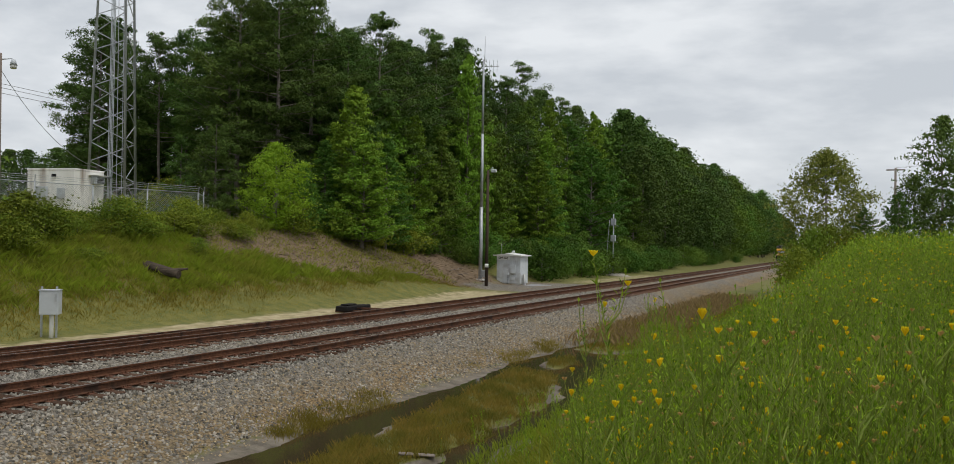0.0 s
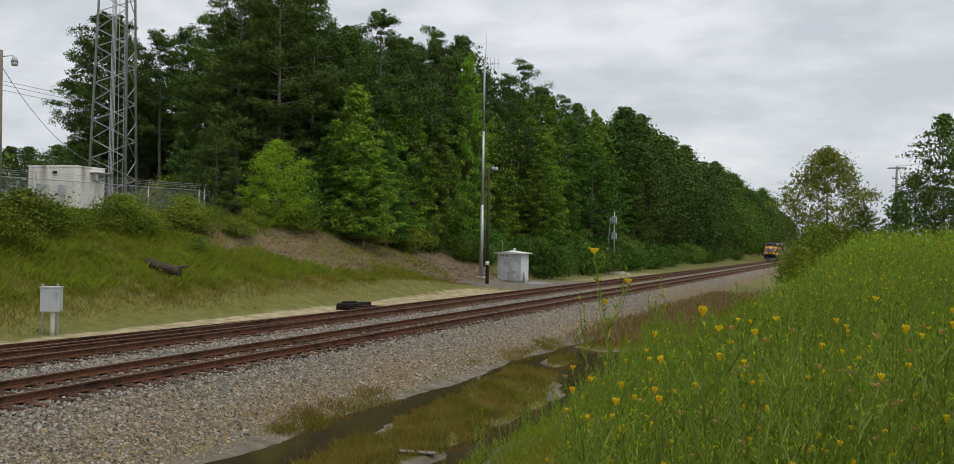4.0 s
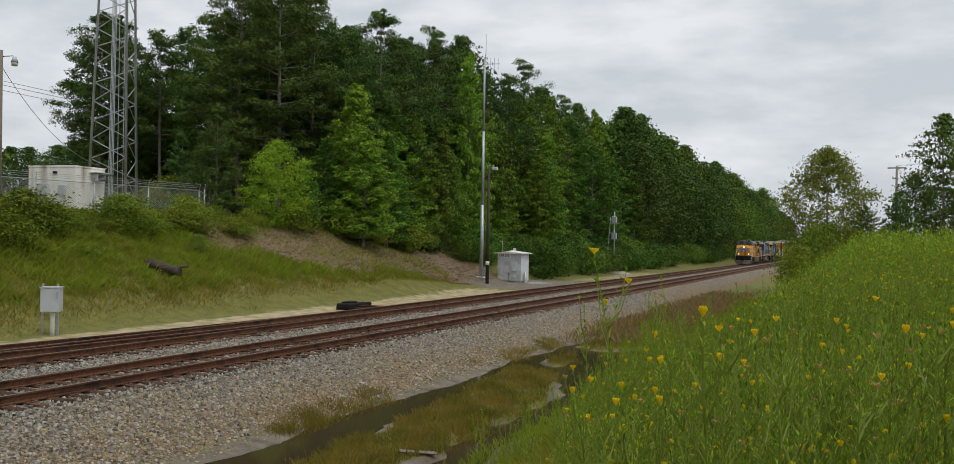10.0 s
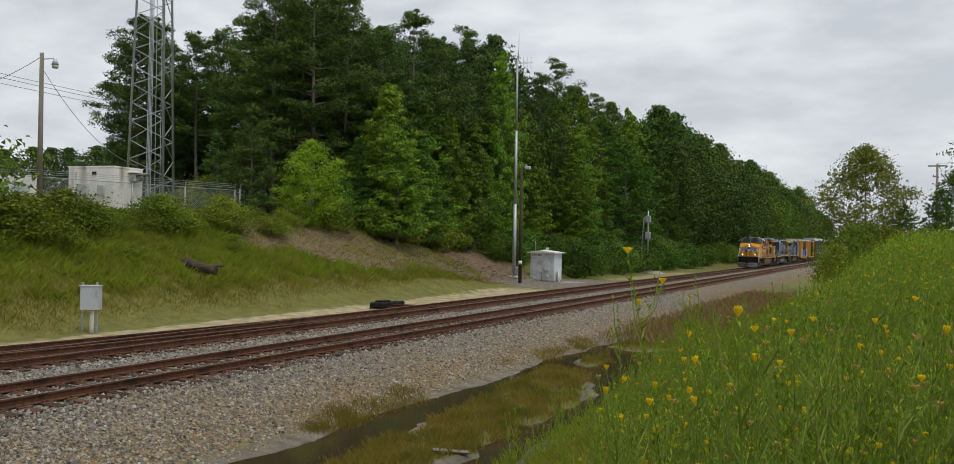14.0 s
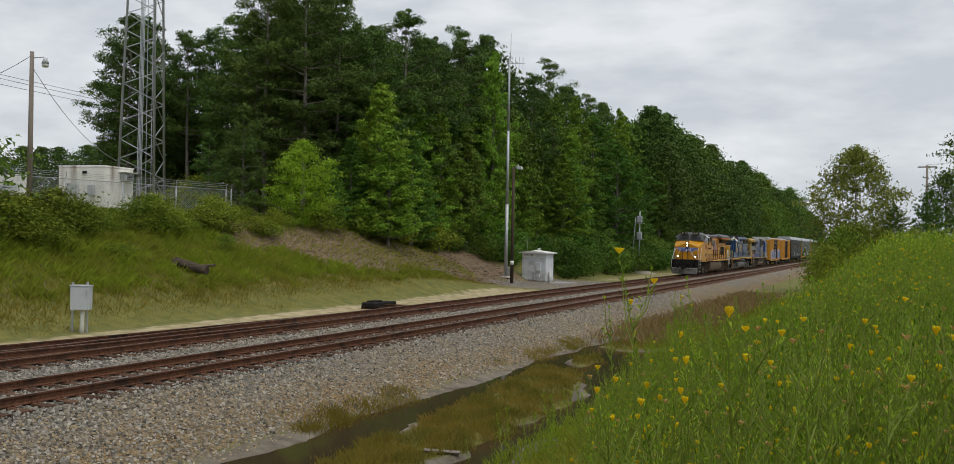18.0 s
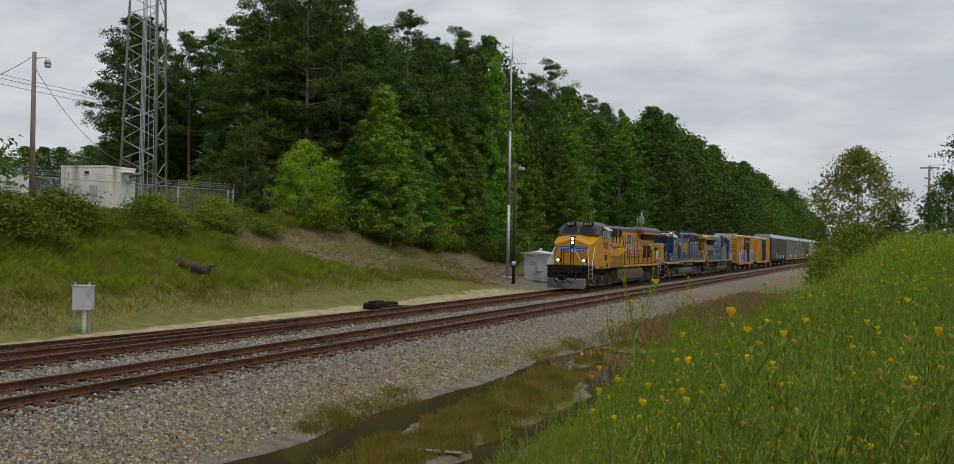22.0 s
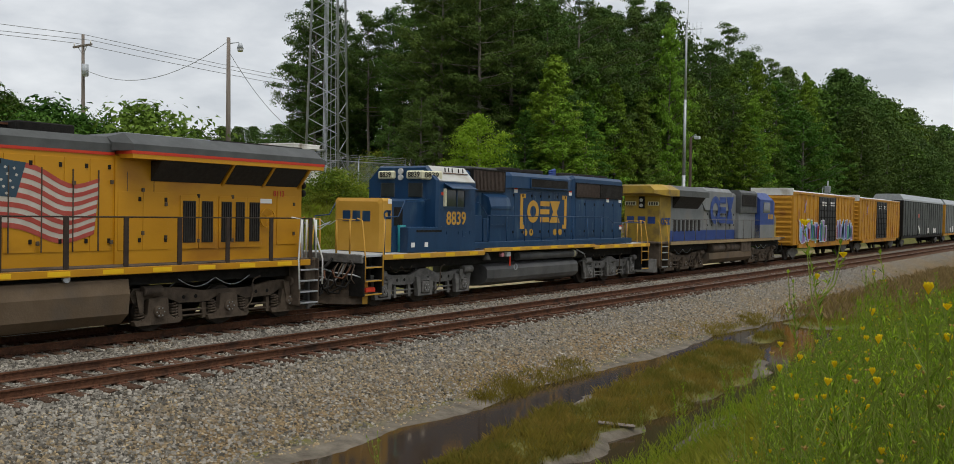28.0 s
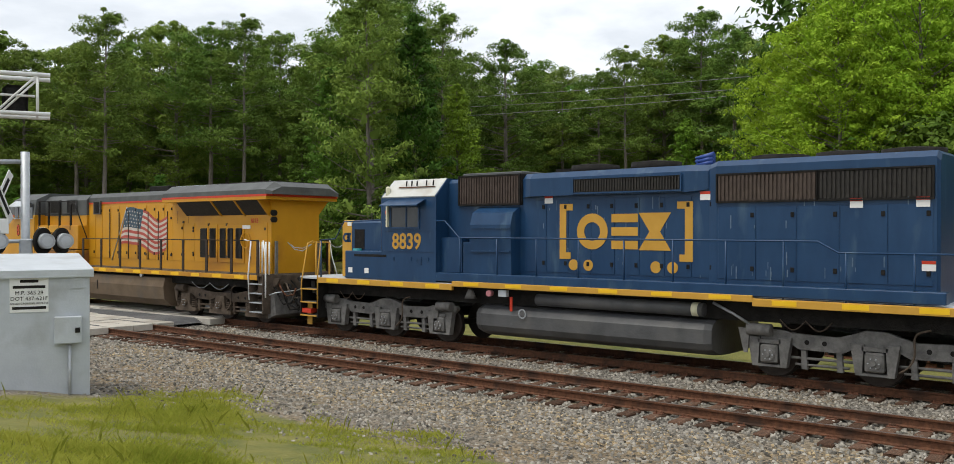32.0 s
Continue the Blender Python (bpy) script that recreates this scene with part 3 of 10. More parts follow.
def make_ballast():
    rng = np.random.default_rng(5)
    x, y = spots_in(rng, 125000, -22.0, -11.2, -34, 66, 1.6)
    z = land(x, y)
    inner = (np.abs(x - X1) < 1.2) | (np.abs(x - X2) < 1.2)
    z = np.where(inner, railz(y) - 0.215, z)
    keep = ~((np.abs(np.abs(x - X1) - 0.7525) < 0.1) | (np.abs(np.abs(x - X2) - 0.7525) < 0.1))
    x, y, z = x[keep], y[keep], z[keep]
    scatter_stones("ballast_stones", M_STONE, np.stack([x, y, z], -1), rng.uniform(0.026, 0.058, len(x)), 6, "loose grey crushed stone ballast")
    x, y = spots_in(rng, 16000, -13.6, -11.0, -24, 50, 1.4)
    scatter_stones("fine_gravel", M_STONE_TAN, np.stack([x, y, land(x, y)], -1), rng.uniform(0.015, 0.045, len(x)), 7, "tan fine gravel washed out below the ballast")
    x, y = rng.uniform(-11.4, -7.2, 12000), rng.uniform(-26, 3, 12000)
    keep = ~((-x < 8.8) & (y > -13.8) & (rng.uniform(0, 1, len(x)) < 0.8))
    x, y = x[keep], y[keep]
    scatter_stones("loose_gravel", M_STONE, np.stack([x, y, land(x, y)], -1), rng.uniform(0.018, 0.05, len(x)), 8, "loose grey gravel round the crossing equipment")


make_ballast()

# ---- trees and plants ----
def crown_mesh(name, seed, material, h0, h1, radius, shape, clumps, per, leaf, puff, flat=0.7, core=90, droop=0.0):
    """Puffs of small leaves under an uneven envelope. shape(t) gives the relative radius at height t in 0..1."""
    rng = np.random.default_rng(seed)
    t = (np.arange(clumps) + rng.uniform(0, 1, clumps)) / clumps
    t = t ** 0.95
    ang = np.arange(clumps) * 2.39996 + rng.normal(0, 0.5, clumps)
    lobes = 1 + 0.20 * np.sin(3 * ang + seed) + 0.16 * np.sin(5 * ang + 9 * t + seed * 2) + 0.14 * np.sin(14 * t + seed) + rng.normal(0, 0.08, clumps)
    env = radius * np.array([shape(a) for a in t])
    sp = np.minimum(puff * rng.uniform(0.65, 1.35, clumps), env * 0.9 + 0.25 * puff)
    rr = np.maximum(env * lobes - sp * 0.6, 0) * (0.55 + 0.45 * rng.uniform(0, 1, clumps) ** 0.4)
    c = np.stack([rr * np.cos(ang), rr * np.sin(ang), h0 + sp * 0.4 + (h1 - h0 - sp * 0.9) * t - droop * rr], 1)
    k = np.repeat(np.arange(clumps), per)
    d = rng.normal(size=(clumps * per, 3))
    d[:, 2] = np.where(d[:, 2] < 0, d[:, 2] * 0.55, d[:, 2])
    d /= np.linalg.norm(d, axis=1, keepdims=True) + 1e-9
    bump = 1 + 0.28 * np.sin(7 * d[:, 0] + k) * np.sin(6 * d[:, 1] + 2 * k) + 0.2 * np.sin(9 * d[:, 2] + 3 * k)
    rad = sp[k] * bump * (0.35 + 0.95 * rng.uniform(0, 1, len(k)) ** 0.6)
    off = d * rad[:, None] * np.array((1, 1, flat))
    # sprays reach outwards along their branch
    out = np.stack([np.cos(ang), np.sin(ang), np.full(clumps, 0.12)], 1)[k]
    along = (off * out).sum(1, keepdims=True)
    p = c[k] + off + out * along * 0.45
    nrm = d * 1.1 + rng.normal(size=d.shape) * 0.55 + np.array((0, 0, 0.25))
    nrm /= np.linalg.norm(nrm, axis=1, keepdims=True)
    tt = rng.normal(size=d.shape) + np.array((0, 0, -0.4))
    tt -= nrm * (tt * nrm).sum(1, keepdims=True)
    tt /= np.linalg.norm(tt, axis=1, keepdims=True) + 1e-9
    bb = np.cross(nrm, tt)
    s = (leaf * rng.uniform(0.55, 1.4, len(k)))[:, None]
    w = s * rng.uniform(0.32, 0.5, len(k))[:, None]
    v = np.stack([p - tt * s * 0.5 - bb * w, p - tt * s * 0.4 + bb * w, p + tt * s * 0.75], 1).reshape(-1, 3)
    if core:
        # shaded inner foliage that closes the middle of the crown
        q = rng.integers(0, clumps, core)
        ci = c[q] * np.array((0.62, 0.62, 1)) + rng.normal(0, 0.2, (core, 3))
        e = rng.normal(size=(core, 3, 3))
        e /= np.linalg.norm(e, axis=2, keepdims=True)
        v = np.concatenate([v, (ci[:, None] + e * sp[q][:, None, None] * 0.62).reshape(-1, 3)])
    return tri_mesh(name, v, np.arange(len(v)).reshape(-1, 3), material)


def trunk_bm(rng, h, r, limbs, lh0, lh1, llen, rise=0.5, lean=0.02):
    bm = bm_new()
    pts, x, y = [], 0.0, 0.0
    steps = 7
    for i in range(steps + 1):
        pts.append((x, y, h * i / steps - (0.4 if i == 0 else 0)))
        x += rng.uniform(-lean, lean) * h / steps * 2
        y += rng.uniform(-lean, lean) * h / steps * 2
    for i in range(steps):
        a, b = r * (1 - 0.85 * i / steps), r * (1 - 0.85 * (i + 1) / steps)
        rod(bm, pts[i], pts[i + 1], a * (1.35 if i == 0 else 1), b, 8, caps=False)
    for i in range(limbs):
        t = lh0 + (lh1 - lh0) * (i + rng.random()) / limbs
        k = min(steps - 1, int(t * steps))
        w = t * steps - k
        p = Vector(pts[k]).lerp(Vector(pts[k + 1]), w)
        a = rng.uniform(0, 6.283)
        ln = llen * rng.uniform(0.5, 1.1) * (1.25 - 0.8 * t)
        mid = p + Vector((math.cos(a), math.sin(a), rise * 0.6)) * ln * 0.5
        end = mid + Vector((math.cos(a + rng.uniform(-.5, .5)), math.sin(a + rng.uniform(-.5, .5)), rise)) * ln * 0.5
        rl = r * 0.28 * (1.1 - 0.7 * t)
        rod(bm, p, mid, rl, rl * 0.6, 5, caps=False)
        rod(bm, mid, end, rl * 0.6, rl * 0.15, 5, caps=False)
    return bm


def limb_plan(rng, h, h0, radius, shape, n, up0, up1, whorls=0):
    """Limbs of one tree: (height on the stem, bearing, reach, rise)."""
    out = []
    for i in range(n):
        t = (i + rng.random()) / n
        if whorls:
            t = min(0.99, max(0.0, (math.floor(t * whorls) + 0.5 + rng.gauss(0, 0.42)) / whorls))
        ln = radius * max(0.14, shape(t)) * rng.uniform(0.62, 1.18)
        up = up0 + (up1 - up0) * t + rng.uniform(-0.15, 0.15)
        z = max(0.08 * h, h0 + (h - h0) * t * 0.97 - max(0, up) * ln * 0.8)
        out.append((z, i * 2.39996 + rng.uniform(-0.7, 0.7), ln, up))
    return out


def limbed_trunk(rng, h, r, plan):
    bm = bm_new()
    n, x, y, pts = 7, 0.0, 0.0, []
    for i in range(n + 1):
        pts.append(Vector((x, y, h * 0.96 * i / n - (0.4 if i == 0 else 0))))
        x += rng.uniform(-0.012, 0.012) * h / n * 2
        y += rng.uniform(-0.012, 0.012) * h / n * 2
    for i in range(n):
        rod(bm, pts[i], pts[i + 1], r * (1 - 0.88 * i / n) * (1.3 if i == 0 else 1), r * (1 - 0.88 * (i + 1) / n), 8, caps=False)
    for z, a, ln, up in plan:
        k = min(n - 1, int(z / (h * 0.96) * n))
        p = pts[k].lerp(pts[k + 1], z / (h * 0.96) * n - k)
        d = Vector((math.cos(a), math.sin(a), up))
        rl = r * 0.3 * (1.1 - 0.8 * z / h)
        m = p + d * ln * 0.5 - Vector((0, 0, ln * 0.05))
        rod(bm, p, m, rl, rl * 0.6, 5, caps=False)
        rod(bm, m, p + d * ln, rl * 0.6, rl * 0.12, 5, caps=False)
    return bm


def limbed_crown(seed, material, h, plan, puff, dens, per, leaf, flat, inner, core=0, slim=0.4):
    """Sprays of leaves carried along the limbs, with open air between them."""
    rng = np.random.default_rng(seed)
    cs, rs = [], []
    for z, a, ln, up in plan:
        k = max(2, int(round(dens * ln)) + 1)
        f = inner + (1.02 - inner) * (np.arange(k) + rng.uniform(0.2, 0.9, k)) / k
        side = rng.normal(0, 0.2, k) * ln * f
        cs.append(np.stack([math.cos(a) * ln * f - math.sin(a) * side, math.sin(a) * ln * f + math.cos(a) * side, z + up * ln * f + rng.normal(0, 0.18, k) * puff], 1))
        rs.append(puff * rng.uniform(0.6, 1.25, k) * (1.15 - 0.4 * f) * min(1.0, 0.45 + ln / 2.5))
    tops = np.linspace(0.86, 0.985, 5)
    cs.append(np.stack([rng.normal(0, 0.12, 5), rng.normal(0, 0.12, 5), h * tops], 1))
    rs.append(puff * np.linspace(0.55, 0.24, 5))
    c, sp = np.concatenate(cs), np.concatenate(rs)
    k = np.repeat(np.arange(len(c)), per)
    d = rng.normal(size=(len(k), 3))
    d[:, 2] = np.where(d[:, 2] < 0, d[:, 2] * 0.5, d[:, 2])
    d /= np.linalg.norm(d, axis=1, keepdims=True) + 1e-9
    rad = sp[k] * (1 + 0.25 * np.sin(6 * d[:, 0] + k) * np.sin(5 * d[:, 1] + 2 * k)) * (0.3 + 0.85 * rng.uniform(0, 1, len(k)) ** 0.55)
    p = c[k] + d * rad[:, None] * np.array((1, 1, flat))
    nrm = d * 0.9 + rng.normal(size=d.shape) * 0.5 + np.array((0, 0, 0.5))
    nrm /= np.linalg.norm(nrm, axis=1, keepdims=True)
    tt = rng.normal(size=d.shape) + np.array((0, 0, -0.3))
    tt -= nrm * (tt * nrm).sum(1, keepdims=True)
    tt /= np.linalg.norm(tt, axis=1, keepdims=True) + 1e-9
    bb = np.cross(nrm, tt)
    s = (leaf * rng.uniform(0.6, 1.4, len(k)))[:, None]
    w = s * slim * rng.uniform(0.75, 1.25, len(k))[:, None]
    v = np.stack([p - tt * s * 0.5 - bb * w, p - tt * s * 0.42 + bb * w, p + tt * s * 0.75], 1).reshape(-1, 3)
    if core:
        q = rng.integers(0, len(c), core)
        ci = c[q] * np.array((0.5, 0.5, 1)) - np.array((0, 0, 0.3))
        e = rng.normal(size=(core, 3, 3))
        e /= np.linalg.norm(e, axis=2, keepdims=True)
        v = np.concatenate([v, (ci[:, None] + e * 0.45).reshape(-1, 3)])
    return tri_mesh("crown", v, np.arange(len(v)).reshape(-1, 3), material)


def round_shape(t):
    return max(0.08, math.sin(math.pi * min(1, (t * 0.86 + 0.13))) ** 0.75)


def cone_shape(t):
    return max(0.05, (1 - t) ** 0.62 * (0.62 + 0.38 * min(1, t * 6)))


def oval_shape(t):
    return max(0.06, math.sin(math.pi * min(1, t * 0.93 + 0.06)) ** 0.9)


def bole_shape(t):
    return max(0.2, math.sin(math.pi * min(1, t * 0.70 + 0.22)) * (0.8 + 0.2 * math.sin(t * 17)))


KINDS = {}


def make_kind(key, name, label, category, h, trunk, leafm, seed, h0, radius, shape, clumps, per, leaf, puff, limbs, flat=0.7, core=90, droop=0.0, rise=0.5):
    """One tree of each kind; its meshes are shared by all that are planted."""
    rng = random.Random(seed)
    tr = finish("trunk", trunk_bm(rng, h * 0.93, trunk, limbs, max(0.12, h0 / h), 0.9, radius * 1.0, rise), M_BARK)
    cr = crown_mesh("crown", seed, leafm, h0, h, radius, shape, clumps, per, leaf, puff, flat, core, droop)
    KINDS[key] = (name, label, category, tr, cr, h)


M_LEAF_S = leafmat("thin_yellow_leaves", (0.13, 0.165, 0.03), (0.27, 0.285, 0.06), obvar=0.03)
def make_limbed(key, name, label, h, trunk, leafm, seed, h0, radius, shape, limbs, up0, up1, puff, dens, per, leaf, flat, inner, core=0, whorls=0, slim=0.4):
    rng = random.Random(seed)
    plan = limb_plan(rng, h, h0, radius, shape, limbs, up0, up1, whorls)
    tr = finish("trunk", limbed_trunk(rng, h, trunk, plan), M_BARK)
    KINDS[key] = (name, label, "tree", tr, limbed_crown(seed, leafm, h, plan, puff, dens, per, leaf, flat, inner, core, slim), h)


make_limbed("oak", "broadleaf_tree", "dense dark green broadleaf tree in the woodland edge", 17, 0.26, M_LEAF, 11, 1.2, 4.8, round_shape, 66, 0.35, 0.7, 0.80, 0.85, 66, 0.21, 0.6, 0.35, core=90)
make_limbed("gum", "broadleaf_tree", "tall leafy green tree with an uneven crown", 16, 0.22, M_LEAF, 12, 0.8, 4.1, cone_shape, 88, 0.25, 0.7, 0.68, 1.0, 62, 0.19, 0.6, 0.3, core=110)
make_limbed("gum2", "broadleaf_tree", "light green pointed young tree in full leaf", 13, 0.16, M_LEAF_Y, 13, 0.4, 4.0, cone_shape, 84, 0.3, 0.75, 0.62, 1.05, 64, 0.17, 0.6, 0.3, core=100)
make_limbed("pine", "pine_tree", "tall dark pine with a high open crown", 21, 0.24, M_NEEDLE, 14, 5.0, 4.8, bole_shape, 60, 0.05, 0.55, 0.84, 0.7, 120, 0.19, 0.6, 0.45, whorls=14, slim=0.24)
make_limbed("pine2", "pine_tree", "tall pine with a bare lower trunk", 20, 0.22, M_NEEDLE, 15, 9.0, 3.9, bole_shape, 46, 0.05, 0.6, 0.80, 0.75, 120, 0.19, 0.6, 0.4, whorls=10, slim=0.24)
make_limbed("pine3", "pine_tree", "tall dark pine with a dense rounded top", 20, 0.26, M_NEEDLE, 24, 4.0, 4.6, round_shape, 76, 0.05, 0.6, 0.85, 0.75, 116, 0.19, 0.6, 0.4, core=90, whorls=15, slim=0.24)
make_kind("cedar", "cedar_tree", "small dense bright green cedar", "tree", 7, 0.12, M_LEAF_B, 16, 0.1, 2.5, oval_shape, 90, 130, 0.12, 0.6, 12)
make_limbed("ypine", "pine_tree", "young pine with foliage down to the ground", 12, 0.15, M_NEEDLE, 17, 0.5, 3.7, cone_shape, 70, 0.15, 0.6, 0.60, 0.9, 96, 0.16, 0.6, 0.35, core=80, whorls=16, slim=0.24)
make_limbed("maple", "maple_tree", "broad maple with light green leaves", 14, 0.22, M_LEAF_B, 18, 0.8, 5.4, round_shape, 84, 0.3, 0.8, 0.78, 1.0, 84, 0.16, 0.55, 0.35, core=120)
make_kind("sycamore", "sycamore_tree", "airy yellow-green sycamore beyond the weeds", "tree", 12, 0.16, M_LEAF_S, 19, 1.0, 4.4, round_shape, 170, 100, 0.19, 0.75, 26, 0.8, 40)
make_kind("bush", "bush", "leafy yellow-green bush on the bank", "bush", 2.2, 0.05, M_BUSH, 20, 0.0, 1.5, round_shape, 46, 70, 0.10, 0.5, 8, 0.75, 20)
make_limbed("maple2", "maple_tree", "broad dark green leafy tree over the bank", 14, 0.22, M_LEAF_M, 28, 0.6, 5.2, round_shape, 84, 0.3, 0.8, 0.78, 1.0, 84, 0.16, 0.55, 0.35, core=120)
make_kind("woodbush", "bush", "dark green bush at the foot of the wood", "bush", 2.2, 0.05, M_LEAF, 29, 0.0, 1.5, round_shape, 46, 70, 0.11, 0.5, 8, 0.75, 20)
make_kind("shrub", "tall_shrub", "tall feathery grey-green shrub with thin upright shoots", "shrub", 6, 0.08, M_LEAF, 23, 0.1, 2.7, round_shape, 120, 60, 0.2, 0.5, 26, 1.5, 30, 0.0, 1.2)
make_kind("far", "broadleaf_tree", "distant dark green tree in the woodland", "tree", 17, 0.25, M_LEAF, 21, 0.4, 5.2, round_shape, 120, 60, 0.34, 1.2, 3, 0.7, 60)
make_kind("farpine", "pine_tree", "distant dark pine in the woodland", "tree", 20, 0.25, M_NEEDLE, 22, 1.0, 4.4, oval_shape, 130, 60, 0.32, 1.05, 3, 0.55, 60)


def recolour(key, source, leafm, label):
    """The same tree in another leaf colour."""
    name, _, category, tr, cr, h = KINDS[source]
    cr = cr.copy()
    cr.materials[0] = leafm
    KINDS[key] = (name, label, category, tr, cr, h)


M_NEEDLE_L = leafmat("light_pine_needles", (0.085, 0.155, 0.03), (0.19, 0.275, 0.05), trans=0.15, obvar=0.25, clump=0.5)
recolour("pine4", "pine2", M_NEEDLE_L, "tall mid-green pine with a bare lower trunk")
recolour("pine5", "pine3", M_NEEDLE_L, "tall mid-green pine with a rounded top")
recolour("ypine2", "ypine", M_NEEDLE_L, "young light green pine by the crossing")


def plant_tree(key, x, y, scale=1.0, turn=0.0, wide=1.0, z=None, group="", tilt=0.0):
    name, label, category, tr, cr, _ = KINDS[key]
    t = thing(name, label, category, group=group)
    part("trunk", tr, None, t)
    part("crown", cr, None, t)
    t.matrix_basis = Matrix.Translation((x, y, (land1(x, y) if z is None else z) - 0.05)) @ pose(0, 0, 0, tilt, 0, turn) @ Matrix.Diagonal((scale * wide, scale * wide, scale, 1))
    return t


def polar(az, r):
    return -r * math.sin(radians(az)), r * math.cos(radians(az))


# height of the wood's top line, in degrees over the level, by bearing
TOPLINE = ((3.8, 1.7), (5.2, 2.8), (7.0, 3.6), (8.9, 4.9), (10.7, 5.4), (12.2, 7.0), (14.5, 7.7), (16.8, 9.2), (19.1, 10.3), (21.0, 10.5), (23.4, 11.3), (26.1, 12.4), (29.2, 13.5), (31.5, 12.8),
           (32.6, 13.6), (34.6, 15.6), (38.0, 15.0), (39.9, 12.6), (42.4, 11.3), (44.4, 13.2), (46.5, 11.0), (68.0, 7.0), (70.0, 11.0), (73.0, 15.0), (100, 15.0), (107.0, 15.0), (110.0, 12.8), (115.3, 13.3),
           (120.9, 11.4), (128.6, 11.8), (132.0, 14.6), (137.0, 15.4), (140.1, 12.0), (143.8, 12.9), (147.3, 13.6), (153.1, 12.4), (157.2, 11.2), (170, 11.5))


def reach(key, x, y, share, z=None):
    """Scale at which a tree of this kind at x, y rises to a share of the top line."""
    az, r = math.degrees(math.atan2(-x, y)), math.hypot(x, y)
    el = float(np.interp(az, [p[0] for p in TOPLINE], [p[1] for p in TOPLINE]))
    top = EYE + r * math.tan(radians(el)) * (1.05 if az < 60 else 1.02)
    g = land1(x, y) if z is None else z
    return max(0.3, share * (top - g) / KINDS[key][5])


def plant_woods():
    rng = random.Random(7)
    g = "woodland beyond the tracks"
    # edge of the wood along the far side of the line
    y = 48.0
    while y < 150:
        for row, (x0, x1) in enumerate(((-36.5, -33), (-42, -38), (-49, -44))):
            if (row > 0 and y < 57) or (row == 0 and y < 54):
                continue
            key = rng.choice((("gum", "gum2", "gum2", "gum", "oak"), ("gum", "pine", "oak", "gum2"), ("pine", "farpine", "farpine"))[row])
            x, yy = rng.uniform(x0, x1) - (3.0 if row == 0 and 58 < y < 96 else 0), y + rng.uniform(-1.8, 1.8)
            s = reach(key, x, yy, (rng.uniform(0.48, 0.74), rng.uniform(0.68, 0.94), rng.uniform(0.82, 1.07))[row])
            plant_tree(key, x, yy, s, rng.uniform(0, 360), rng.uniform(0.85, 1.1) * min(1.25, (1.1 / s) ** 0.5), group=g)
        y += 5.0 if y < 110 else 6.0
    while y < 520:
        for row, (x0, x1) in enumerate(((-34, -30), (-43, -38))):
            key = rng.choice(("far", "farpine", "farpine"))
            x, yy = rng.uniform(x0, x1), y + rng.uniform(-2, 2)
            s = reach(key, x, yy, rng.uniform(0.65, 0.92) if row == 0 else rng.uniform(0.82, 1.08))
            plant_tree(key, x, yy, s, rng.uniform(0, 360), 1.1, group=g)
        y += 7.0 + max(0, y - 250) * 0.02
    # behind the mast compound: tall pines, younger trees before them
    for az, r, key, k in ((45.5, 84, "pine", 1.0), (45.0, 86, "pine3", 0.92), (44.6, 90, "pine3", 0.92), (43.0, 96, "pine3", 0.8), (41.3, 98, "pine3", 0.78), (42.2, 84, "pine2", 1.0), (40.6, 90, "pine2", 0.95), (39.4, 80, "pine", 0.94), (37.6, 72, "pine", 1.02), (35.3, 70, "pine", 1.04), (33.2, 74, "pine", 1.0), (34.4, 78, "pine3", 0.9), (36.6, 79, "pine3", 0.86), (32.0, 82, "pine3", 0.9),
                         (31.0, 76, "pine3", 0.95), (29.0, 80, "pine3", 1.0), (27.2, 86, "pine3", 0.93), (25.4, 92, "pine3", 0.97), (36.4, 88, "pine", 0.95), (38.3, 92, "oak", 0.8), (34.2, 88, "oak", 0.9), (41.0, 96, "oak", 0.72), (43.2, 98, "oak", 0.7),
                         (45.6, 98, "oak", 0.5)):
        x, yy = polar(az, r)
        plant_tree(key, x, yy, reach(key, x, yy, k), rng.uniform(0, 360), group=g)
    for az, r, key, tip, w in ((38.9, 66, "ypine", 7.8, 1.0), (41.0, 70, "ypine", 6.0, 1.0), (35.3, 60.5, "cedar", 5.7, 1.05), (33.6, 63, "gum", 4.6, 1.3), (30.5, 68.5, "gum2", 9.5, 1.05), (32.3, 67, "gum", 6.0, 1.2), (26.7, 80, "gum2", 7.7, 0.85),
                               (28.5, 73, "gum", 6.4, 1.1), (23.4, 90, "gum2", 11.6, 0.62), (25.0, 84, "gum", 6.8, 1.0), (37.0, 66, "gum", 4.0, 1.2), (28.0, 76, "gum2", 5.0, 1.2), (24.4, 86, "gum2", 4.4, 1.2)):
        x, yy = polar(az, r)
        k = (EYE + r * math.tan(radians(tip)) - land1(x, yy)) / KINDS[key][5]
        plant_tree(key, x, yy, k, rng.uniform(0, 360), w, group=g)
    for az, r, k in ((41.5, 72, 1.6), (34.2, 61.5, 1.0), (31.5, 66, 1.1), (29.3, 71, 1.0), (27.3, 76, 1.2)):
        plant_tree("bush", *polar(az, r), k, rng.uniform(0, 360), 1.1, group=g)
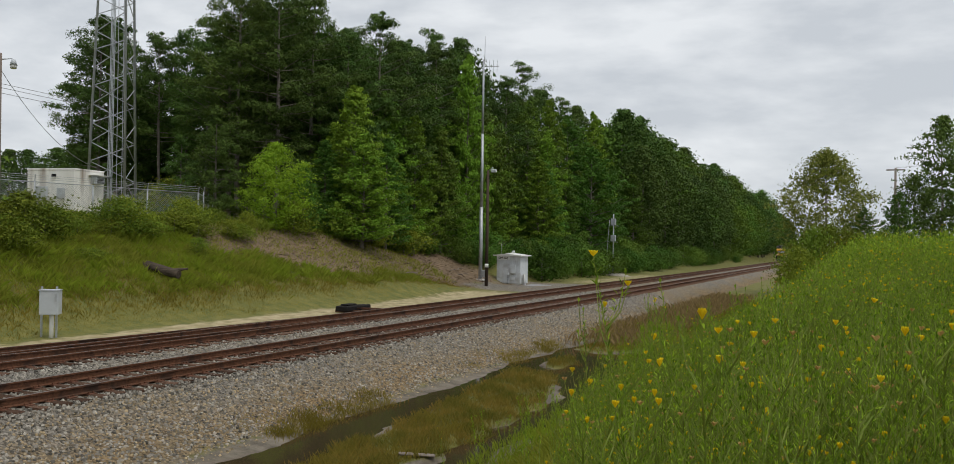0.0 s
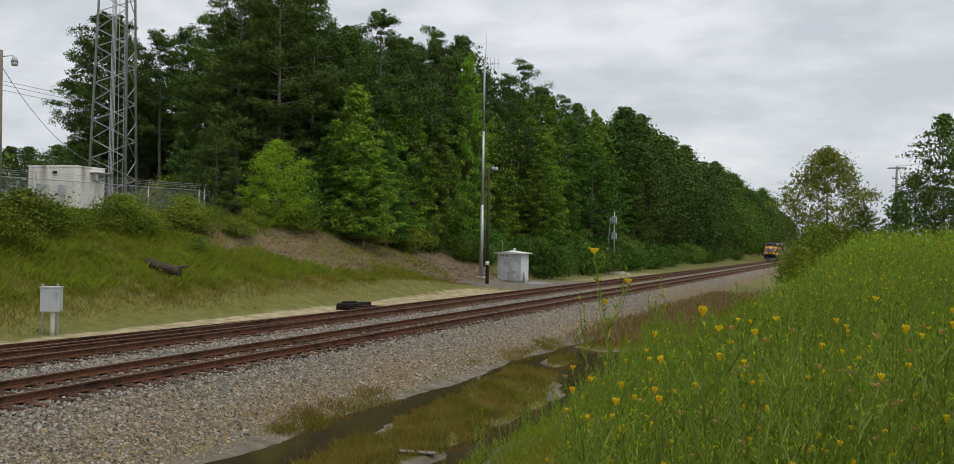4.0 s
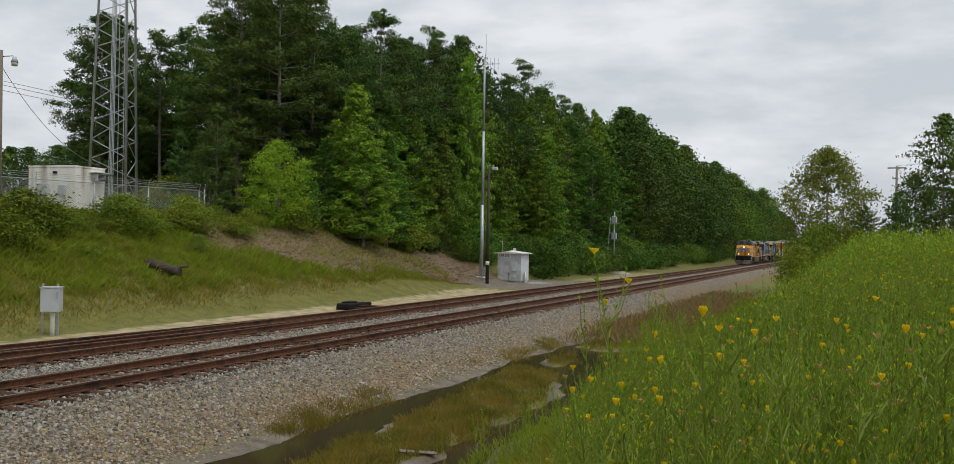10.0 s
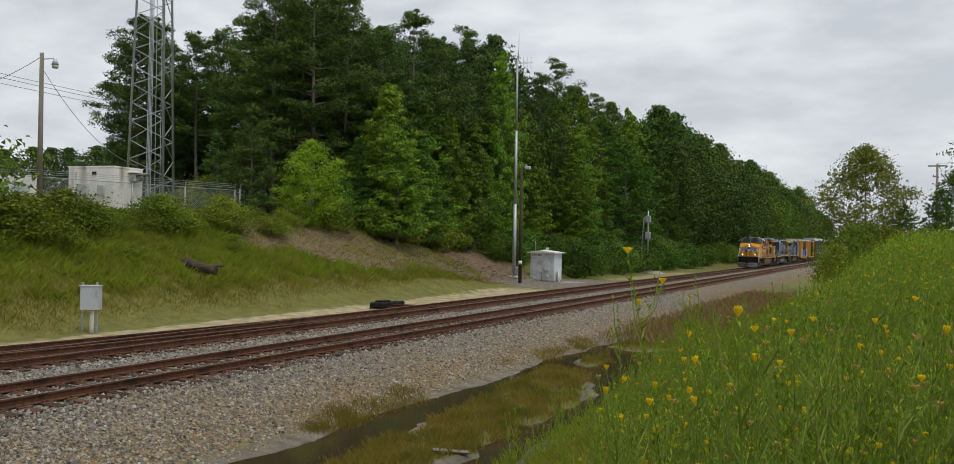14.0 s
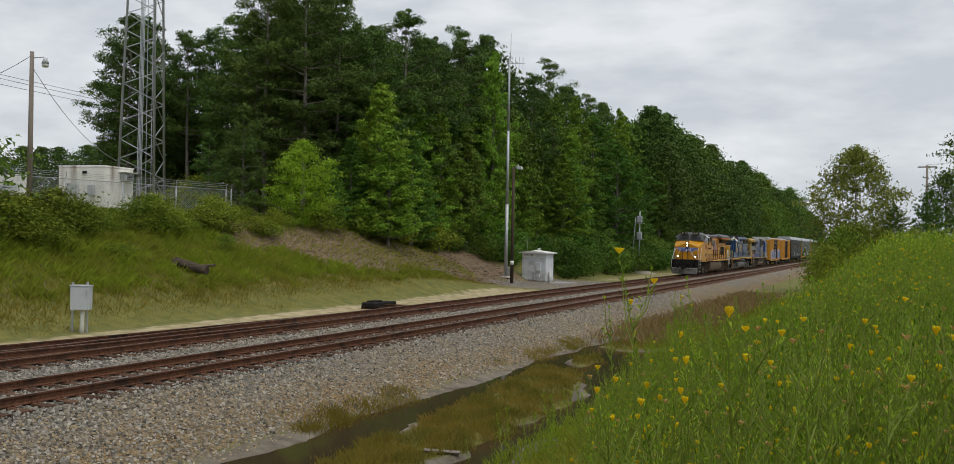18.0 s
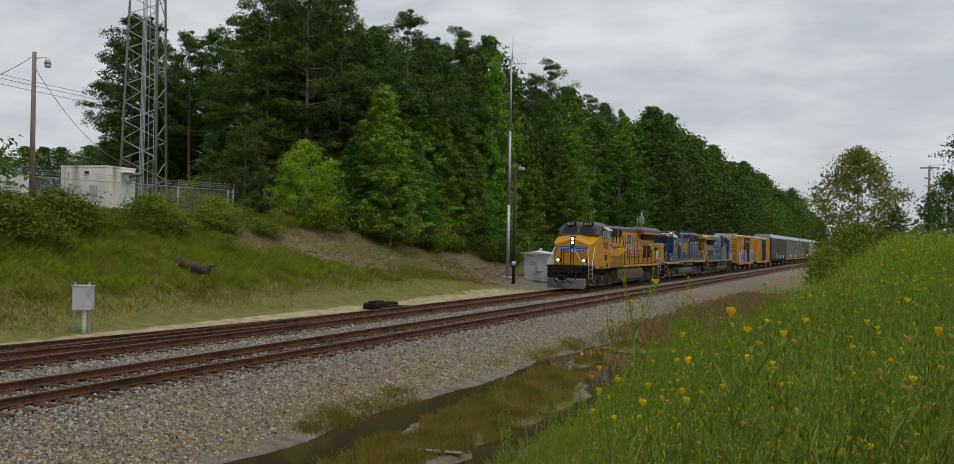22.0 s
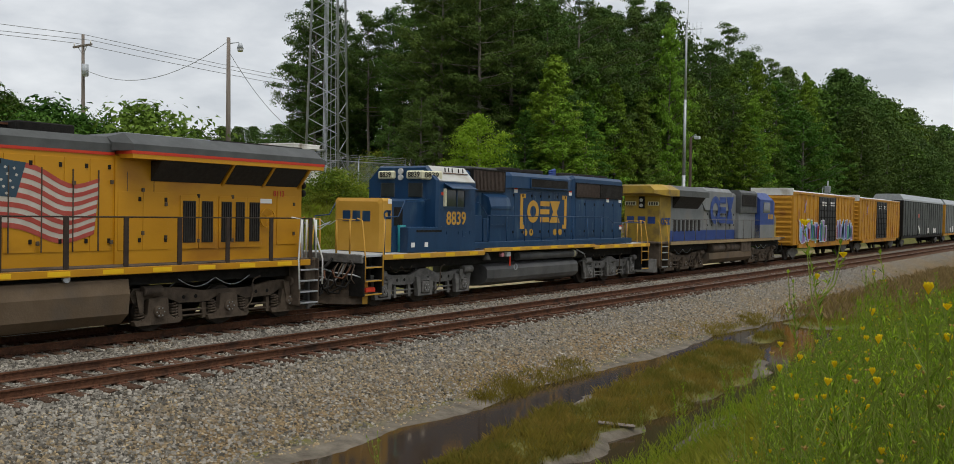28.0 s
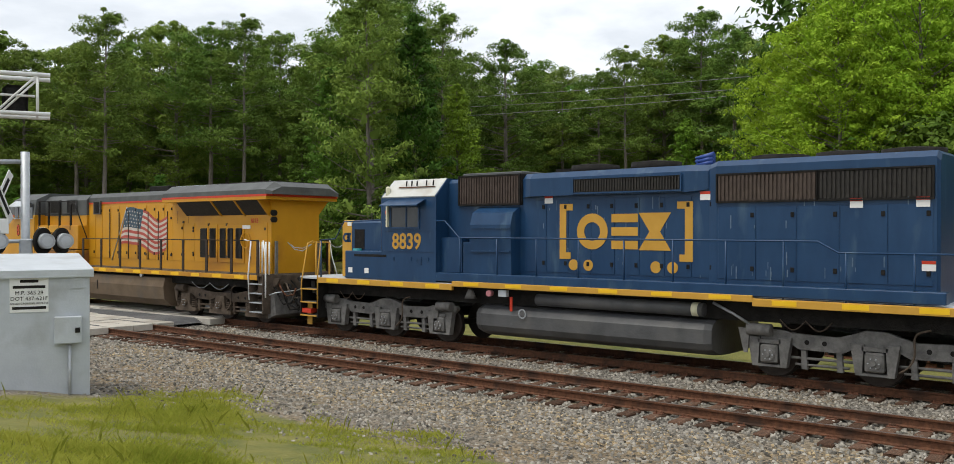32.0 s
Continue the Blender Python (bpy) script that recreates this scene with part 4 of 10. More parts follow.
    for k in range(16):
        x, yy = polar(22.5 + k * 0.95, 98 + (k % 3) * 4)
        plant_tree("far", x, yy, reach("far", x, yy, 0.70 + 0.06 * (k % 3)), rng.uniform(0, 360), 0.9, group=g)
    # far low woods behind the compound
    for i in range(26):
        x, yy = polar(46 + i * 1.05 + rng.uniform(-.4, .4), rng.uniform(210, 240))
        plant_tree("farpine", x, yy, rng.uniform(0.80, 0.98), rng.uniform(0, 360), 1.5, group="far woods behind the compound")
    # trees opposite the camera and towards the crossing
    g = "trees by the crossing"
    for az, r, key, s in ((64.8, 43, "shrub", 0.70), (66.8, 41, "shrub", 0.74), (62.8, 46, "shrub", 0.60), (61.2, 47, "shrub", 0.45)):
        x, yy = polar(az, r)
        plant_tree(key, x, yy, s, rng.uniform(0, 360), group=g)
    for k in range(14):
        az = 71.0 + 2.8 * k + rng.uniform(-.6, .6)
        for r, kinds, lo, hi in ((39, ("maple2", "maple2", "gum", "maple2", "oak") if k < 11 else ("maple",), 0.62, 0.85), (47, ("oak", "maple2", "maple2", "gum") if k < 11 else ("maple",), 0.95, 1.12), (58, ("farpine", "far"), 1.0, 1.15)):
            key = rng.choice(kinds)
            x, yy = polar(az + rng.uniform(-.8, .8), r + rng.uniform(-1.5, 2.0))
            plant_tree(key, x, yy, reach(key, x, yy, rng.uniform(lo, hi)), rng.uniform(0, 360), rng.uniform(0.9, 1.1), group=g)
    for az, r, key, k in ((106.5, 41, "maple", 1.05), (109.6, 43, "maple", 0.96), (103.0, 40, "maple", 1.05), (136.0, 52, "ypine2", 1.06), (133.2, 54, "gum", 0.95), (138.5, 54, "gum", 0.8), (130.5, 56, "gum2", 0.75), (122.0, 52, "ypine2", 0.42), (116.2, 50, "gum2", 0.62)):
        x, yy = polar(az, r)
        plant_tree(key, x, yy, reach(key, x, yy, k), rng.uniform(0, 360), 0.9, group=g)
    for k in range(26):
        az = 111.5 + 2.0 * k + rng.uniform(-.5, .5)
        x, yy = polar(az, (64 if az > 131 else 86) + (k * 5 % 4) * 4)
        key = ("pine4", "pine4", "pine4", "pine5", "pine4")[k % 5]
        plant_tree(key, x, yy, reach(key, x, yy, rng.uniform(0.9, 1.06)), rng.uniform(0, 360), rng.uniform(1.0, 1.25), group=g)
        x, yy = polar(az + 1.0, (76 if az > 131 else 96) + (k * 3 % 4) * 3)
        plant_tree("pine5", x, yy, reach("pine5", x, yy, rng.uniform(0.82, 0.97)), rng.uniform(0, 360), 1.0, group=g)
        if k % 2:
            x, yy = polar(az + 1.0, 104 + (k * 3 % 4) * 4)
            plant_tree("oak", x, yy, reach("oak", x, yy, rng.uniform(0.6, 0.8)), rng.uniform(0, 360), 1.25, group=g)
        if k % 4 == 2 and az > 138:
            x, yy = polar(az + 1.0, 60)
            plant_tree("gum", x, yy, rng.uniform(0.4, 0.6), rng.uniform(0, 360), 1.2, group=g)
    for k in range(24):
        x, yy = polar(108 + 2.5 * k + rng.uniform(-.6, .6), rng.uniform(118, 135))
        plant_tree("far", x, yy, reach("far", x, yy, rng.uniform(0.66, 0.86)), rng.uniform(0, 360), 1.1, group=g)
    # the camera's own side, ahead
    for az, r, key, s in ((1.55, 92, "sycamore", 1.0), (-2.4, 100, "oak", 0.40), (-4.6, 84, "farpine", 0.60), (-6.2, 90, "farpine", 0.58), (-3.2, 104, "far", 0.5), (-7.0, 80, "oak", 0.6), (2.9, 72, "bush", 1.5), (2.1, 78, "bush", 2.0), (3.2, 88, "bush", 1.6), (1.3, 80, "bush", 1.9),
                         (0.2, 60, "bush", 1.0), (-1.5, 66, "bush", 1.0), (-9, 90, "oak", 0.7), (-14, 90, "pine", 0.8), (-0.6, 88, "oak", 0.28)):
        x, yy = polar(az, r)
        plant_tree(key, x, yy, s, rng.uniform(0, 360), {"ypine": 1.35, "bush": 0.78}.get(key, 1.0), group="trees beyond the weeds")


plant_woods()

# ---- the train: shared pieces ----
M_GLASS = mat("dark_cab_glass", (0.03, 0.034, 0.036), (0.045, 0.05, 0.052), 2, 0.06, 0, 0, spec=0.5)
M_SCREEN = mat("black_louvre", (0.022, 0.020, 0.018), (0.038, 0.034, 0.03), 9, 0.7, 0.1, 0.1)
M_TRUCK = mat("grimy_truck_steel", (0.075, 0.056, 0.041), (0.13, 0.10, 0.074), 5, 0.85, 0, 0.25, 25, spec=0.2, c3=(0.045, 0.035, 0.028), c3scale=1.6)
M_TRUCKDK = mat("dark_truck_steel", (0.11, 0.107, 0.102), (0.20, 0.193, 0.183), 5, 0.8, 0, 0.25, 25, spec=0.2)
M_BROWNIRON = mat("brown_black_iron", (0.028, 0.019, 0.014), (0.05, 0.034, 0.025), 5, 0.75, 0, 0.1, 25)
M_TANK = mat("dusty_tank_paint", (0.115, 0.08, 0.048), (0.155, 0.11, 0.07), 1.5, 0.75, 0, 0.1, 20, c3=(0.09, 0.075, 0.06), c3scale=0.7)
M_TANKDK = mat("black_tank_paint", (0.06, 0.061, 0.063), (0.10, 0.101, 0.103), 1.5, 0.42, 0, 0.08, 16, c3=(0.12, 0.117, 0.112), c3scale=0.8)
M_WHEEL = mat("wheel_steel", (0.035, 0.028, 0.024), (0.06, 0.048, 0.042), 7, 0.6, 0.4, 0.1)
M_WHITE = mat("white_paint", (0.70, 0.70, 0.68), (0.78, 0.78, 0.76), 3, 0.5, 0, 0.03, c3=(0.5, 0.46, 0.4), c3scale=1.5, c3at=0.64)
M_CABWHITE = mat("dusty_cab_white", (0.47, 0.47, 0.44), (0.55, 0.55, 0.52), 3, 0.5, 0, 0.03, c3=(0.36, 0.32, 0.26), c3scale=1.5, c3at=0.62)
M_BRIGHT = mat("reflective_yellow", (0.75, 0.46, 0.01), (0.80, 0.50, 0.02), 3, 0.4, 0, 0)
M_CSXGREY = mat("light_grey_loco_paint", (0.17, 0.18, 0.182), (0.225, 0.235, 0.24), 1.5, 0.5, 0, 0.05, 16, c3=(0.22, 0.21, 0.195), c3scale=0.8)
M_CSXBLUE = mat("bright_blue_paint", (0.02, 0.05, 0.20), (0.028, 0.065, 0.25), 2, 0.45, 0, 0.03)
M_EMBLEM = mat("emblem_blue_paint", (0.02, 0.075, 0.42), (0.025, 0.09, 0.48), 2, 0.45, 0, 0)
M_FLAGRED = mat("faded_flag_red", (0.36, 0.055, 0.04), (0.44, 0.09, 0.065), 3, 0.5, 0, 0)
M_FLAGWHITE = mat("dusty_flag_white", (0.47, 0.42, 0.35), (0.56, 0.52, 0.46), 3, 0.5, 0, 0)
M_CREAM = mat("cream_board", (0.62, 0.60, 0.42), (0.68, 0.66, 0.48), 3, 0.5, 0, 0)
M_TEAL = mat("teal_paint", (0.02, 0.22, 0.25), (0.03, 0.26, 0.28), 3, 0.5, 0, 0)
M_STICKER = mat("sticker_white", (0.75, 0.74, 0.72), (0.8, 0.79, 0.77), 3, 0.5, 0, 0)
M_GRAFFITI = [mat("spray_paint_" + n, c, None, 3, 0.5, 0, 0) for n, c in (("lilac", (0.42, 0.30, 0.62)), ("blue", (0.06, 0.14, 0.50)), ("white", (0.75, 0.75, 0.78)), ("red", (0.5, 0.06, 0.05)),
                                                                        ("green", (0.12, 0.45, 0.25)), ("sky", (0.25, 0.45, 0.7)))]
M_LAMP = glow("lit_headlight", (1.0, 0.80, 0.52), 2.6)
M_LAMPOFF = mat("headlight_glass", (0.5, 0.5, 0.48), (0.6, 0.6, 0.58), 5, 0.15, 0, 0)


def loft(bm, secs, mi=0):
    """Skin over cross-sections: (y, [(x, z), ...]) with as many corners in each."""
    rings = [[bm.verts.new((x, y, z)) for x, z in s] for y, s in secs]
    k = len(rings[0])
    fs = []
    for a, b in zip(rings[:-1], rings[1:]):
        fs += [bm.faces.new((a[i], a[(i + 1) % k], b[(i + 1) % k], b[i])) for i in range(k)]
    fs += [bm.faces.new(rings[0][::-1]), bm.faces.new(rings[-1])]
    for f in fs:
        f.material_index = mi
    bmesh.ops.recalc_face_normals(bm, faces=fs)
    return bm


def hood_sec(w, z0, z1, c):
    """A hood's outline: half width w, from z0 to z1, top corners cut by c."""
    return [(w, z0), (w, z1 - c), (w - c, z1), (c - w, z1), (-w, z1 - c), (-w, z0)]


def disc(bm, cx, cy, cz, r, depth, axis="x", seg=14):
    d = {"x": (depth, 0, 0), "y": (0, depth, 0), "z": (0, 0, depth)}[axis]
    return rod(bm, (cx, cy, cz), (cx + d[0], cy + d[1], cz + d[2]), r, seg=seg)


def ring(bm, cx, cy, cz, r0, r1, depth, seg=28, a0=0.0, a1=6.2832):
    """A flat ring, or part of one, in the y-z plane, facing +x."""
    n = max(3, int(seg * (a1 - a0) / 6.2832))
    full = a1 - a0 > 6.28
    cols = []
    for i in range(n + (0 if full else 1)):
        a = a0 + (a1 - a0) * i / n
        c, s = math.cos(a), math.sin(a)
        cols.append([bm.verts.new((cx + dx, cy + r * c, cz + r * s)) for r, dx in ((r0, 0), (r1, 0), (r1, depth), (r0, depth))])
    m = len(cols)
    for i in range(n):
        a, b = cols[i], cols[(i + 1) % m]
        for j in range(4):
            bm.faces.new((a[j], a[(j + 1) % 4], b[(j + 1) % 4], b[j]))
    bmesh.ops.recalc_face_normals(bm, faces=bm.faces)
    return bm


def text_mesh(words, size, material, spread=1.0, thick=0.004, bold=0.0):
    cu = bpy.data.curves.new("lettering", "FONT")
    cu.body, cu.size, cu.extrude, cu.align_x, cu.align_y, cu.space_character, cu.offset = words, size, thick, "CENTER", "CENTER", spread, bold
    cu.resolution_u = 3
    ob = new("lettering", cu)
    bpy.context.view_layer.update()
    me = bpy.data.meshes.new_from_object(ob.evaluated_get(bpy.context.evaluated_depsgraph_get()))
    bpy.data.objects.remove(ob)
    me.materials.clear()
    me.materials.append(material)
    return me


def letter(parent, words, size, material, x, y, z, name="lettering", label="", wide=1.0, face="side", bold=0.0, spread=1.0):
    ob = part(name, text_mesh(words, size, material, spread, bold=bold), None, parent, label)
    turn = pose(x, y, z, 90, 0, 90) if face == "side" else pose(x, y, z, 90, 0, 0)
    ob.matrix_basis = turn @ Matrix.Diagonal((wide, 1, 1, 1))
    return ob


def louvre(parent, name, x, y0, y1, z0, z1, material=None, pitch=0.09, upright=True, frame_m=None, label=""):
    """A recessed dark opening filled with slats, framed."""
    bm = B(x - 0.02, x + 0.006, y0, y1, z0, z1)
    if upright:
        n = max(2, int((y1 - y0) / pitch))
        for i in range(n):
            y = y0 + (y1 - y0) * (i + 0.5) / n
            box(bm, x + 0.006, x + 0.035, y - pitch * 0.26, y + pitch * 0.26, z0 + 0.02, z1 - 0.02)
    else:
        n = max(2, int((z1 - z0) / pitch))
        for i in range(n):
            z = z0 + (z1 - z0) * (i + 0.5) / n
            box(bm, x + 0.006, x + 0.035, y0 + 0.02, y1 - 0.02, z - pitch * 0.2, z + pitch * 0.2)
    ob = part(name, bm, material or M_SCREEN, parent, label)
    if frame_m:
        bm = bm_new()
        w = 0.035
        for a in ((y0 - w, y1 + w, z1, z1 + w), (y0 - w, y1 + w, z0 - w, z0), (y0 - w, y0, z0, z1), (y1, y1 + w, z0, z1)):
            box(bm, x - 0.02, x + 0.045, *a)
        part("louvre_frame", bm, frame_m, ob)
    return ob


def wheelset(parent, y, r=0.5):
    """One axle with two wheels, free to roll."""
    bm = bm_new()
    for s in (-1, 1):
        rod(bm, (s * 0.70, 0, 0), (s * 0.83, 0, 0), r, r - 0.012, 28)
        rod(bm, (s * 0.685, 0, 0), (s * 0.70, 0, 0), r + 0.028, r + 0.026, 28)
        rod(bm, (s * 0.83, 0, 0), (s * 0.845, 0, 0), r * 0.32, r * 0.3, 12)
        for i in range(5):
            a = i * 1.2566
            rod(bm, (s * 0.832, math.cos(a) * r * 0.6, math.sin(a) * r * 0.6), (s * 0.836, math.cos(a) * r * 0.6, math.sin(a) * r * 0.6), 0.035, seg=6)
    rod(bm, (-0.7, 0, 0), (0.7, 0, 0), 0.08, seg=10)
    ob = part("wheelset", bm, M_WHEEL, parent, "steel wheels on one axle")
    ob.matrix_basis = Matrix.Translation((0, y, r))
    WHEELSETS.append((ob, y, r))
    return ob


WHEELSETS = []


def truck3(parent, ys, material, style):
    """A three-axle truck: side frames, pedestals, springs, brake gear, wheelsets."""
    a, b, c = ys
    bm = bm_new()
    box(bm, -0.9, 0.9, a + 0.55, c - 0.55, 0.6, 0.86)
    t = part("truck", bm, M_DARK, parent, "three-axle truck with cast side frames")
    for s in (-1, 1):
        x0, x1 = (0.95, 1.08) if s > 0 else (-1.08, -0.95)
        o0, o1 = (1.0, 1.16) if s > 0 else (-1.16, -1.0)
        bm = bm_new()
        if style == "cast":      # long beam dipping between the axles, arched over the middle one
            prof = [(a - 0.58, 0.94), (a - 0.50, 1.02), (a + 0.30, 1.00), (a + 0.52, 0.95), (b - 0.72, 0.93), (b - 0.42, 1.02), (b - 0.2, 1.10), (b + 0.2, 1.10), (b + 0.42, 1.02), (b + 0.72, 0.93), (c - 0.52, 0.95), (c - 0.30, 1.00),
                    (c + 0.50, 1.02), (c + 0.58, 0.94), (c + 0.40, 0.78), (c - 0.36, 0.78), (c - 0.58, 0.64), (b + 0.62, 0.62), (b + 0.36, 0.76), (b - 0.36, 0.76), (b - 0.62, 0.62), (a + 0.58, 0.64), (a + 0.36, 0.78), (a - 0.40, 0.78)]
        else:                    # deep rolled beam over sprung axle boxes
            prof = [(a - 0.72, 0.92), (a - 0.62, 1.06), (a + 0.6, 1.04), (b - 0.75, 0.92), (b + 0.75, 0.92), (c - 0.6, 1.04), (c + 0.62, 1.06), (c + 0.72, 0.92),
                    (c + 0.62, 0.72), (c + 0.3, 0.80), (c - 0.3, 0.80), (c - 0.62, 0.66), (b + 0.62, 0.64), (b + 0.3, 0.76), (b - 0.3, 0.76), (b - 0.62, 0.64), (a + 0.62, 0.66), (a + 0.3, 0.80), (a - 0.3, 0.80), (a - 0.62, 0.72)]
        prism(bm, prof, x0, x1, "x")
        sf = part("side_frame", bm, material, t, "long cast side frame")
        # near-black discs on the solid frame paint the shade inside its holes
        hole_discs = bm_new()
        for y in (a + 0.75, a + 1.1, b + 0.95, c - 0.72):
            rod(hole_discs, (s * 1.078, y, 0.79), (s * 1.086, y, 0.79), 0.05, seg=10)
        part("hole_shade_discs", hole_discs, M_DARK, sf)
        for y in ys:
            bm = bm_new()
            if style == "cast":
                for k in (-1, 1):
                    prism(bm, [(y + k * 0.20, 0.84), (y + k * 0.46, 0.86), (y + k * 0.40, 0.50), (y + k * 0.36, 0.24), (y + k * 0.24, 0.24), (y + k * 0.22, 0.5)], o0, o1, "x")
                box(bm, min(o0, o1), max(o0, o1), y - 0.24, y + 0.24, 0.24, 0.29)
                box(bm, min(o0, o1), max(o0, o1), y - 0.24, y + 0.24, 0.72, 0.80)
            else:
                prism(bm, [(y - 0.26, 0.82), (y + 0.26, 0.82), (y + 0.29, 0.44), (y + 0.40, 0.34), (y + 0.64, 0.31), (y + 0.60, 0.20), (y - 0.60, 0.20), (y - 0.64, 0.31), (y - 0.40, 0.34), (y - 0.29, 0.44)], o0, o1, "x")
            part("pedestal", bm, material, sf)
        for y0, y1 in ((a, b), (b, c)):
            bm = bm_new()
            rod(bm, (s * 1.02, y0 + 0.42, 0.46), (s * 1.02, y1 - 0.42, 0.46), 0.032, seg=6)
            rod(bm, (s * 1.02, y0 + 0.5, 0.33), (s * 1.02, y1 - 0.5, 0.33), 0.028, seg=6)
            m = (y0 + y1) / 2
            for d in (-0.36, 0.34):
                prism(bm, [(m + d - 0.05, 0.62), (m + d + 0.05, 0.62), (m + d + 0.08, 0.24), (m + d - 0.04, 0.24)], s * 0.96, s * 1.06, "x")
            part("brake_rigging", bm, material, t)
    for y in ys:
        wheelset(t, y)
        for s in (-1, 1):
            bm = bm_new()
            if style == "cast":
                box(bm, min(s * 1.02, s * 1.20), max(s * 1.02, s * 1.20), y - 0.18, y + 0.18, 0.32, 0.70, bevel=0.03)
            rod(bm, (s * 1.12, y, 0.5), (s * 1.24, y, 0.5), 0.15, 0.13, 14)
            rod(bm, (s * 1.24, y, 0.5), (s * 1.27, y, 0.5), 0.06, 0.05, 8)
            jb = part("journal_box", bm, material, t, "axle box with a round cover")
            for i in range(6):
                an = i * 1.047
                part("bolt", rod(bm_new(), (s * 1.23, y + 0.10 * math.cos(an), 0.5 + 0.10 * math.sin(an)), (s * 1.255, y + 0.10 * math.cos(an), 0.5 + 0.10 * math.sin(an)), 0.016, seg=5), M_STEEL, jb)
    for s in (-1, 1):
        for y0, y1 in ((a - 0.45, a + 0.05), (c - 0.05, c + 0.45)):
            part("brake_cylinder", rod(bm_new(), (s * 1.17, y0, 1.0), (s * 1.17, y1, 1.0), 0.125, seg=14), material, t)
            part("brake_lever", prism(bm_new(), [(y1 - 0.7, 1.02), (y1 - 0.45, 1.0), (y1 - 0.5, 0.5), (y1 - 0.58, 0.5)], s * 1.17, s * 1.20, "x"), material, t)
        if style != "cast":
            for y in ys:
                for k in (-1, 1):
                    pts = [(s * 1.08 + 0.085 * math.cos(i * 0.785), y + k * 0.46 + 0.10 * math.sin(i * 0.785), 0.33 + i * 0.0085) for i in range(41)]
                    part("coil_spring", pipe(bm_new(), pts, 0.02, 5), material, t)
    y0, y1 = (a + 0.25, a + 1.3) if style == "cast" else (a + 0.5, b + 0.6)
    pts = [(1.22, y0 + (y1 - y0) * i / 14, 1.24 - 0.2 * math.sin(math.pi * ((i * 2 / 14) % 1))) for i in range(15)]
    part("safety_chain", pipe(bm_new(), pts, 0.012, 5), M_STEEL if style != "cast" else M_TRUCK, t, "sagging safety chain")
    bm = bm_new()
    pts = [(1.18 + 0.03 * math.sin(q * 3), b + 1.0 - 0.55 * q - 0.1 * math.sin(q * 6.28), 1.2 - 0.75 * q + 0.10 * math.sin(q * 5)) for q in [i / 12 for i in range(13)]]
    pipe(bm, pts, 0.022, 6)
    part("brake_hose", bm, M_TRUCK, t, "looped grey hose")
    return t


def handrail(parent, pts, r, material, name="handrail", label=""):
    return part(name, pipe(bm_new(), pts, r, 7), material, parent, label)


def coupler(parent, y, d):
    bm = bm_new()
    box(bm, -0.14, 0.14, min(y, y - d * 0.6), max(y, y - d * 0.6), 0.72, 1.0, bevel=0.03)
    box(bm, -0.2, 0.22, min(y, y - d * 0.28), max(y, y - d * 0.28), 0.68, 1.04, bevel=0.05)
    part("coupler", bm, M_DARK, parent, "steel knuckle coupler")
    for k in range(3):
        x = 0.35 + 0.22 * k
        for e in (-1, 1):
            q = 0.12 * math.sin(k * 2.1 + e)
            part("air_hose", pipe(bm_new(), [(e * x, y - d * 0.8, 1.3 + q), (e * (x + 0.03), y - d * 0.5, 1.12 + q), (e * (x + 0.05 - q), y - d * 0.22, 0.72), (e * x * 0.9, y + d * 0.05, 0.6 + q), (e * x * 0.8, y + d * 0.2, 0.8 + q)], 0.026, 6), M_DARK, parent)


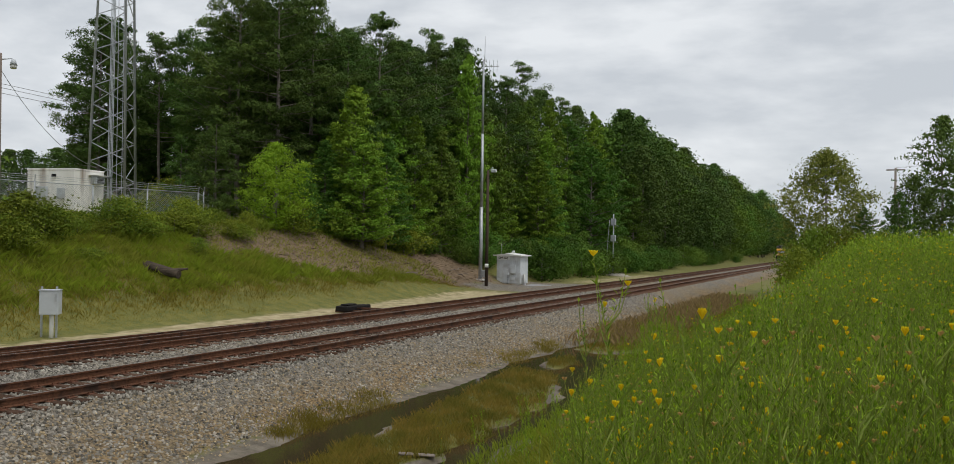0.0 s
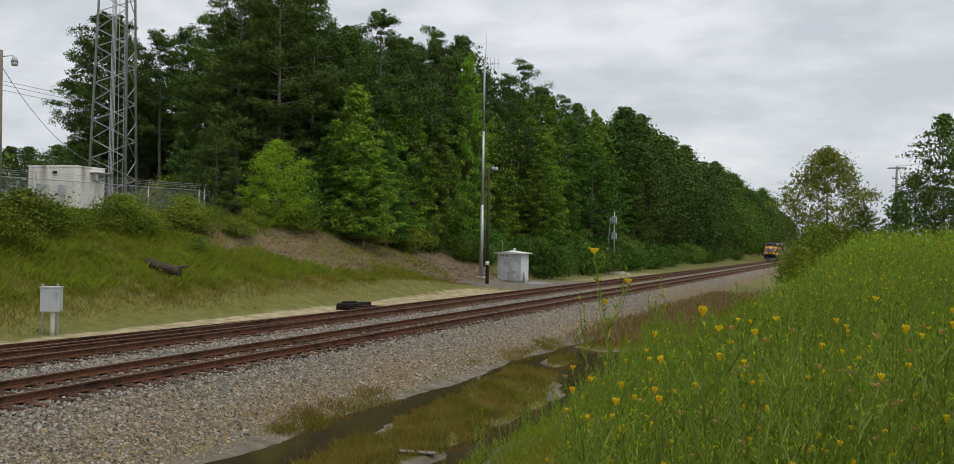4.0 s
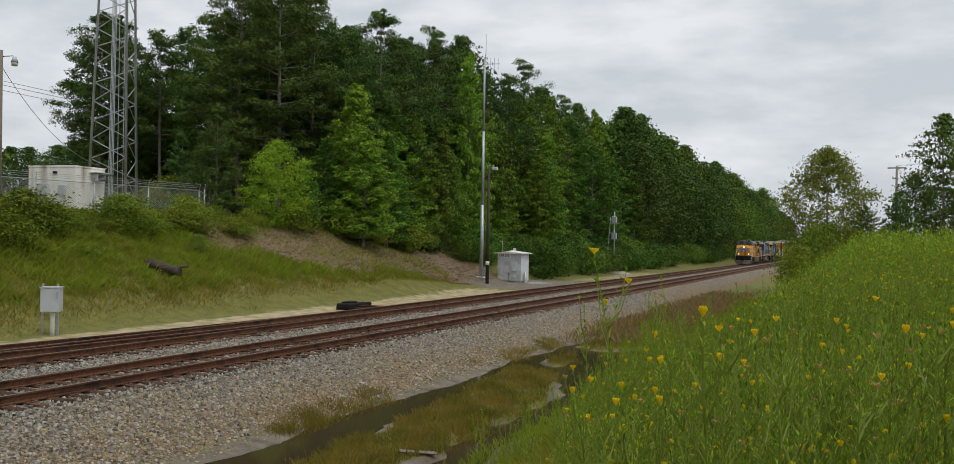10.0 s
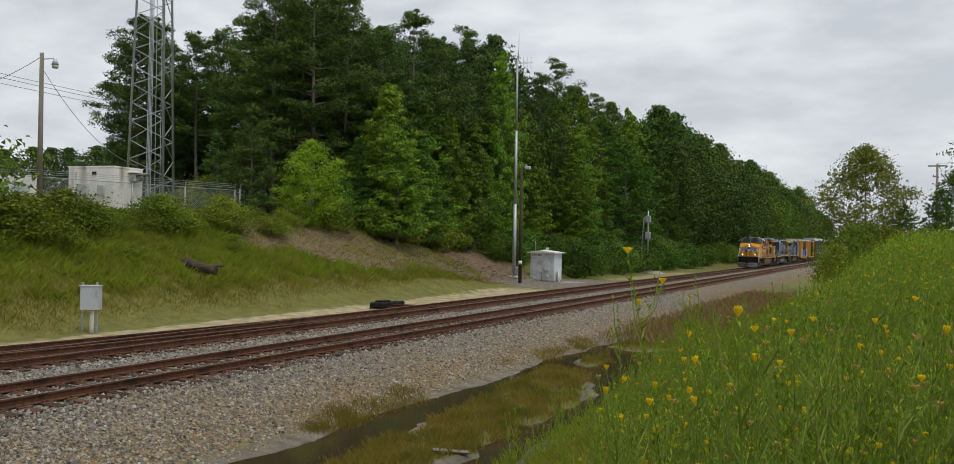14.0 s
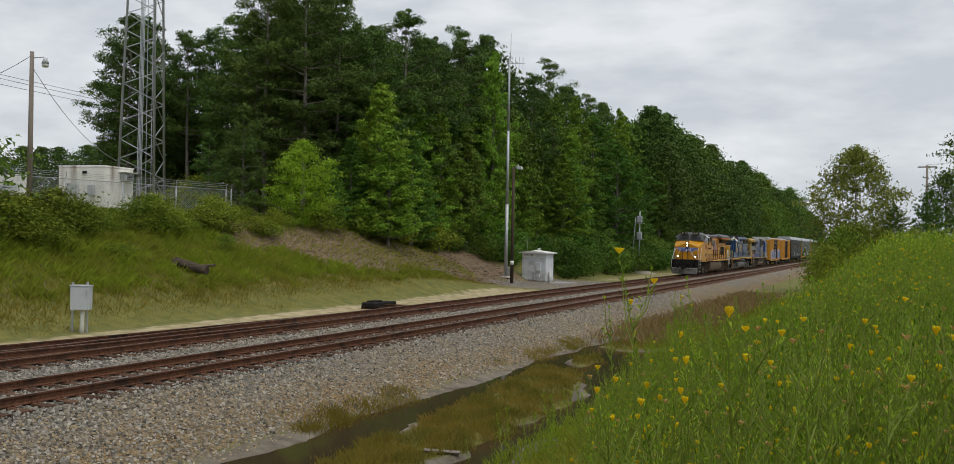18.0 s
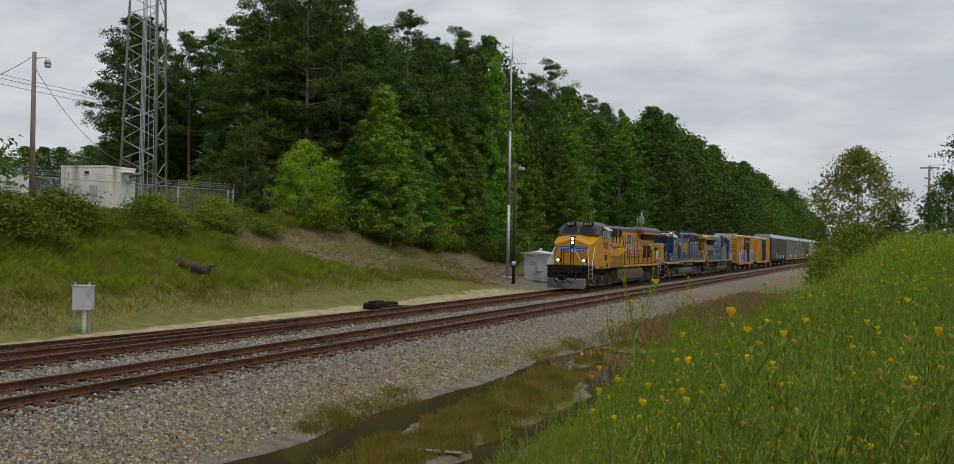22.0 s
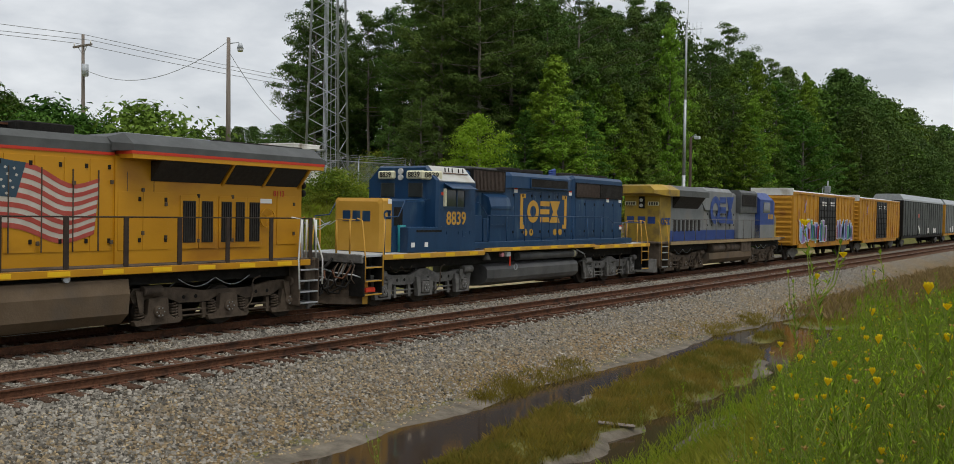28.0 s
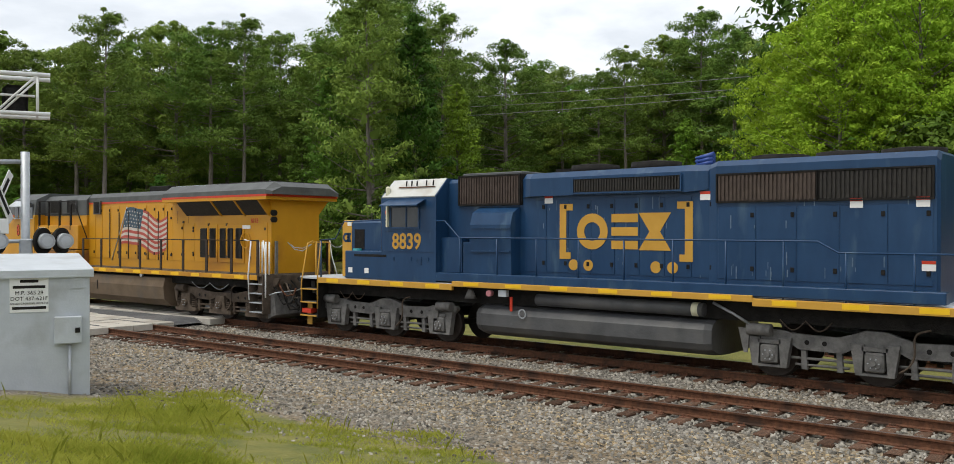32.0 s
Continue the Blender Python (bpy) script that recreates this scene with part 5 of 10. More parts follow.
def end_gear(parent, y, d, grime):
    """Hoses, cut levers, drawbar pocket and control cable at a locomotive's end; d is +1 at the far end, -1 at the leading one."""
    def at(q):
        return y - d * q
    part("drawbar_pocket", B(-0.34, 0.34, min(at(0.95), at(0.42)), max(at(0.95), at(0.42)), 0.58, 1.14, bevel=0.05), M_DARK, parent)
    part("pocket_lug", B(0.36, 0.62, min(at(0.9), at(0.55)), max(at(0.9), at(0.55)), 0.42, 0.78, bevel=0.04), grime, parent)
    for k, (x, z0, low, reach) in enumerate(((0.5, 1.28, 0.62, 0.34), (0.66, 1.34, 0.86, 0.22), (0.82, 1.22, 0.50, 0.30), (0.96, 1.36, 0.95, 0.12), (1.08, 1.2, 0.70, 0.2))):
        pts = [(x, at(0.78), z0), (x + 0.06, at(0.58), z0 - 0.02), (x + 0.10, at(0.40), (z0 + low) / 2), (x + 0.04, at(0.22), low), (x - 0.05, at(0.02 - reach * 0.4), low + 0.06), (x - 0.1, at(-reach * 0.55), low + 0.26)]
        part("brake_hose", pipe(bm_new(), pts, 0.03, 7), (M_DARK, grime, M_DARK, M_RAIL, M_DARK)[k], parent, "looped rubber hose")
        part("hose_valve", B(x - 0.05, x + 0.07, min(at(0.86), at(0.74)), max(at(0.86), at(0.74)), z0 - 0.07, z0 + 0.07, bevel=0.015), grime, parent)
    part("cut_lever", pipe(bm_new(), [(1.38, at(0.62), 0.98), (1.3, at(0.40), 1.06), (0.5, at(0.36), 1.10), (0.12, at(0.30), 1.2)], 0.022, 6), M_STEEL, parent, "steel cut lever")
    part("angle_brace", prism(bm_new(), [(at(0.95), 1.5), (at(0.45), 1.5), (at(0.6), 1.3), (at(0.95), 1.02)], 1.02, 1.1, "x"), grime, parent)
    pts = [(0.3, at(0.5), 1.5), (0.34, at(0.25), 1.32), (0.36, at(0.0), 1.22), (0.34, at(-0.26), 1.25)]
    part("control_cable", pipe(bm_new(), pts, 0.045, 8), M_DARK, parent, "thick black control cable")


def steps(parent, y0, y1, zs, material, tread_m, both=True, edge_m=None):
    """A stairwell in the corner of the platform."""
    for s in ((-1, 1) if both else (1,)):
        st = part("stairwell", B(min(s * 0.91, s * 0.95), max(s * 0.91, s * 0.95), y0 - 0.02, y1 + 0.02, zs[0] - 0.06, 1.62), material, parent)
        for yy in (y0, y1):
            part("side_plate", B(min(s * 0.95, s * 1.5), max(s * 0.95, s * 1.5), yy - 0.02, yy + 0.02, zs[0] - 0.06, 1.62), material, st)
        for z in zs:
            part("step", B(min(s * 1.0, s * 1.52), max(s * 1.0, s * 1.52), y0 + 0.02, y1 - 0.02, z - 0.025, z + 0.012, bevel=0.006), tread_m, st, "worn metal step")
            if edge_m:
                part("step_edge", B(min(s * 1.52, s * 1.535), max(s * 1.52, s * 1.535), y0 + 0.02, y1 - 0.02, z - 0.025, z + 0.014), edge_m, st, "yellow step edge")


def door_panels(parent, x, ys, z0, z1, material, name="hood_door", latch=None):
    """Hood doors: thin raised sheets with gaps, hinges and latches."""
    for a, b in zip(ys[:-1], ys[1:]):
        d = part(name, B(x - 0.01, x + 0.012, a + 0.012, b - 0.012, z0, z1, bevel=0.004), material, parent)
        bm = bm_new()
        for z in (z0 + 0.18, z1 - 0.22):
            box(bm, x + 0.012, x + 0.034, b - 0.12, b - 0.05, z, z + 0.10, bevel=0.004)
        part("latch", bm, latch or M_DARK, d)


def long_rail(parent, y0, y1, n, z_deck, z_rail, material, post_m=None, thick=0.0, side=1, x=1.47):
    """Handrail along the walkway, with its posts."""
    handrail(parent, [(side * x, y0, z_rail), (side * x, y1, z_rail)], 0.018, material)
    for i in range(n):
        y = y0 + (y1 - y0) * (i + 0.03) / (n - 0.94)
        if thick:
            part("stanchion", B(side * x - 0.02, side * x + 0.02, y - thick, y + thick, z_deck - 0.2, z_rail, bevel=0.006), post_m or material, parent)
        else:
            part("stanchion", rod(bm_new(), (side * x, y, z_deck - 0.12), (side * x, y, z_rail), 0.02, seg=6), post_m or material, parent)


# ---- leading locomotive: yellow and grey ----
def make_lead():
    t = thing("locomotive", "yellow and grey diesel freight locomotive with a painted flag, headlights lit", "locomotive")
    Y, G, R = M_YELLOW, M_UPGREY, M_RED
    L = 22.4
    # frame and walkway
    part("underframe", B(-1.1, 1.1, 0.6, L - 1.2, 1.15, 1.56), M_DARK, t)
    part("deck", B(-1.48, 1.48, 0.8, 21.5, 1.56, 1.64, bevel=0.01), M_TRUCK, t)
    for s in (-1, 1):
        part("side_sill", B(min(s * 1.42, s * 1.5), max(s * 1.42, s * 1.5), 9.48, 21.3, 1.44, 1.60, bevel=0.01), Y, t)
        for k in range(9):
            part("reflector", B(min(s * 1.5, s * 1.504), max(s * 1.5, s * 1.504), 10.1 + k * 1.25, 10.6 + k * 1.25, 1.47, 1.57), M_BRIGHT, t)
    # nose and cab
    bm = loft(bm_new(), [(2.30, [(1.20, 1.60), (1.20, 3.02), (0.12, 3.42), (-0.12, 3.42), (-1.20, 3.02), (-1.20, 1.60)]),
                         (2.62, [(1.42, 1.60), (1.42, 3.20), (0.16, 3.62), (-0.16, 3.62), (-1.42, 3.20), (-1.42, 1.60)]),
                         (3.75, [(1.50, 1.60), (1.50, 3.64), (0.2, 3.74), (-0.2, 3.74), (-1.50, 3.64), (-1.50, 1.60)])])
    part("nose", bm, Y, t, "blunt yellow nose")
    part("cab", loft(bm_new(), [(3.75, hood_sec(1.50, 1.42, 3.70, 0.01)), (6.30, hood_sec(1.50, 1.42, 3.70, 0.01))]), Y, t, "yellow cab side")
    part("front_skirt", B(-1.5, 1.5, 2.9, 4.4, 1.42, 1.60, bevel=0.02), Y, t)
    bm = loft(bm_new(), [(3.52, [(1.48, 3.70), (1.40, 3.78), (0.3, 3.82), (-0.3, 3.82), (-1.40, 3.78), (-1.48, 3.70)]),
                         (3.86, [(1.49, 3.70), (1.30, 4.36), (0.3, 4.46), (-0.3, 4.46), (-1.30, 4.36), (-1.49, 3.70)]),
                         (4.15, [(1.50, 3.70), (1.42, 4.36), (0.85, 4.64), (-0.85, 4.64), (-1.42, 4.36), (-1.50, 3.70)]),
                         (6.30, [(1.50, 3.70), (1.42, 4.36), (0.85, 4.64), (-0.85, 4.64), (-1.42, 4.36), (-1.50, 3.70)])])
    part("cab_roof", bm, G, t, "grey cab top")
    for s in (-1, 1):
        part("stripe", B(min(s * 1.498, s * 1.51), max(s * 1.498, s * 1.51), 3.7, 4.35, 3.66, 3.72), R, t, "thin red line")
    for s in (-1, 1):  # windscreens, number boards, horns
        bm = bm_new()
        vs = [bm.verts.new(p) for p in ((s * 0.10, 3.485, 3.86), (s * 1.22, 3.52, 3.84), (s * 1.14, 3.80, 4.27), (s * 0.10, 3.755, 4.33))]
        bm.faces.new(vs if s > 0 else vs[::-1])
        bmesh.ops.solidify(bm, geom=bm.faces, thickness=0.03)
        w = part("windscreen", bm, M_GLASS, t, "dark cab windscreen")
        part("wiper", pipe(bm_new(), [(s * 0.75, 3.66, 4.27), (s * 0.35, 3.47, 3.96)], 0.014, 5), M_DARK, w)
        nb = part("number_board", B(s * 0.62 - 0.34, s * 0.62 + 0.34, 3.70, 3.92, 4.36, 4.62, bevel=0.02), M_DARK, t, "black number board")
        letter(nb, "8113", 0.25, M_CREAM, s * 0.62, 3.695, 4.49, face="front", bold=0.004)
    part("headlight_housing", B(-0.16, 0.16, 2.26, 2.75, 2.98, 3.62, bevel=0.03), M_DARK, t)
    for z in (3.17, 3.43):
        part("headlight", rod(bm_new(), (0, 2.27, z), (0, 2.22, z), 0.105, 0.095, 14), M_LAMP, t, "lit headlight")
    for s in (-1, 1):
        h = part("ditch_light", rod(bm_new(), (s * 0.92, 2.02, 1.98), (s * 0.92, 2.3, 1.98), 0.17, 0.15, 14), M_DARK, t, "round ditch light")
        part("lens", rod(bm_new(), (s * 0.92, 2.015, 1.98), (s * 0.92, 1.985, 1.98), 0.105, 0.095, 14), M_LAMP, h, "lit lamp glass")
    # emblem on the nose: plain blue feathers on white
    for s in (-1, 1):
        for k in range(4):
            z = 2.93 - 0.11 * k
            part("emblem_feather", B(min(s * 0.2, s * (1.17 - 0.17 * k)), max(s * 0.2, s * (1.17 - 0.17 * k)), 2.278, 2.29, z - 0.075, z), M_EMBLEM, t, "blue emblem bar")
            part("emblem_outline", B(min(s * 0.18, s * (1.19 - 0.17 * k)), max(s * 0.18, s * (1.19 - 0.17 * k)), 2.29, 2.298, z - 0.09, z + 0.015), M_WHITE, t)
    part("emblem_shield", prism(bm_new(), [(-0.17, 3.0), (0.17, 3.0), (0.19, 2.72), (0.1, 2.5), (0, 2.44), (-0.1, 2.5), (-0.19, 2.72)], 2.268, 2.285, "y"), M_CSXBLUE, t)
    part("emblem_bars", B(-0.13, 0.13, 2.262, 2.27, 2.52, 2.74), M_WHITE, t)
    # pilot, plow, front steps and rails
    part("pilot", B(-1.4, 1.4, 1.25, 1.45, 0.7, 1.6, bevel=0.03), M_DARK, t)
    bm = loft(bm_new(), [(0.5, [(0.06, 0.12), (0.06, 0.62), (-0.06, 0.62), (-0.06, 0.12)]), (0.98, [(1.3, 0.12), (1.3, 0.72), (-1.3, 0.72), (-1.3, 0.12)]), (1.2, [(1.36, 0.2), (1.36, 0.8), (-1.36, 0.8), (-1.36, 0.2)])])
    part("plow", bm, M_TRUCKDK, t, "dark steel snow plow")
    part("anticlimber", B(-1.3, 1.3, 1.05, 2.3, 1.50, 1.66, bevel=0.03), M_DARK, t)
    part("front_sill", B(-1.0, 1.0, 2.0, 2.32, 1.66, 1.8, bevel=0.02), Y, t)
    coupler(t, 0.0, -1)
    steps(t, 1.45, 2.05, (0.42, 0.78, 1.12, 1.42), M_TRUCK, M_STEEL)
    for s in (-1, 1):
        handrail(t, [(s * 1.46, 1.42, 0.75), (s * 1.46, 1.42, 1.65), (s * 1.25, 1.8, 2.55), (s * 1.2, 2.3, 2.85)], 0.022, M_WHITE, "grab_rail", "white grab rail")
        handrail(t, [(s * 1.48, 2.15, 0.75), (s * 1.48, 2.15, 1.85), (s * 1.46, 2.5, 2.5), (s * 1.46, 2.75, 2.9)], 0.022, M_WHITE, "grab_rail", "white grab rail")
        for x in (0.25, 0.42):
            part("front_post", B(s * x - 0.03, s * x + 0.03, 1.2, 1.26, 1.6, 2.75, bevel=0.01), M_DARK, t)
        handrail(t, [(s * 0.25, 1.23, 2.74), (s * 0.5, 1.25, 2.74), (s * 0.9, 1.3, 2.0), (s * 1.3, 1.35, 1.7)], 0.02, M_WHITE, "grab_rail")
    # cab side: windows, shade, number, door
    for s in (-1, 1):
        x = s * 1.5
        for y0, y1, nm in ((4.40, 4.74, "cab_window"), (4.80, 5.62, "cab_window"), (5.68, 6.12, "cab_window")):
            part(nm, B(min(x, x + s * 0.012), max(x, x + s * 0.012), y0, y1, 3.57, 4.22, bevel=0.01), M_GLASS, t, "dark side window")
        part("window_frame", B(min(x, x + s * 0.03), max(x, x + s * 0.03), 5.18, 5.24, 3.57, 4.15), M_STEEL, t)
        part("window_ledge", B(min(x, x + s * 0.06), max(x, x + s * 0.06), 4.38, 6.15, 3.53, 3.57), M_STEEL, t)
        part("sunshade", prism(bm_new(), [(x, 4.32), (x + s * 0.34, 4.08), (x + s * 0.34, 4.05), (x, 4.28)], 4.45, 5.75, "y"), M_GREYPAINT, t, "grey sun shade")
    letter(t, "8113", 0.66, M_DARK, 1.505, 5.17, 3.02, "cab_number", "red cab number edged in black", 0.86, bold=0.022)
    letter(t, "8113", 0.66, M_RED, 1.512, 5.17, 3.02, "cab_number", "red cab number", 0.86, bold=0.004)
    part("cab_hatch", B(1.49, 1.515, 4.95, 5.55, 1.98, 2.38, bevel=0.01), M_SCREEN, t)
    bm = bm_new()
    for a in ((3.9, 6.28, 2.52, 2.54), (4.0, 6.28, 1.85, 1.87), (6.26, 6.29, 1.45, 3.6)):
        box(bm, 1.498, 1.512, *a)
    part("cab_seam", bm, mat("grimy_yellow_edge", (0.30, 0.16, 0.02), (0.36, 0.19, 0.025), 4, 0.5, 0, 0), t)
    part("cab_bolts", B(1.5, 1.53, 5.35, 5.75, 1.5, 1.78, bevel=0.02), M_TRUCK, t)
    # equipment cabinets behind the cab
    part("equipment_cabinet", B(-1.42, 1.42, 6.30, 9.90, 2.28, 3.25, bevel=0.02), Y, t)
    part("lower_cabinet", B(-1.5, 1.5, 6.30, 9.90, 1.44, 2.24, bevel=0.02), mat("sooty_yellow_paint", (0.42, 0.19, 0.012), (0.48, 0.225, 0.016), 1.2, 0.6, 0, 0.05, c3=(0.24, 0.105, 0.025), c3scale=0.9, c3at=0.5), t, "soot-stained yellow side cabinet")
    part("inverter_hood", loft(bm_new(), [(6.30, hood_sec(1.05, 3.25, 3.66, 0.02)), (9.90, hood_sec(1.05, 3.25, 3.66, 0.02))]), Y, t)
    part("inverter_roof", loft(bm_new(), [(6.30, hood_sec(1.06, 3.66, 4.50, 0.22)), (9.90, hood_sec(1.06, 3.66, 4.50, 0.22))]), G, t, "grey equipment roof")
    louvre(t, "intake_grille", 1.07, 6.9, 7.75, 3.78, 4.28, M_SCREEN, 0.08, False, G)
    louvre(t, "intake_grille", 1.07, 8.35, 9.1, 3.78, 4.28, M_SCREEN, 0.08, False, G)
    louvre(t, "intake_grille", 1.0, 10.05, 10.5, 3.72, 4.18, M_SCREEN, 0.08, True, G)
    for y in (6.5, 7.35, 8.3, 9.25):
        part("upper_stanchion", B(1.36, 1.42, y - 0.05, y + 0.05, 3.05, 4.28 if y < 9 else 4.1, bevel=0.01), M_DARK, t)
    handrail(t, [(1.4, 6.45, 4.28), (1.4, 9.2, 4.22), (1.4, 9.6, 4.1), (1.4, 10.6, 2.72)], 0.022, M_DARK, "upper_handrail")
    handrail(t, [(1.4, 6.45, 3.75), (1.4, 9.3, 3.7)], 0.018, M_DARK, "upper_handrail")
    part("shield_emblem", prism(bm_new(), [(6.52, 3.16), (7.08, 3.16), (7.12, 2.95), (7.02, 2.62), (6.8, 2.54), (6.58, 2.62), (6.48, 2.95)], 1.42, 1.428, "x"), M_WHITE, t, "plain red, white and blue shield")
    part("shield_top", B(1.428, 1.434, 6.52, 7.08, 2.92, 3.14), M_CSXBLUE, t)
    for k in range(4):
        part("shield_stripe", B(1.428, 1.434, 6.56 + k * 0.13, 6.62 + k * 0.13, 2.62, 2.90), M_RED, t)
    letter(t, "BUILDING AMERICA", 0.235, M_DARK, 1.428, 8.15, 2.87, "slogan", "dark slogan lettering", 0.93)
    part("cabinet_seam", B(1.5, 1.512, 6.35, 9.85, 2.20, 2.225), M_TRUCK, t)
    for y in (7.0, 7.8, 8.6, 9.4):
        part("cabinet_sticker", B(1.5, 1.515, y, y + 0.16, 1.82, 1.96), M_GOLD, t)
    # engine hood
    part("hood", loft(bm_new(), [(9.48, hood_sec(0.95, 1.62, 4.12, 0.01)), (15.70, hood_sec(0.95, 1.62, 4.12, 0.01))]), Y, t, "yellow engine hood")
    part("hood_roof", loft(bm_new(), [(9.48, hood_sec(0.955, 4.16, 4.52, 0.16)), (15.70, hood_sec(0.955, 4.16, 4.52, 0.16))]), G, t, "grey hood roof")
    part("stripe", B(-0.97, 0.97, 9.5, 15.7, 4.10, 4.165), R, t, "red stripe below the roof")
    door_panels(t, 0.955, [9.52, 10.05, 10.6, 11.25, 11.9, 12.55, 13.2, 13.85, 14.5, 15.1, 15.65], 1.95, 4.0, Y)
    part("exhaust_stack", B(-0.3, 0.3, 13.1, 14.2, 4.5, 4.68, bevel=0.04), M_DARK, t)
    part("exhaust_cap", B(-0.36, 0.36, 13.0, 14.3, 4.63, 4.67), M_RAIL, t)
    # radiator section with its wide wings
    part("radiator_body", loft(bm_new(), [(15.70, hood_sec(1.0, 1.62, 4.1, 0.01)), (21.40, hood_sec(1.0, 1.62, 4.1, 0.01))]), Y, t)
    wing = [(1.50, 4.04), (1.50, 4.14), (-1.50, 4.14), (-1.50, 4.04)]
    part("wing_edge", loft(bm_new(), [(15.80, wing), (21.75, wing)]), Y, t)
    part("wing_stripe", B(-1.508, 1.508, 15.78, 21.77, 4.14, 4.21), R, t, "red stripe round the radiator wing")
    bm = loft(bm_new(), [(15.60, [(1.0, 4.21), (1.0, 4.4), (0.8, 4.52), (-0.8, 4.52), (-1.0, 4.4), (-1.0, 4.21)]), (15.82, [(1.50, 4.21), (1.50, 4.36), (1.12, 4.62), (-1.12, 4.62), (-1.50, 4.36), (-1.50, 4.21)]),
                         (21.70, [(1.50, 4.21), (1.50, 4.36), (1.12, 4.62), (-1.12, 4.62), (-1.50, 4.36), (-1.50, 4.21)]), (21.95, [(1.4, 4.21), (1.4, 4.3), (1.0, 4.46), (-1.0, 4.46), (-1.4, 4.3), (-1.4, 4.21)])])
    part("radiator_roof", bm, G, t, "grey overhanging radiator roof")
    part("roof_grille", B(-1.0, 1.0, 18.4, 21.4, 4.62, 4.66), M_SCREEN, t)
    part("roof_panel", B(0.62, 1.0, 15.9, 18.3, 4.622, 4.64), M_GREYPAINT, t)
    for s in (-1, 1):
        for a, b in ((16.6, 18.6), (18.75, 19.95), (20.05, 21.2)):
            bm = prism(bm_new(), [(s * 1.02, 3.56), (s * 1.44, 4.03), (s * 1.02, 4.03)], a, b, "y")
            part("radiator_screen", bm, M_SCREEN, t, "black slanted radiator screen")
        for y in (18.68, 20.0, 21.28):
            part("screen_rib", prism(bm_new(), [(s * 1.0, 3.5), (s * 1.48, 4.04), (s * 1.0, 4.04)], y - 0.035, y + 0.035, "y"), Y, t)
    door_panels(t, 1.0, [15.75, 16.4, 17.1], 1.95, 3.3, Y)
    for a, b in ((17.45, 17.9), (18.0, 18.42), (18.6, 19.0), (19.05, 19.42), (19.5, 19.92)):
        d = part("louvre_door", B(0.99, 1.03, a - 0.03, b + 0.05, 1.95, 3.25, bevel=0.006), Y, t)
        louvre(d, "door_louvre", 1.032, a + 0.04, b - 0.04, 2.1, 3.12, M_SCREEN, 0.06)
    part("hood_door", B(0.99, 1.02, 20.5, 21.2, 2.0, 3.3, bevel=0.006), Y, t)
    bm = ring(bm_new(), 1.06, 20.12, 2.72, 0.23, 0.265, 0.03)
    for a in (0.4, 2.5, 4.6):
        rod(bm, (1.07, 20.12, 2.72), (1.07, 20.12 + 0.24 * math.cos(a), 2.72 + 0.24 * math.sin(a)), 0.014, seg=5)
    part("brake_wheel", bm, Y, t, "yellow hand brake wheel")
    letter(t, "8113", 0.22, M_RED, 1.03, 20.95, 3.36, "rear_number", "", 0.9)
    for z in (3.62, 3.4):
        part("marker_light", rod(bm_new(), (0.95, 21.4, z), (0.95, 21.52, z), 0.1, seg=10), M_DARK, t)
    part("rear_sill", B(-1.4, 1.4, 21.2, 21.6, 1.0, 1.62, bevel=0.03), M_TRUCK, t)
    part("rear_plow", prism(bm_new(), [(21.5, 0.2), (21.9, 0.35), (21.8, 1.0), (21.5, 1.0)], -1.2, 1.2, "x"), M_TRUCKDK, t)
    coupler(t, L, 1)
    end_gear(t, L, 1, M_TRUCK)
    for k in range(2):
        part("safety_chain", pipe(bm_new(), [(0.62, 21.75, 2.66), (0.62, 22.1, 2.5 - 0.06 * k), (0.62, 22.5, 2.48 - 0.09 * k), (0.62, 22.95, 2.62)], 0.014, 5), M_STEEL, t, "sagging steel chain")
    steps(t, 20.9, 21.6, (0.42, 0.72, 1.02, 1.32), M_TRUCK, M_STEEL)
    for s in (-1, 1):
        long_rail(t, 10.0, 21.35, 9, 1.64, 2.72, M_BROWNIRON, M_BROWNIRON, 0.06, s)
        handrail(t, [(s * 1.5, 20.9, 0.8), (s * 1.5, 20.85, 1.6), (s * 1.47, 20.95, 2.7), (s * 1.47, 20.6, 2.74)], 0.024, M_WHITE, "grab_rail", "white grab rail")
        handrail(t, [(s * 1.5, 21.75, 0.9), (s * 1.5, 21.75, 1.6), (s * 1.4, 21.6, 2.2), (s * 1.4, 21.5, 2.72)], 0.024, M_WHITE, "grab_rail", "white grab rail")
    for x in (-0.9, 0.9):
        part("end_post", B(x - 0.05, x + 0.05, 21.5, 21.56, 1.62, 2.7), M_TRUCKDK, t)
    for y in (21.45, 21.62, 21.8, 21.98):
        part("platform_post", rod(bm_new(), (1.3, y - 0.3, 1.62), (1.3, y - 0.3, 2.68), 0.028, seg=6), M_WHITE, t, "white platform post")
    # fuel tank, trucks, underside
    tank = [(1.40, 0.55), (1.45, 1.0), (1.38, 1.33), (-1.38, 1.33), (-1.45, 1.0), (-1.40, 0.55), (-1.1, 0.3), (1.1, 0.3)]
    part("fuel_tank", loft(bm_new(), [(8.75, tank), (16.2, tank)]), M_TANK, t, "dusty brown fuel tank")
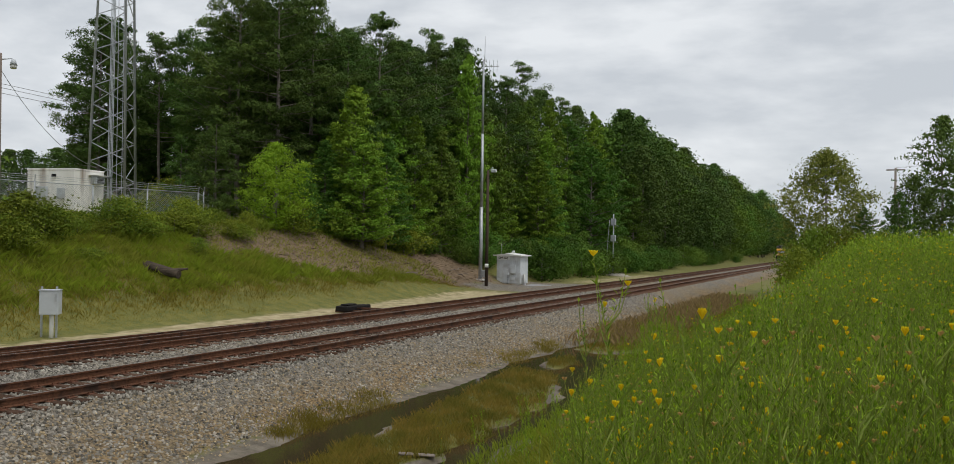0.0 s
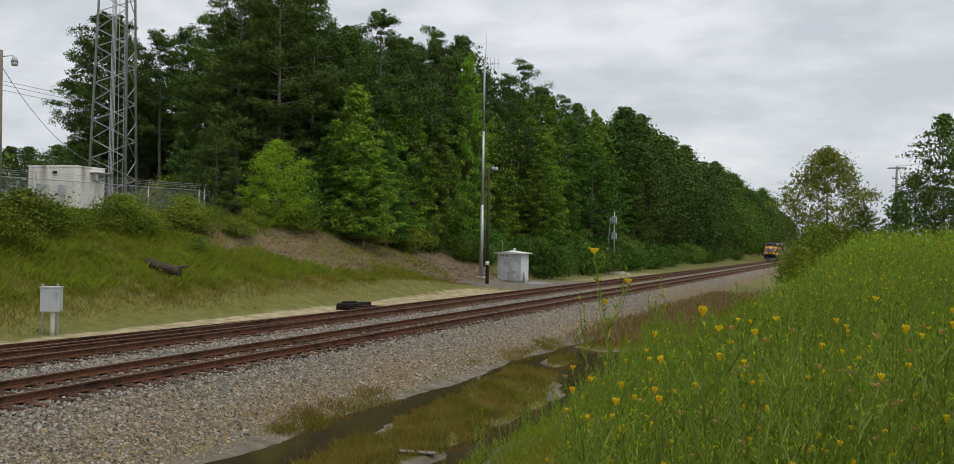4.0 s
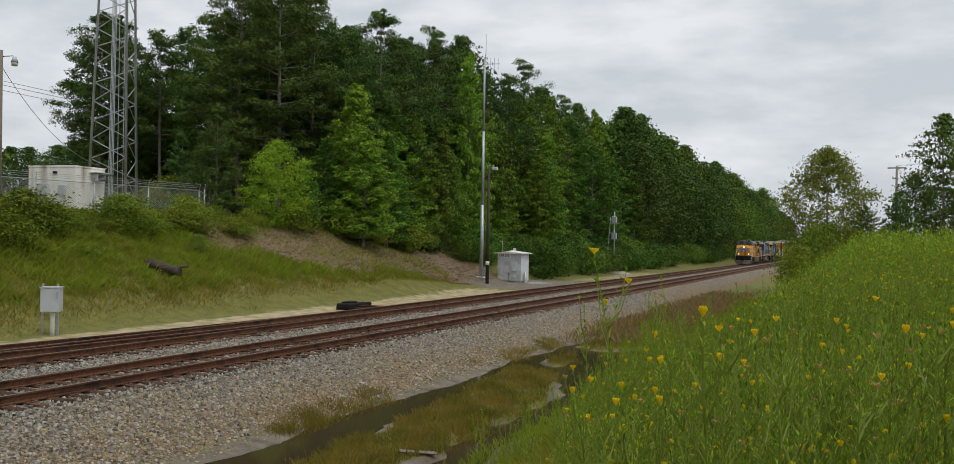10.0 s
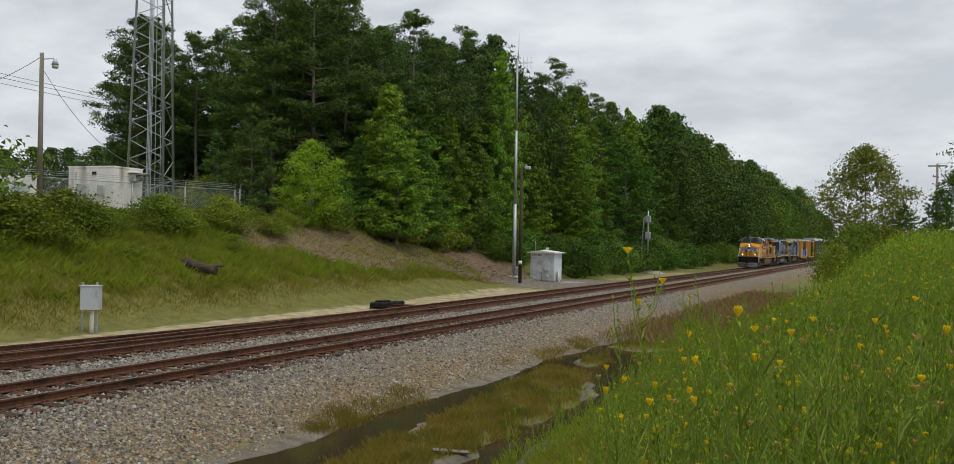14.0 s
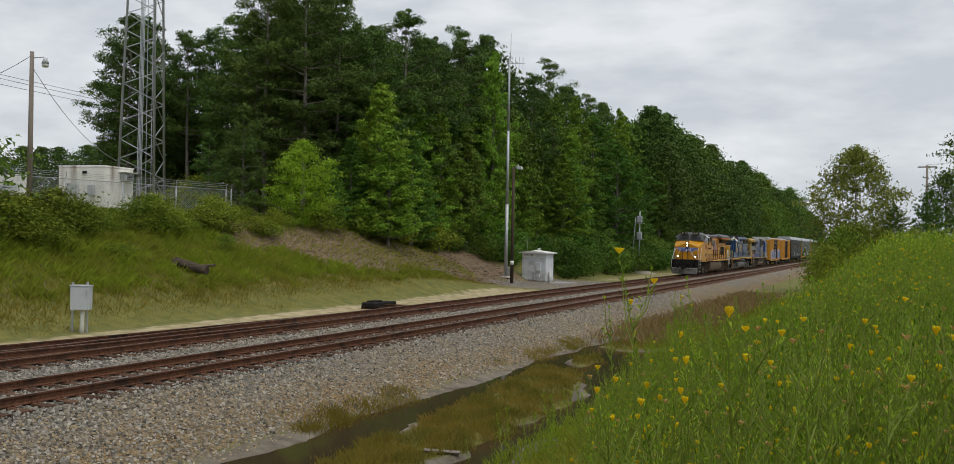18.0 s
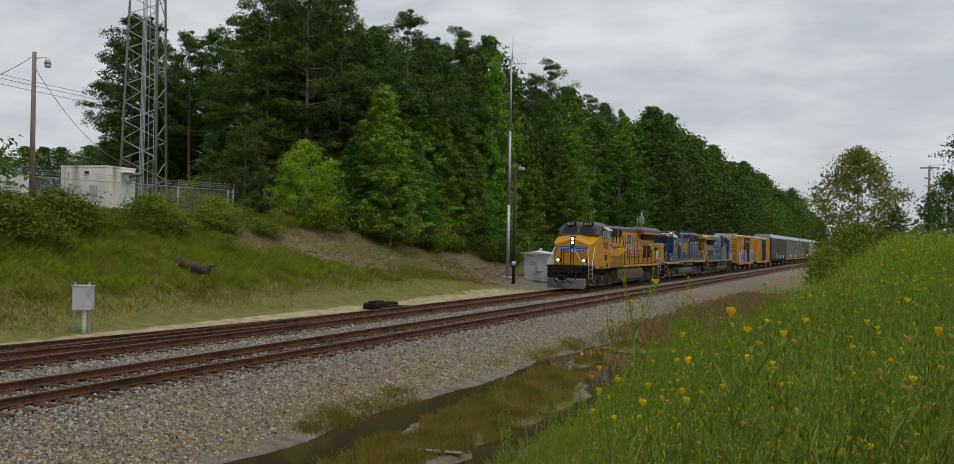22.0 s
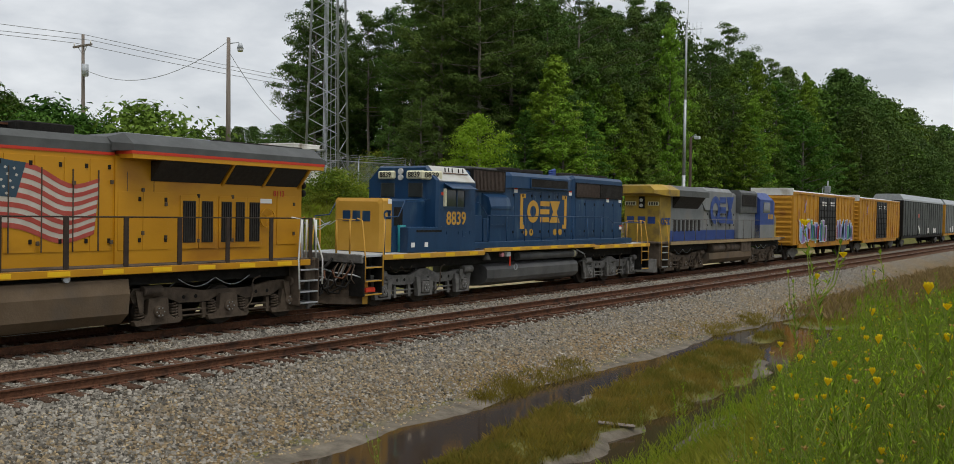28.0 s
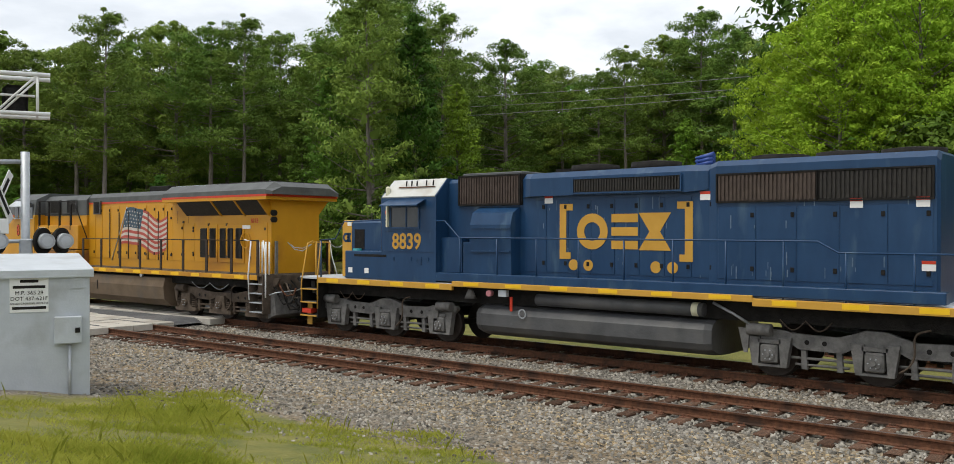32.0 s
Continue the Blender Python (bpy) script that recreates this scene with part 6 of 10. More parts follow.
    part("fuel_filler", rod(bm_new(), (1.38, 14.7, 1.4), (1.46, 14.7, 1.4), 0.08, seg=10), M_STEEL, t)
    part("fuel_gauge", B(1.45, 1.46, 11.5, 11.55, 0.75, 1.1), M_DARK, t)
    part("pink_valve", rod(bm_new(), (1.36, 10.8, 1.4), (1.48, 10.8, 1.4), 0.07, seg=8), mat("faded_pink", (0.5, 0.22, 0.22), None, 3, 0.6, 0, 0), t)
    truck3(t, (3.5, 5.55, 7.6), M_TRUCK, "rolled")
    truck3(t, (16.75, 18.8, 20.85), M_TRUCK, "rolled")
    for y, z in ((17.02, 2.98), (17.02, 2.2), (17.95, 3.2), (17.95, 2.1), (19.0, 3.2), (19.0, 2.1), (20.3, 2.1), (21.1, 3.05), (21.1, 2.25), (16.4, 3.3), (16.4, 2.3), (15.6, 3.45), (15.6, 2.1), (13.9, 2.1), (14.7, 3.4)):
        part("door_latch", B(1.0, 1.045, y - 0.035, y + 0.035, z, z + 0.09, bevel=0.006), M_TRUCK, t)
    for y in (11.2, 11.9, 12.6, 13.3, 14.0, 14.7, 15.3, 16.0, 16.7):
        part("door_joint", B(0.96, 1.003, y - 0.008, y + 0.008, 1.95, 3.75), M_TRUCK, t)
    part("roof_box", B(-0.7, 0.7, 13.6, 14.9, 4.5, 4.72, bevel=0.03), M_DARK, t)
    part("door_sticker", B(1.0, 1.036, 19.9, 20.3, 3.1, 3.22), M_STICKER, t, "white sticker over the brake wheel")
    # waving flag painted on the hood
    flag(t, 0.972, 11.9, 2.42, 3.3, 1.42)
    # the cab, front truck, side cabinets and tank sit a little further ahead
    for ob in list(t.children):
        ys = [p.co.y for p in ob.data.vertices]
        if ob.name.split(".")[0] in ("stanchion", "handrail", "reflector", "hood_door", "underframe", "deck"):
            continue
        if max(ys) <= 9.95 or ob.name.split(".")[0] in ("fuel_tank", "fuel_gauge", "fuel_filler", "pink_valve", "upper_handrail"):
            ob.matrix_basis = Matrix.Translation((0, -0.4, 0)) @ ob.matrix_basis
    return t


def flag(parent, x, y0, z0, w, h):
    """Thirteen wavy stripes and a starred corner on the hood side."""
    def wave(u):
        return 0.16 * math.sin(u * 6.0) + 0.05 * math.sin(u * 13 + 1) - 0.10 * u

    def strip(u0, u1, v0, v1, dx, n=16):
        bm = bm_new()
        rows = []
        for i in range(n + 1):
            u = u0 + (u1 - u0) * i / n
            lean = 0.55
            rows.append([bm.verts.new((x + d, y0 + w * u + lean * v * (1 - 0.75 * u), z0 + h * v * (1 - 0.12 * u) + wave(u))) for v in (v0, v1) for d in (0, dx)])
        for a, b in zip(rows[:-1], rows[1:]):
            for q in ((0, 1, 3, 2),):
                bm.faces.new((a[1], b[1], b[3], a[3]))
                bm.faces.new((a[0], a[1], b[1], b[0]))
                bm.faces.new((a[2], b[2], b[3], a[3]))
        bmesh.ops.recalc_face_normals(bm, faces=bm.faces)
        return bm
    f = part("flag_panel", strip(0, 1, 0, 1, 0.003), M_FLAGWHITE, parent, "painted waving stars and stripes flag")
    for k in range(0, 13, 2):
        part("stripe", strip(0, 1, k / 13, (k + 1) / 13, 0.007), M_FLAGRED, f, "red flag stripe")
    part("canton", strip(0, 0.42, 6 / 13, 1, 0.010), mat("flag_blue", (0.03, 0.06, 0.09), (0.045, 0.08, 0.11), 3, 0.5, 0, 0), f, "dark blue starred corner")
    for i in range(6):
        for j in range(5):
            u, v = 0.04 + 0.062 * i + (0.03 if j % 2 else 0), 0.51 + 0.095 * j
            yy, zz = y0 + w * u + 0.55 * v * (1 - 0.75 * u), z0 + h * v * (1 - 0.12 * u) + wave(u)
            part("star", rod(bm_new(), (x + 0.008, yy, zz), (x + 0.014, yy, zz), 0.032, seg=5), M_FLAGWHITE, f)
    part("flagpole", pipe(bm_new(), [(x, y0 - 0.55, z0 - 0.55), (x, y0 + 0.58, z0 + h + 0.12)], 0.022, 6), M_STEEL, parent)


# ---- second locomotive: dark blue ----
def wordmark(parent, x, y0, y1, z0, z1, material, label):
    """The maker's three bold marks as plain shapes."""
    h, w = z1 - z0, (y1 - y0) / 3
    r = h / 2
    part("emblem_shape", ring(bm_new(), x, y0 + r, z0 + r, r * 0.52, r, 0.006), material, parent, label)
    bm = bm_new()
    cy = y0 + 1.5 * w + 0.06
    for k in range(3):
        z = z0 + h * (0.02 + 0.365 * k)
        box(bm, x, x + 0.006, cy - w * 0.42, cy + w * 0.42, z, z + h * 0.23)
    part("emblem_shape", bm, material, parent, label)
    a, b = y1 - w * 0.98, y1
    m = (a + b) / 2
    part("emblem_shape", prism(bm_new(), [(a, z0), (b, z0), (m + w * 0.16, z0 + h / 2), (b, z1), (a, z1), (m - w * 0.16, z0 + h / 2)], x, x + 0.006, "x"), material, parent, label)


def make_blue():
    t = thing("locomotive", "dark blue diesel locomotive with gold markings and white cab roof", "locomotive")
    U, Q = M_BLUE, M_GOLD
    L = 20.98
    part("underframe", B(-1.1, 1.1, 0.8, L - 0.8, 1.15, 1.56), M_DARK, t)
    part("deck", B(-1.48, 1.48, 0.55, L - 0.55, 1.58, 1.66, bevel=0.01), M_GREYPAINT, t)
    for s in (-1, 1):
        for y0, y1, z0, z1 in ((1.45, 6.75, 1.48, 1.64), (6.75, 14.9, 1.58, 1.72), (14.9, 20.4, 1.50, 1.66)):
            part("side_sill", B(min(s * 1.44, s * 1.54), max(s * 1.44, s * 1.54), y0, y1, z0, z1, bevel=0.008), Q, t, "gold side sill")
            n = int((y1 - y0) / 1.25)
            for k in range(n):
                yy = y0 + (k + 0.3) * (y1 - y0) / n
                part("reflector", B(min(s * 1.54, s * 1.546), max(s * 1.54, s * 1.546), yy, yy + 0.5, z0 + 0.035, z1 - 0.02), M_BRIGHT, t, "bright yellow reflector")
        part("walkway_skirt", B(min(s * 1.2, s * 1.5), max(s * 1.2, s * 1.5), 6.15, 18.5, 1.70, 1.93, bevel=0.015), U, t)
    # short hood, battery boxes
    part("short_hood", loft(bm_new(), [(1.95, hood_sec(0.93, 1.66, 3.28, 0.08)), (2.06, hood_sec(1.0, 1.66, 3.34, 0.08)), (4.15, hood_sec(1.0, 1.66, 3.36, 0.08))]), U, t)
    part("nose_front", loft(bm_new(), [(1.90, hood_sec(0.9, 1.68, 3.24, 0.1)), (1.96, hood_sec(1.012, 1.68, 3.352, 0.08)), (2.36, hood_sec(1.012, 1.68, 3.355, 0.08))]), Q, t, "gold nose end")
    wordmark(t, 1.014, 1.98, 2.34, 2.70, 2.98, M_BLUE, "blue mark on the gold nose")
    bm = bm_new()
    for k in range(3):
        box(bm, -0.62 + 0.42 * k, -0.30 + 0.42 * k, 1.885, 1.90, 2.62, 2.95)
    part("nose_marks", bm, M_BLUE, t)
    for s in (-1, 1):
        part("battery_box", B(min(s * 1.0, s * 1.5), max(s * 1.0, s * 1.5), 2.60, 4.15, 1.66, 2.46, bevel=0.02), U, t)
        # near-black strip on the closed box stands for a slot's shaded inside
        part("slot_shade_strip", B(min(s * 1.5, s * 1.505), max(s * 1.5, s * 1.505), 3.0, 4.3, 2.30, 2.37), M_DARK, t)
        # flat near-black sheet paints the shade of a recess; the hood is not cut
        part("recess_shade_panel", B(min(s * 1.0, s * 1.008), max(s * 1.0, s * 1.008), 2.48, 2.9, 2.5, 3.08), M_DARK, t)
        part("teal_bottle", rod(bm_new(), (s * 1.12, 2.72, 1.68), (s * 1.12, 2.72, 2.52), 0.13, seg=10), M_TEAL, t)
        for y, z in ((2.18, 3.18), (2.75, 1.83), (3.42, 1.83)):
            part("sticker", B(min(s * 1.5, s * 1.506) if z < 2 else min(s * 1.013, s * 1.018), max(s * 1.5, s * 1.506) if z < 2 else max(s * 1.013, s * 1.018), y, y + 0.17, z, z + 0.15), M_STICKER, t, "white warning sticker")
    # cab
    cab = [(1.5, 1.66), (1.5, 3.98), (1.02, 4.46), (-1.02, 4.46), (-1.5, 3.98), (-1.5, 1.66)]
    part("cab", loft(bm_new(), [(4.02, [(1.44, 2.4), (1.44, 3.98), (1.0, 4.40), (-1.0, 4.40), (-1.44, 3.98), (-1.44, 2.4)]), (4.12, cab), (6.16, cab)]), U, t, "blue cab")
    for s in (-1, 1):
        part("roof_panel", prism(bm_new(), [(s * 1.515, 3.98), (s * 1.03, 4.465), (s * 1.0, 4.47), (s * 1.0, 4.45), (s * 1.5, 3.95)], 4.14, 6.12, "y"), M_CABWHITE, t, "white sloping cab roof panel")
        part("roof_bar", pipe(bm_new(), [(s * 1.3, 4.6, 4.24), (s * 1.3, 5.95, 4.24)], 0.018, 5), M_RAIL, t)
        bm = bm_new()
        for y in (4.8, 5.0, 5.2, 5.55, 5.8):
            rod(bm, (s * 1.22, y, 4.28), (s * 1.2, y, 4.42), 0.022, seg=5)
        part("roof_bolts", bm, M_DARK, t)
        x = s * 1.5
        part("cab_window", B(min(x, x + s * 0.01), max(x, x + s * 0.01), 4.50, 5.52, 3.14, 3.68), M_GLASS, t, "dark cab window")
        bm = bm_new()
        for a in ((4.44, 5.58, 3.68, 3.73), (4.44, 5.58, 3.09, 3.14), (4.44, 4.50, 3.14, 3.68), (5.52, 5.58, 3.14, 3.68), (5.06, 5.1, 3.14, 3.68)):
            box(bm, min(x, x + s * 0.03), max(x, x + s * 0.03), *a)
        part("window_frame", bm, U, t)
        part("sunshade", prism(bm_new(), [(x, 3.90), (x + s * 0.36, 3.74), (x + s * 0.36, 3.71), (x, 3.87)], 4.38, 5.78, "y"), M_BLUE, t, "blue sun shade")
        part("wind_deflector", B(min(x, x + s * 0.09), max(x, x + s * 0.09), 4.36, 4.42, 3.14, 3.72), M_CREAM, t)
        nb = part("number_board", B(s * 0.62 - 0.36, s * 0.62 + 0.36, 3.90, 4.06, 4.02, 4.30, bevel=0.05), M_CREAM, t, "cream number board")
        letter(nb, "8839", 0.25, M_DARK, s * 0.62, 3.895, 4.16, face="front", bold=0.004)
        part("front_window", B(s * 0.60 - 0.3, s * 0.60 + 0.3, 4.0, 4.03, 3.42, 3.9, bevel=0.02), M_GLASS, t)
    nb = part("side_board", B(-0.36, 0.36, -0.06, 0.06, -0.14, 0.14, bevel=0.04), M_CREAM, t, "cream number board on the cab corner")
    nb.matrix_basis = pose(1.22, 4.06, 4.14, 0, 0, 48)
    letter(nb, "8839", 0.24, M_DARK, 0, -0.066, 0, face="front", bold=0.004)
    for z in (4.28, 4.08):
        part("headlight", rod(bm_new(), (0, 4.0, z), (0, 3.93, z), 0.1, seg=12), M_LAMPOFF, t)
    letter(t, "8839", 0.60, Q, 1.506, 5.08, 2.73, "cab_number", "gold cab number", 0.92, bold=0.012)
    part("flag_sticker", B(1.5, 1.506, 4.25, 4.38, 3.5, 3.6), M_RED, t)
    bm = bm_new()
    for a in ((4.15, 6.1, 2.47, 2.49), (4.2, 6.1, 3.03, 3.05)):
        box(bm, 1.5, 1.515, *a)
    for i in range(4):
        box(bm, 1.5, 1.515, 5.45, 5.65, 2.12 + i * 0.06, 2.15 + i * 0.06)
    for y in (4.55, 5.2, 5.85):
        box(bm, 1.5, 1.52, y, y + 0.06, 2.22, 2.32)
    part("cab_trim", bm, U, t)
    part("rear_door", B(1.0, 1.3, 6.16, 6.9, 1.93, 2.86, bevel=0.015), U, t)
    part("door_grey", B(1.2, 1.32, 6.95, 7.55, 1.93, 2.75, bevel=0.015), U, t)
    # long hood
    part("hood", loft(bm_new(), [(6.16, hood_sec(0.99, 1.66, 4.42, 0.10)), (13.9, hood_sec(0.99, 1.66, 4.48, 0.12))]), U, t, "blue long hood")
    part("radiator_hood", loft(bm_new(), [(13.7, hood_sec(1.0, 1.66, 4.5, 0.12)), (13.9, hood_sec(1.08, 1.66, 4.56, 0.12)), (18.25, hood_sec(1.08, 1.66, 4.56, 0.12)), (18.3, hood_sec(1.0, 1.66, 4.5, 0.15))]), U, t)
    part("grille_box", B(-1.04, 1.04, 6.55, 8.66, 3.70, 4.50, bevel=0.02), M_DARK, t)
    louvre(t, "filter_grille", 1.05, 6.62, 8.6, 3.74, 4.46, mat("brown_louvre", (0.05, 0.035, 0.028), (0.075, 0.055, 0.045), 6, 0.7, 0, 0.1), 0.085, True, M_DARK, "dark ribbed filter grille")
    part("blower_housing", loft(bm_new(), [(7.26, [(1.36, 1.93), (1.40, 3.2), (1.30, 3.5), (1.0, 3.66), (0.9, 3.66), (0.9, 1.93)]), (8.58, [(1.36, 1.93), (1.40, 3.2), (1.30, 3.5), (1.0, 3.66), (0.9, 3.66), (0.9, 1.93)])]), U, t)
    for z in (3.1, 2.5):
        part("housing_bar", B(1.39, 1.42, 7.28, 8.56, z, z + 0.03), U, t)
    part("brake_hatch", loft(bm_new(), [(8.7, hood_sec(1.02, 3.88, 4.48, 0.14)), (9.0, hood_sec(1.14, 3.9, 4.48, 0.14)), (13.2, hood_sec(1.14, 3.9, 4.5, 0.14)), (13.7, hood_sec(1.02, 3.95, 4.5, 0.14))]), U, t)
    louvre(t, "brake_grille", 1.15, 10.3, 13.1, 3.96, 4.28, M_SCREEN, 0.07, True, U, "black dynamic brake grille")
    louvre(t, "radiator_grille", 1.09, 13.95, 16.05, 3.68, 4.24, mat("brown_radiator", (0.055, 0.04, 0.032), (0.085, 0.062, 0.05), 6, 0.7, 0, 0.1), 0.085, True, M_DARK, "ribbed radiator shutter")
    louvre(t, "radiator_grille", 1.09, 16.1, 18.18, 3.68, 4.24, M_SCREEN, 0.085, True, M_DARK, "ribbed radiator shutter")
    door_panels(t, 0.992, [8.75, 9.4, 10.05, 10.7, 11.35, 12.0, 12.65, 13.3, 13.85], 2.02, 3.8, U, "hood_door", M_DARK)
    door_panels(t, 1.082, [13.95, 14.8, 15.65, 16.5, 17.4, 18.2], 2.02, 3.55, U, "hood_door", M_DARK)
    bm = bm_new()
    rng = random.Random(3)
    for i in range(42):
        y, z = rng.uniform(8.9, 18), rng.choice((2.02, 2.1, 2.25, 2.35, 3.1, 3.45, 3.55))
        x = 1.0 if y < 13.85 else 1.09
        box(bm, x + 0.008, x + 0.012, y, y + rng.uniform(0.008, 0.022), z, z + rng.uniform(0.05, 0.28))
    part("paint_chips", bm, mat("faded_blue_paint", (0.09, 0.14, 0.20), (0.16, 0.21, 0.27), 8, 0.6, 0, 0), t, "pale scratches in the paint")
    for y, z in ((9.35, 3.72), (13.5, 3.72), (16.7, 3.5), (17.9, 3.5), (18.0, 2.3)):
        s = part("sticker", B(1.0, 1.016 if y < 13.8 else 1.105, y, y + 0.24, z, z + 0.19), M_STICKER, t, "white warning sticker with a red edge")
        part("sticker_edge", B(1.0, 1.02 if y < 13.8 else 1.109, y, y + 0.24, z + 0.13, z + 0.19), M_RED, s)
    # gold markings
    for y, d in ((9.80, 1), (13.33, -1)):
        bm = bm_new()
        box(bm, 1.008, 1.016, min(y, y + d * 0.19), max(y, y + d * 0.19), 2.36, 3.70)
        box(bm, 1.008, 1.016, min(y + d * 0.19, y + d * 0.38), max(y + d * 0.19, y + d * 0.38), 3.54, 3.70)
        box(bm, 1.008, 1.016, min(y + d * 0.19, y + d * 0.32), max(y + d * 0.19, y + d * 0.32), 2.36, 2.52)
        part("bracket_mark", bm, Q, t, "gold bracket")
    wordmark(t, 1.008, 10.30, 12.80, 2.60, 3.46, Q, "bold gold mark")
    for y in (10.20, 10.62, 12.42, 12.84):
        part("round_mark", disc(bm_new(), 1.006, y, 2.22, 0.135, 0.008), Q, t, "gold disc")
    # roof
    for y, r in ((10.2, 0.62), (11.9, 0.62), (14.9, 0.62), (16.3, 0.62), (17.6, 0.62)):
        f = part("roof_fan", rod(bm_new(), (0, y, 4.45), (0, y, 4.68), r, r * 0.97, 20), M_DARK, t, "round roof fan")
        part("fan_grille", rod(bm_new(), (0, y, 4.68), (0, y, 4.70), r * 0.8, r * 0.7, 14), M_SCREEN, f)
    part("exhaust_stack", B(-0.3, 0.3, 9.2, 9.7, 4.45, 4.62), M_DARK, t)
    part("equipment_box", B(-0.8, 0.8, 6.5, 8.5, 4.48, 4.58, bevel=0.02), M_UPGREY, t)
    bm = bm_new()
    for k in range(3):
        rod(bm, (0.3, 13.05, 4.55 + 0.08 * k), (0.3, 13.5, 4.6 + 0.08 * k), 0.03, 0.08, 8)
    rod(bm, (0.3, 13.1, 4.45), (0.3, 13.1, 4.75), 0.03, seg=6)
    part("air_horn", bm, M_CSXBLUE, t, "blue air horn")
    # ends, steps, rails
    part("pilot", B(-1.2, 1.2, 1.12, 1.25, 0.5, 1.56, bevel=0.02), M_DARK, t)
    part("end_sill", B(-1.47, 1.47, 0.53, 0.63, 1.40, 1.66, bevel=0.02), M_TRUCKDK, t)
    for e in (-1, 1):
        sheet = [(0.0, 0.22, 0.16), (0.7, 0.42, 0.16), (1.32, 0.78, 0.18)]
        bm = bm_new()
        cols = []
        for xx, yy, zz in sheet:
            cols.append([bm.verts.new((e * xx, yy + dy, zz + dz)) for dy, dz in ((0.0, 0.0), (0.10, 0.2), (0.14, 0.42), (0.08, 0.66), (0.11, 0.66), (0.18, 0.42), (0.14, 0.2), (0.04, 0.0))])
        for ca, cb in zip(cols[:-1], cols[1:]):
            for i in range(8):
                bm.faces.new((ca[i], ca[(i + 1) % 8], cb[(i + 1) % 8], cb[i]))
        bm.faces.new(cols[-1])
        bmesh.ops.recalc_face_normals(bm, faces=bm.faces)
        part("plow_blade", bm, M_TRUCK, t, "scraped brown plow blade")
        part("plow_edge", B(min(e * 1.31, e * 1.34), max(e * 1.31, e * 1.34), 0.74, 0.96, 0.18, 0.86, bevel=0.01), M_GOLD, t)
    for k in range(5):
        xx = 0.5 + 0.17 * k
        part("mu_hose", pipe(bm_new(), [(xx, 0.55, 1.36), (xx + 0.04, 0.36, 1.2 - 0.04 * k), (xx + 0.06, 0.34, 0.95), (xx + 0.02 * k, 0.46, 0.8)], 0.02, 6), M_TRUCK, t)
    part("plow_bracket", B(-0.9, 0.9, 0.75, 1.12, 0.45, 0.75), M_DARK, t)
    part("rear_pilot", B(-1.2, 1.2, L - 1.25, L - 1.12, 0.5, 1.56, bevel=0.02), M_DARK, t)
    part("rear_end_sill", B(-1.47, 1.47, L - 0.63, L - 0.53, 1.40, 1.66, bevel=0.02), M_TRUCKDK, t)
    coupler(t, 0.0, -1)
    end_gear(t, 0.0, -1, M_TRUCKDK)
    coupler(t, L, 1)
    for y0, y1 in ((0.62, 1.4), (L - 1.4, L - 0.62)):
        steps(t, y0, y1, (0.48, 0.88, 1.28), M_DARK, M_TRUCKDK, True, M_GOLD)
    part("red_sign", B(1.2, 1.505, 0.7, 1.1, 0.55, 0.68), M_RED, t)
    for s in (-1, 1):
        for y0, y1 in ((0.66, 1.42), (L - 0.66, L - 1.42)):
            d = 1 if y1 > y0 else -1
            handrail(t, [(s * 1.5, y0, 0.9), (s * 1.5, y0, 1.5), (s * 1.3, y0 + d * 0.05, 2.66), (s * 1.1, y0 + d * 0.05, 2.72)], 0.022, M_GOLD, "grab_rail", "gold grab rail")
            handrail(t, [(s * 1.52, y1, 0.7), (s * 1.52, y1, 1.7), (s * 1.47, y1 + d * 0.1, 2.74)], 0.022, M_GOLD, "grab_rail", "gold grab rail")
        handrail(t, [(s * 1.47, 1.52, 2.76), (s * 1.47, 2.15, 2.8), (s * 1.45, 2.5, 3.3), (s * 1.2, 4.1, 3.36)], 0.02, M_BLUE, "front_handrail")
        part("stanchion", rod(bm_new(), (s * 1.47, 1.52, 1.6), (s * 1.47, 1.52, 2.76), 0.025, seg=6), M_BLUE, t)
        handrail(t, [(s * 1.47, 6.16, 3.30), (s * 1.47, 6.45, 3.30), (s * 1.47, 6.95, 2.86), (s * 1.47, 16.2, 2.84), (s * 1.47, 16.6, 2.62), (s * 1.47, 19.6, 2.62)], 0.02, M_BLUE, "side_handrail", "blue side handrail")
        for k in range(10):
            y = 6.98 + k * 1.22
            part("stanchion", rod(bm_new(), (s * 1.47, y, 1.6), (s * 1.47, y, 2.84 if y < 16.3 else 2.62), 0.022, seg=6), M_BLUE, t)
    for x in (-0.9, -0.35, 0.35, 0.9):
        for yy in (0.62, L - 0.62):
            part("end_post", rod(bm_new(), (x, yy, 1.6), (x, yy, 2.68), 0.03, seg=6), M_GOLD, t)
    for yy in (0.62, L - 0.62):
        handrail(t, [(-1.1, yy, 2.68), (-0.35, yy, 2.68)], 0.02, M_GOLD, "end_rail")
        handrail(t, [(1.1, yy, 2.68), (0.35, yy, 2.68)], 0.02, M_GOLD, "end_rail")
        handrail(t, [(-0.35, yy, 2.66), (-0.1, yy - 0.03, 2.52), (0.1, yy - 0.03, 2.52), (0.35, yy, 2.66)], 0.012, M_STEEL, "end_chain")
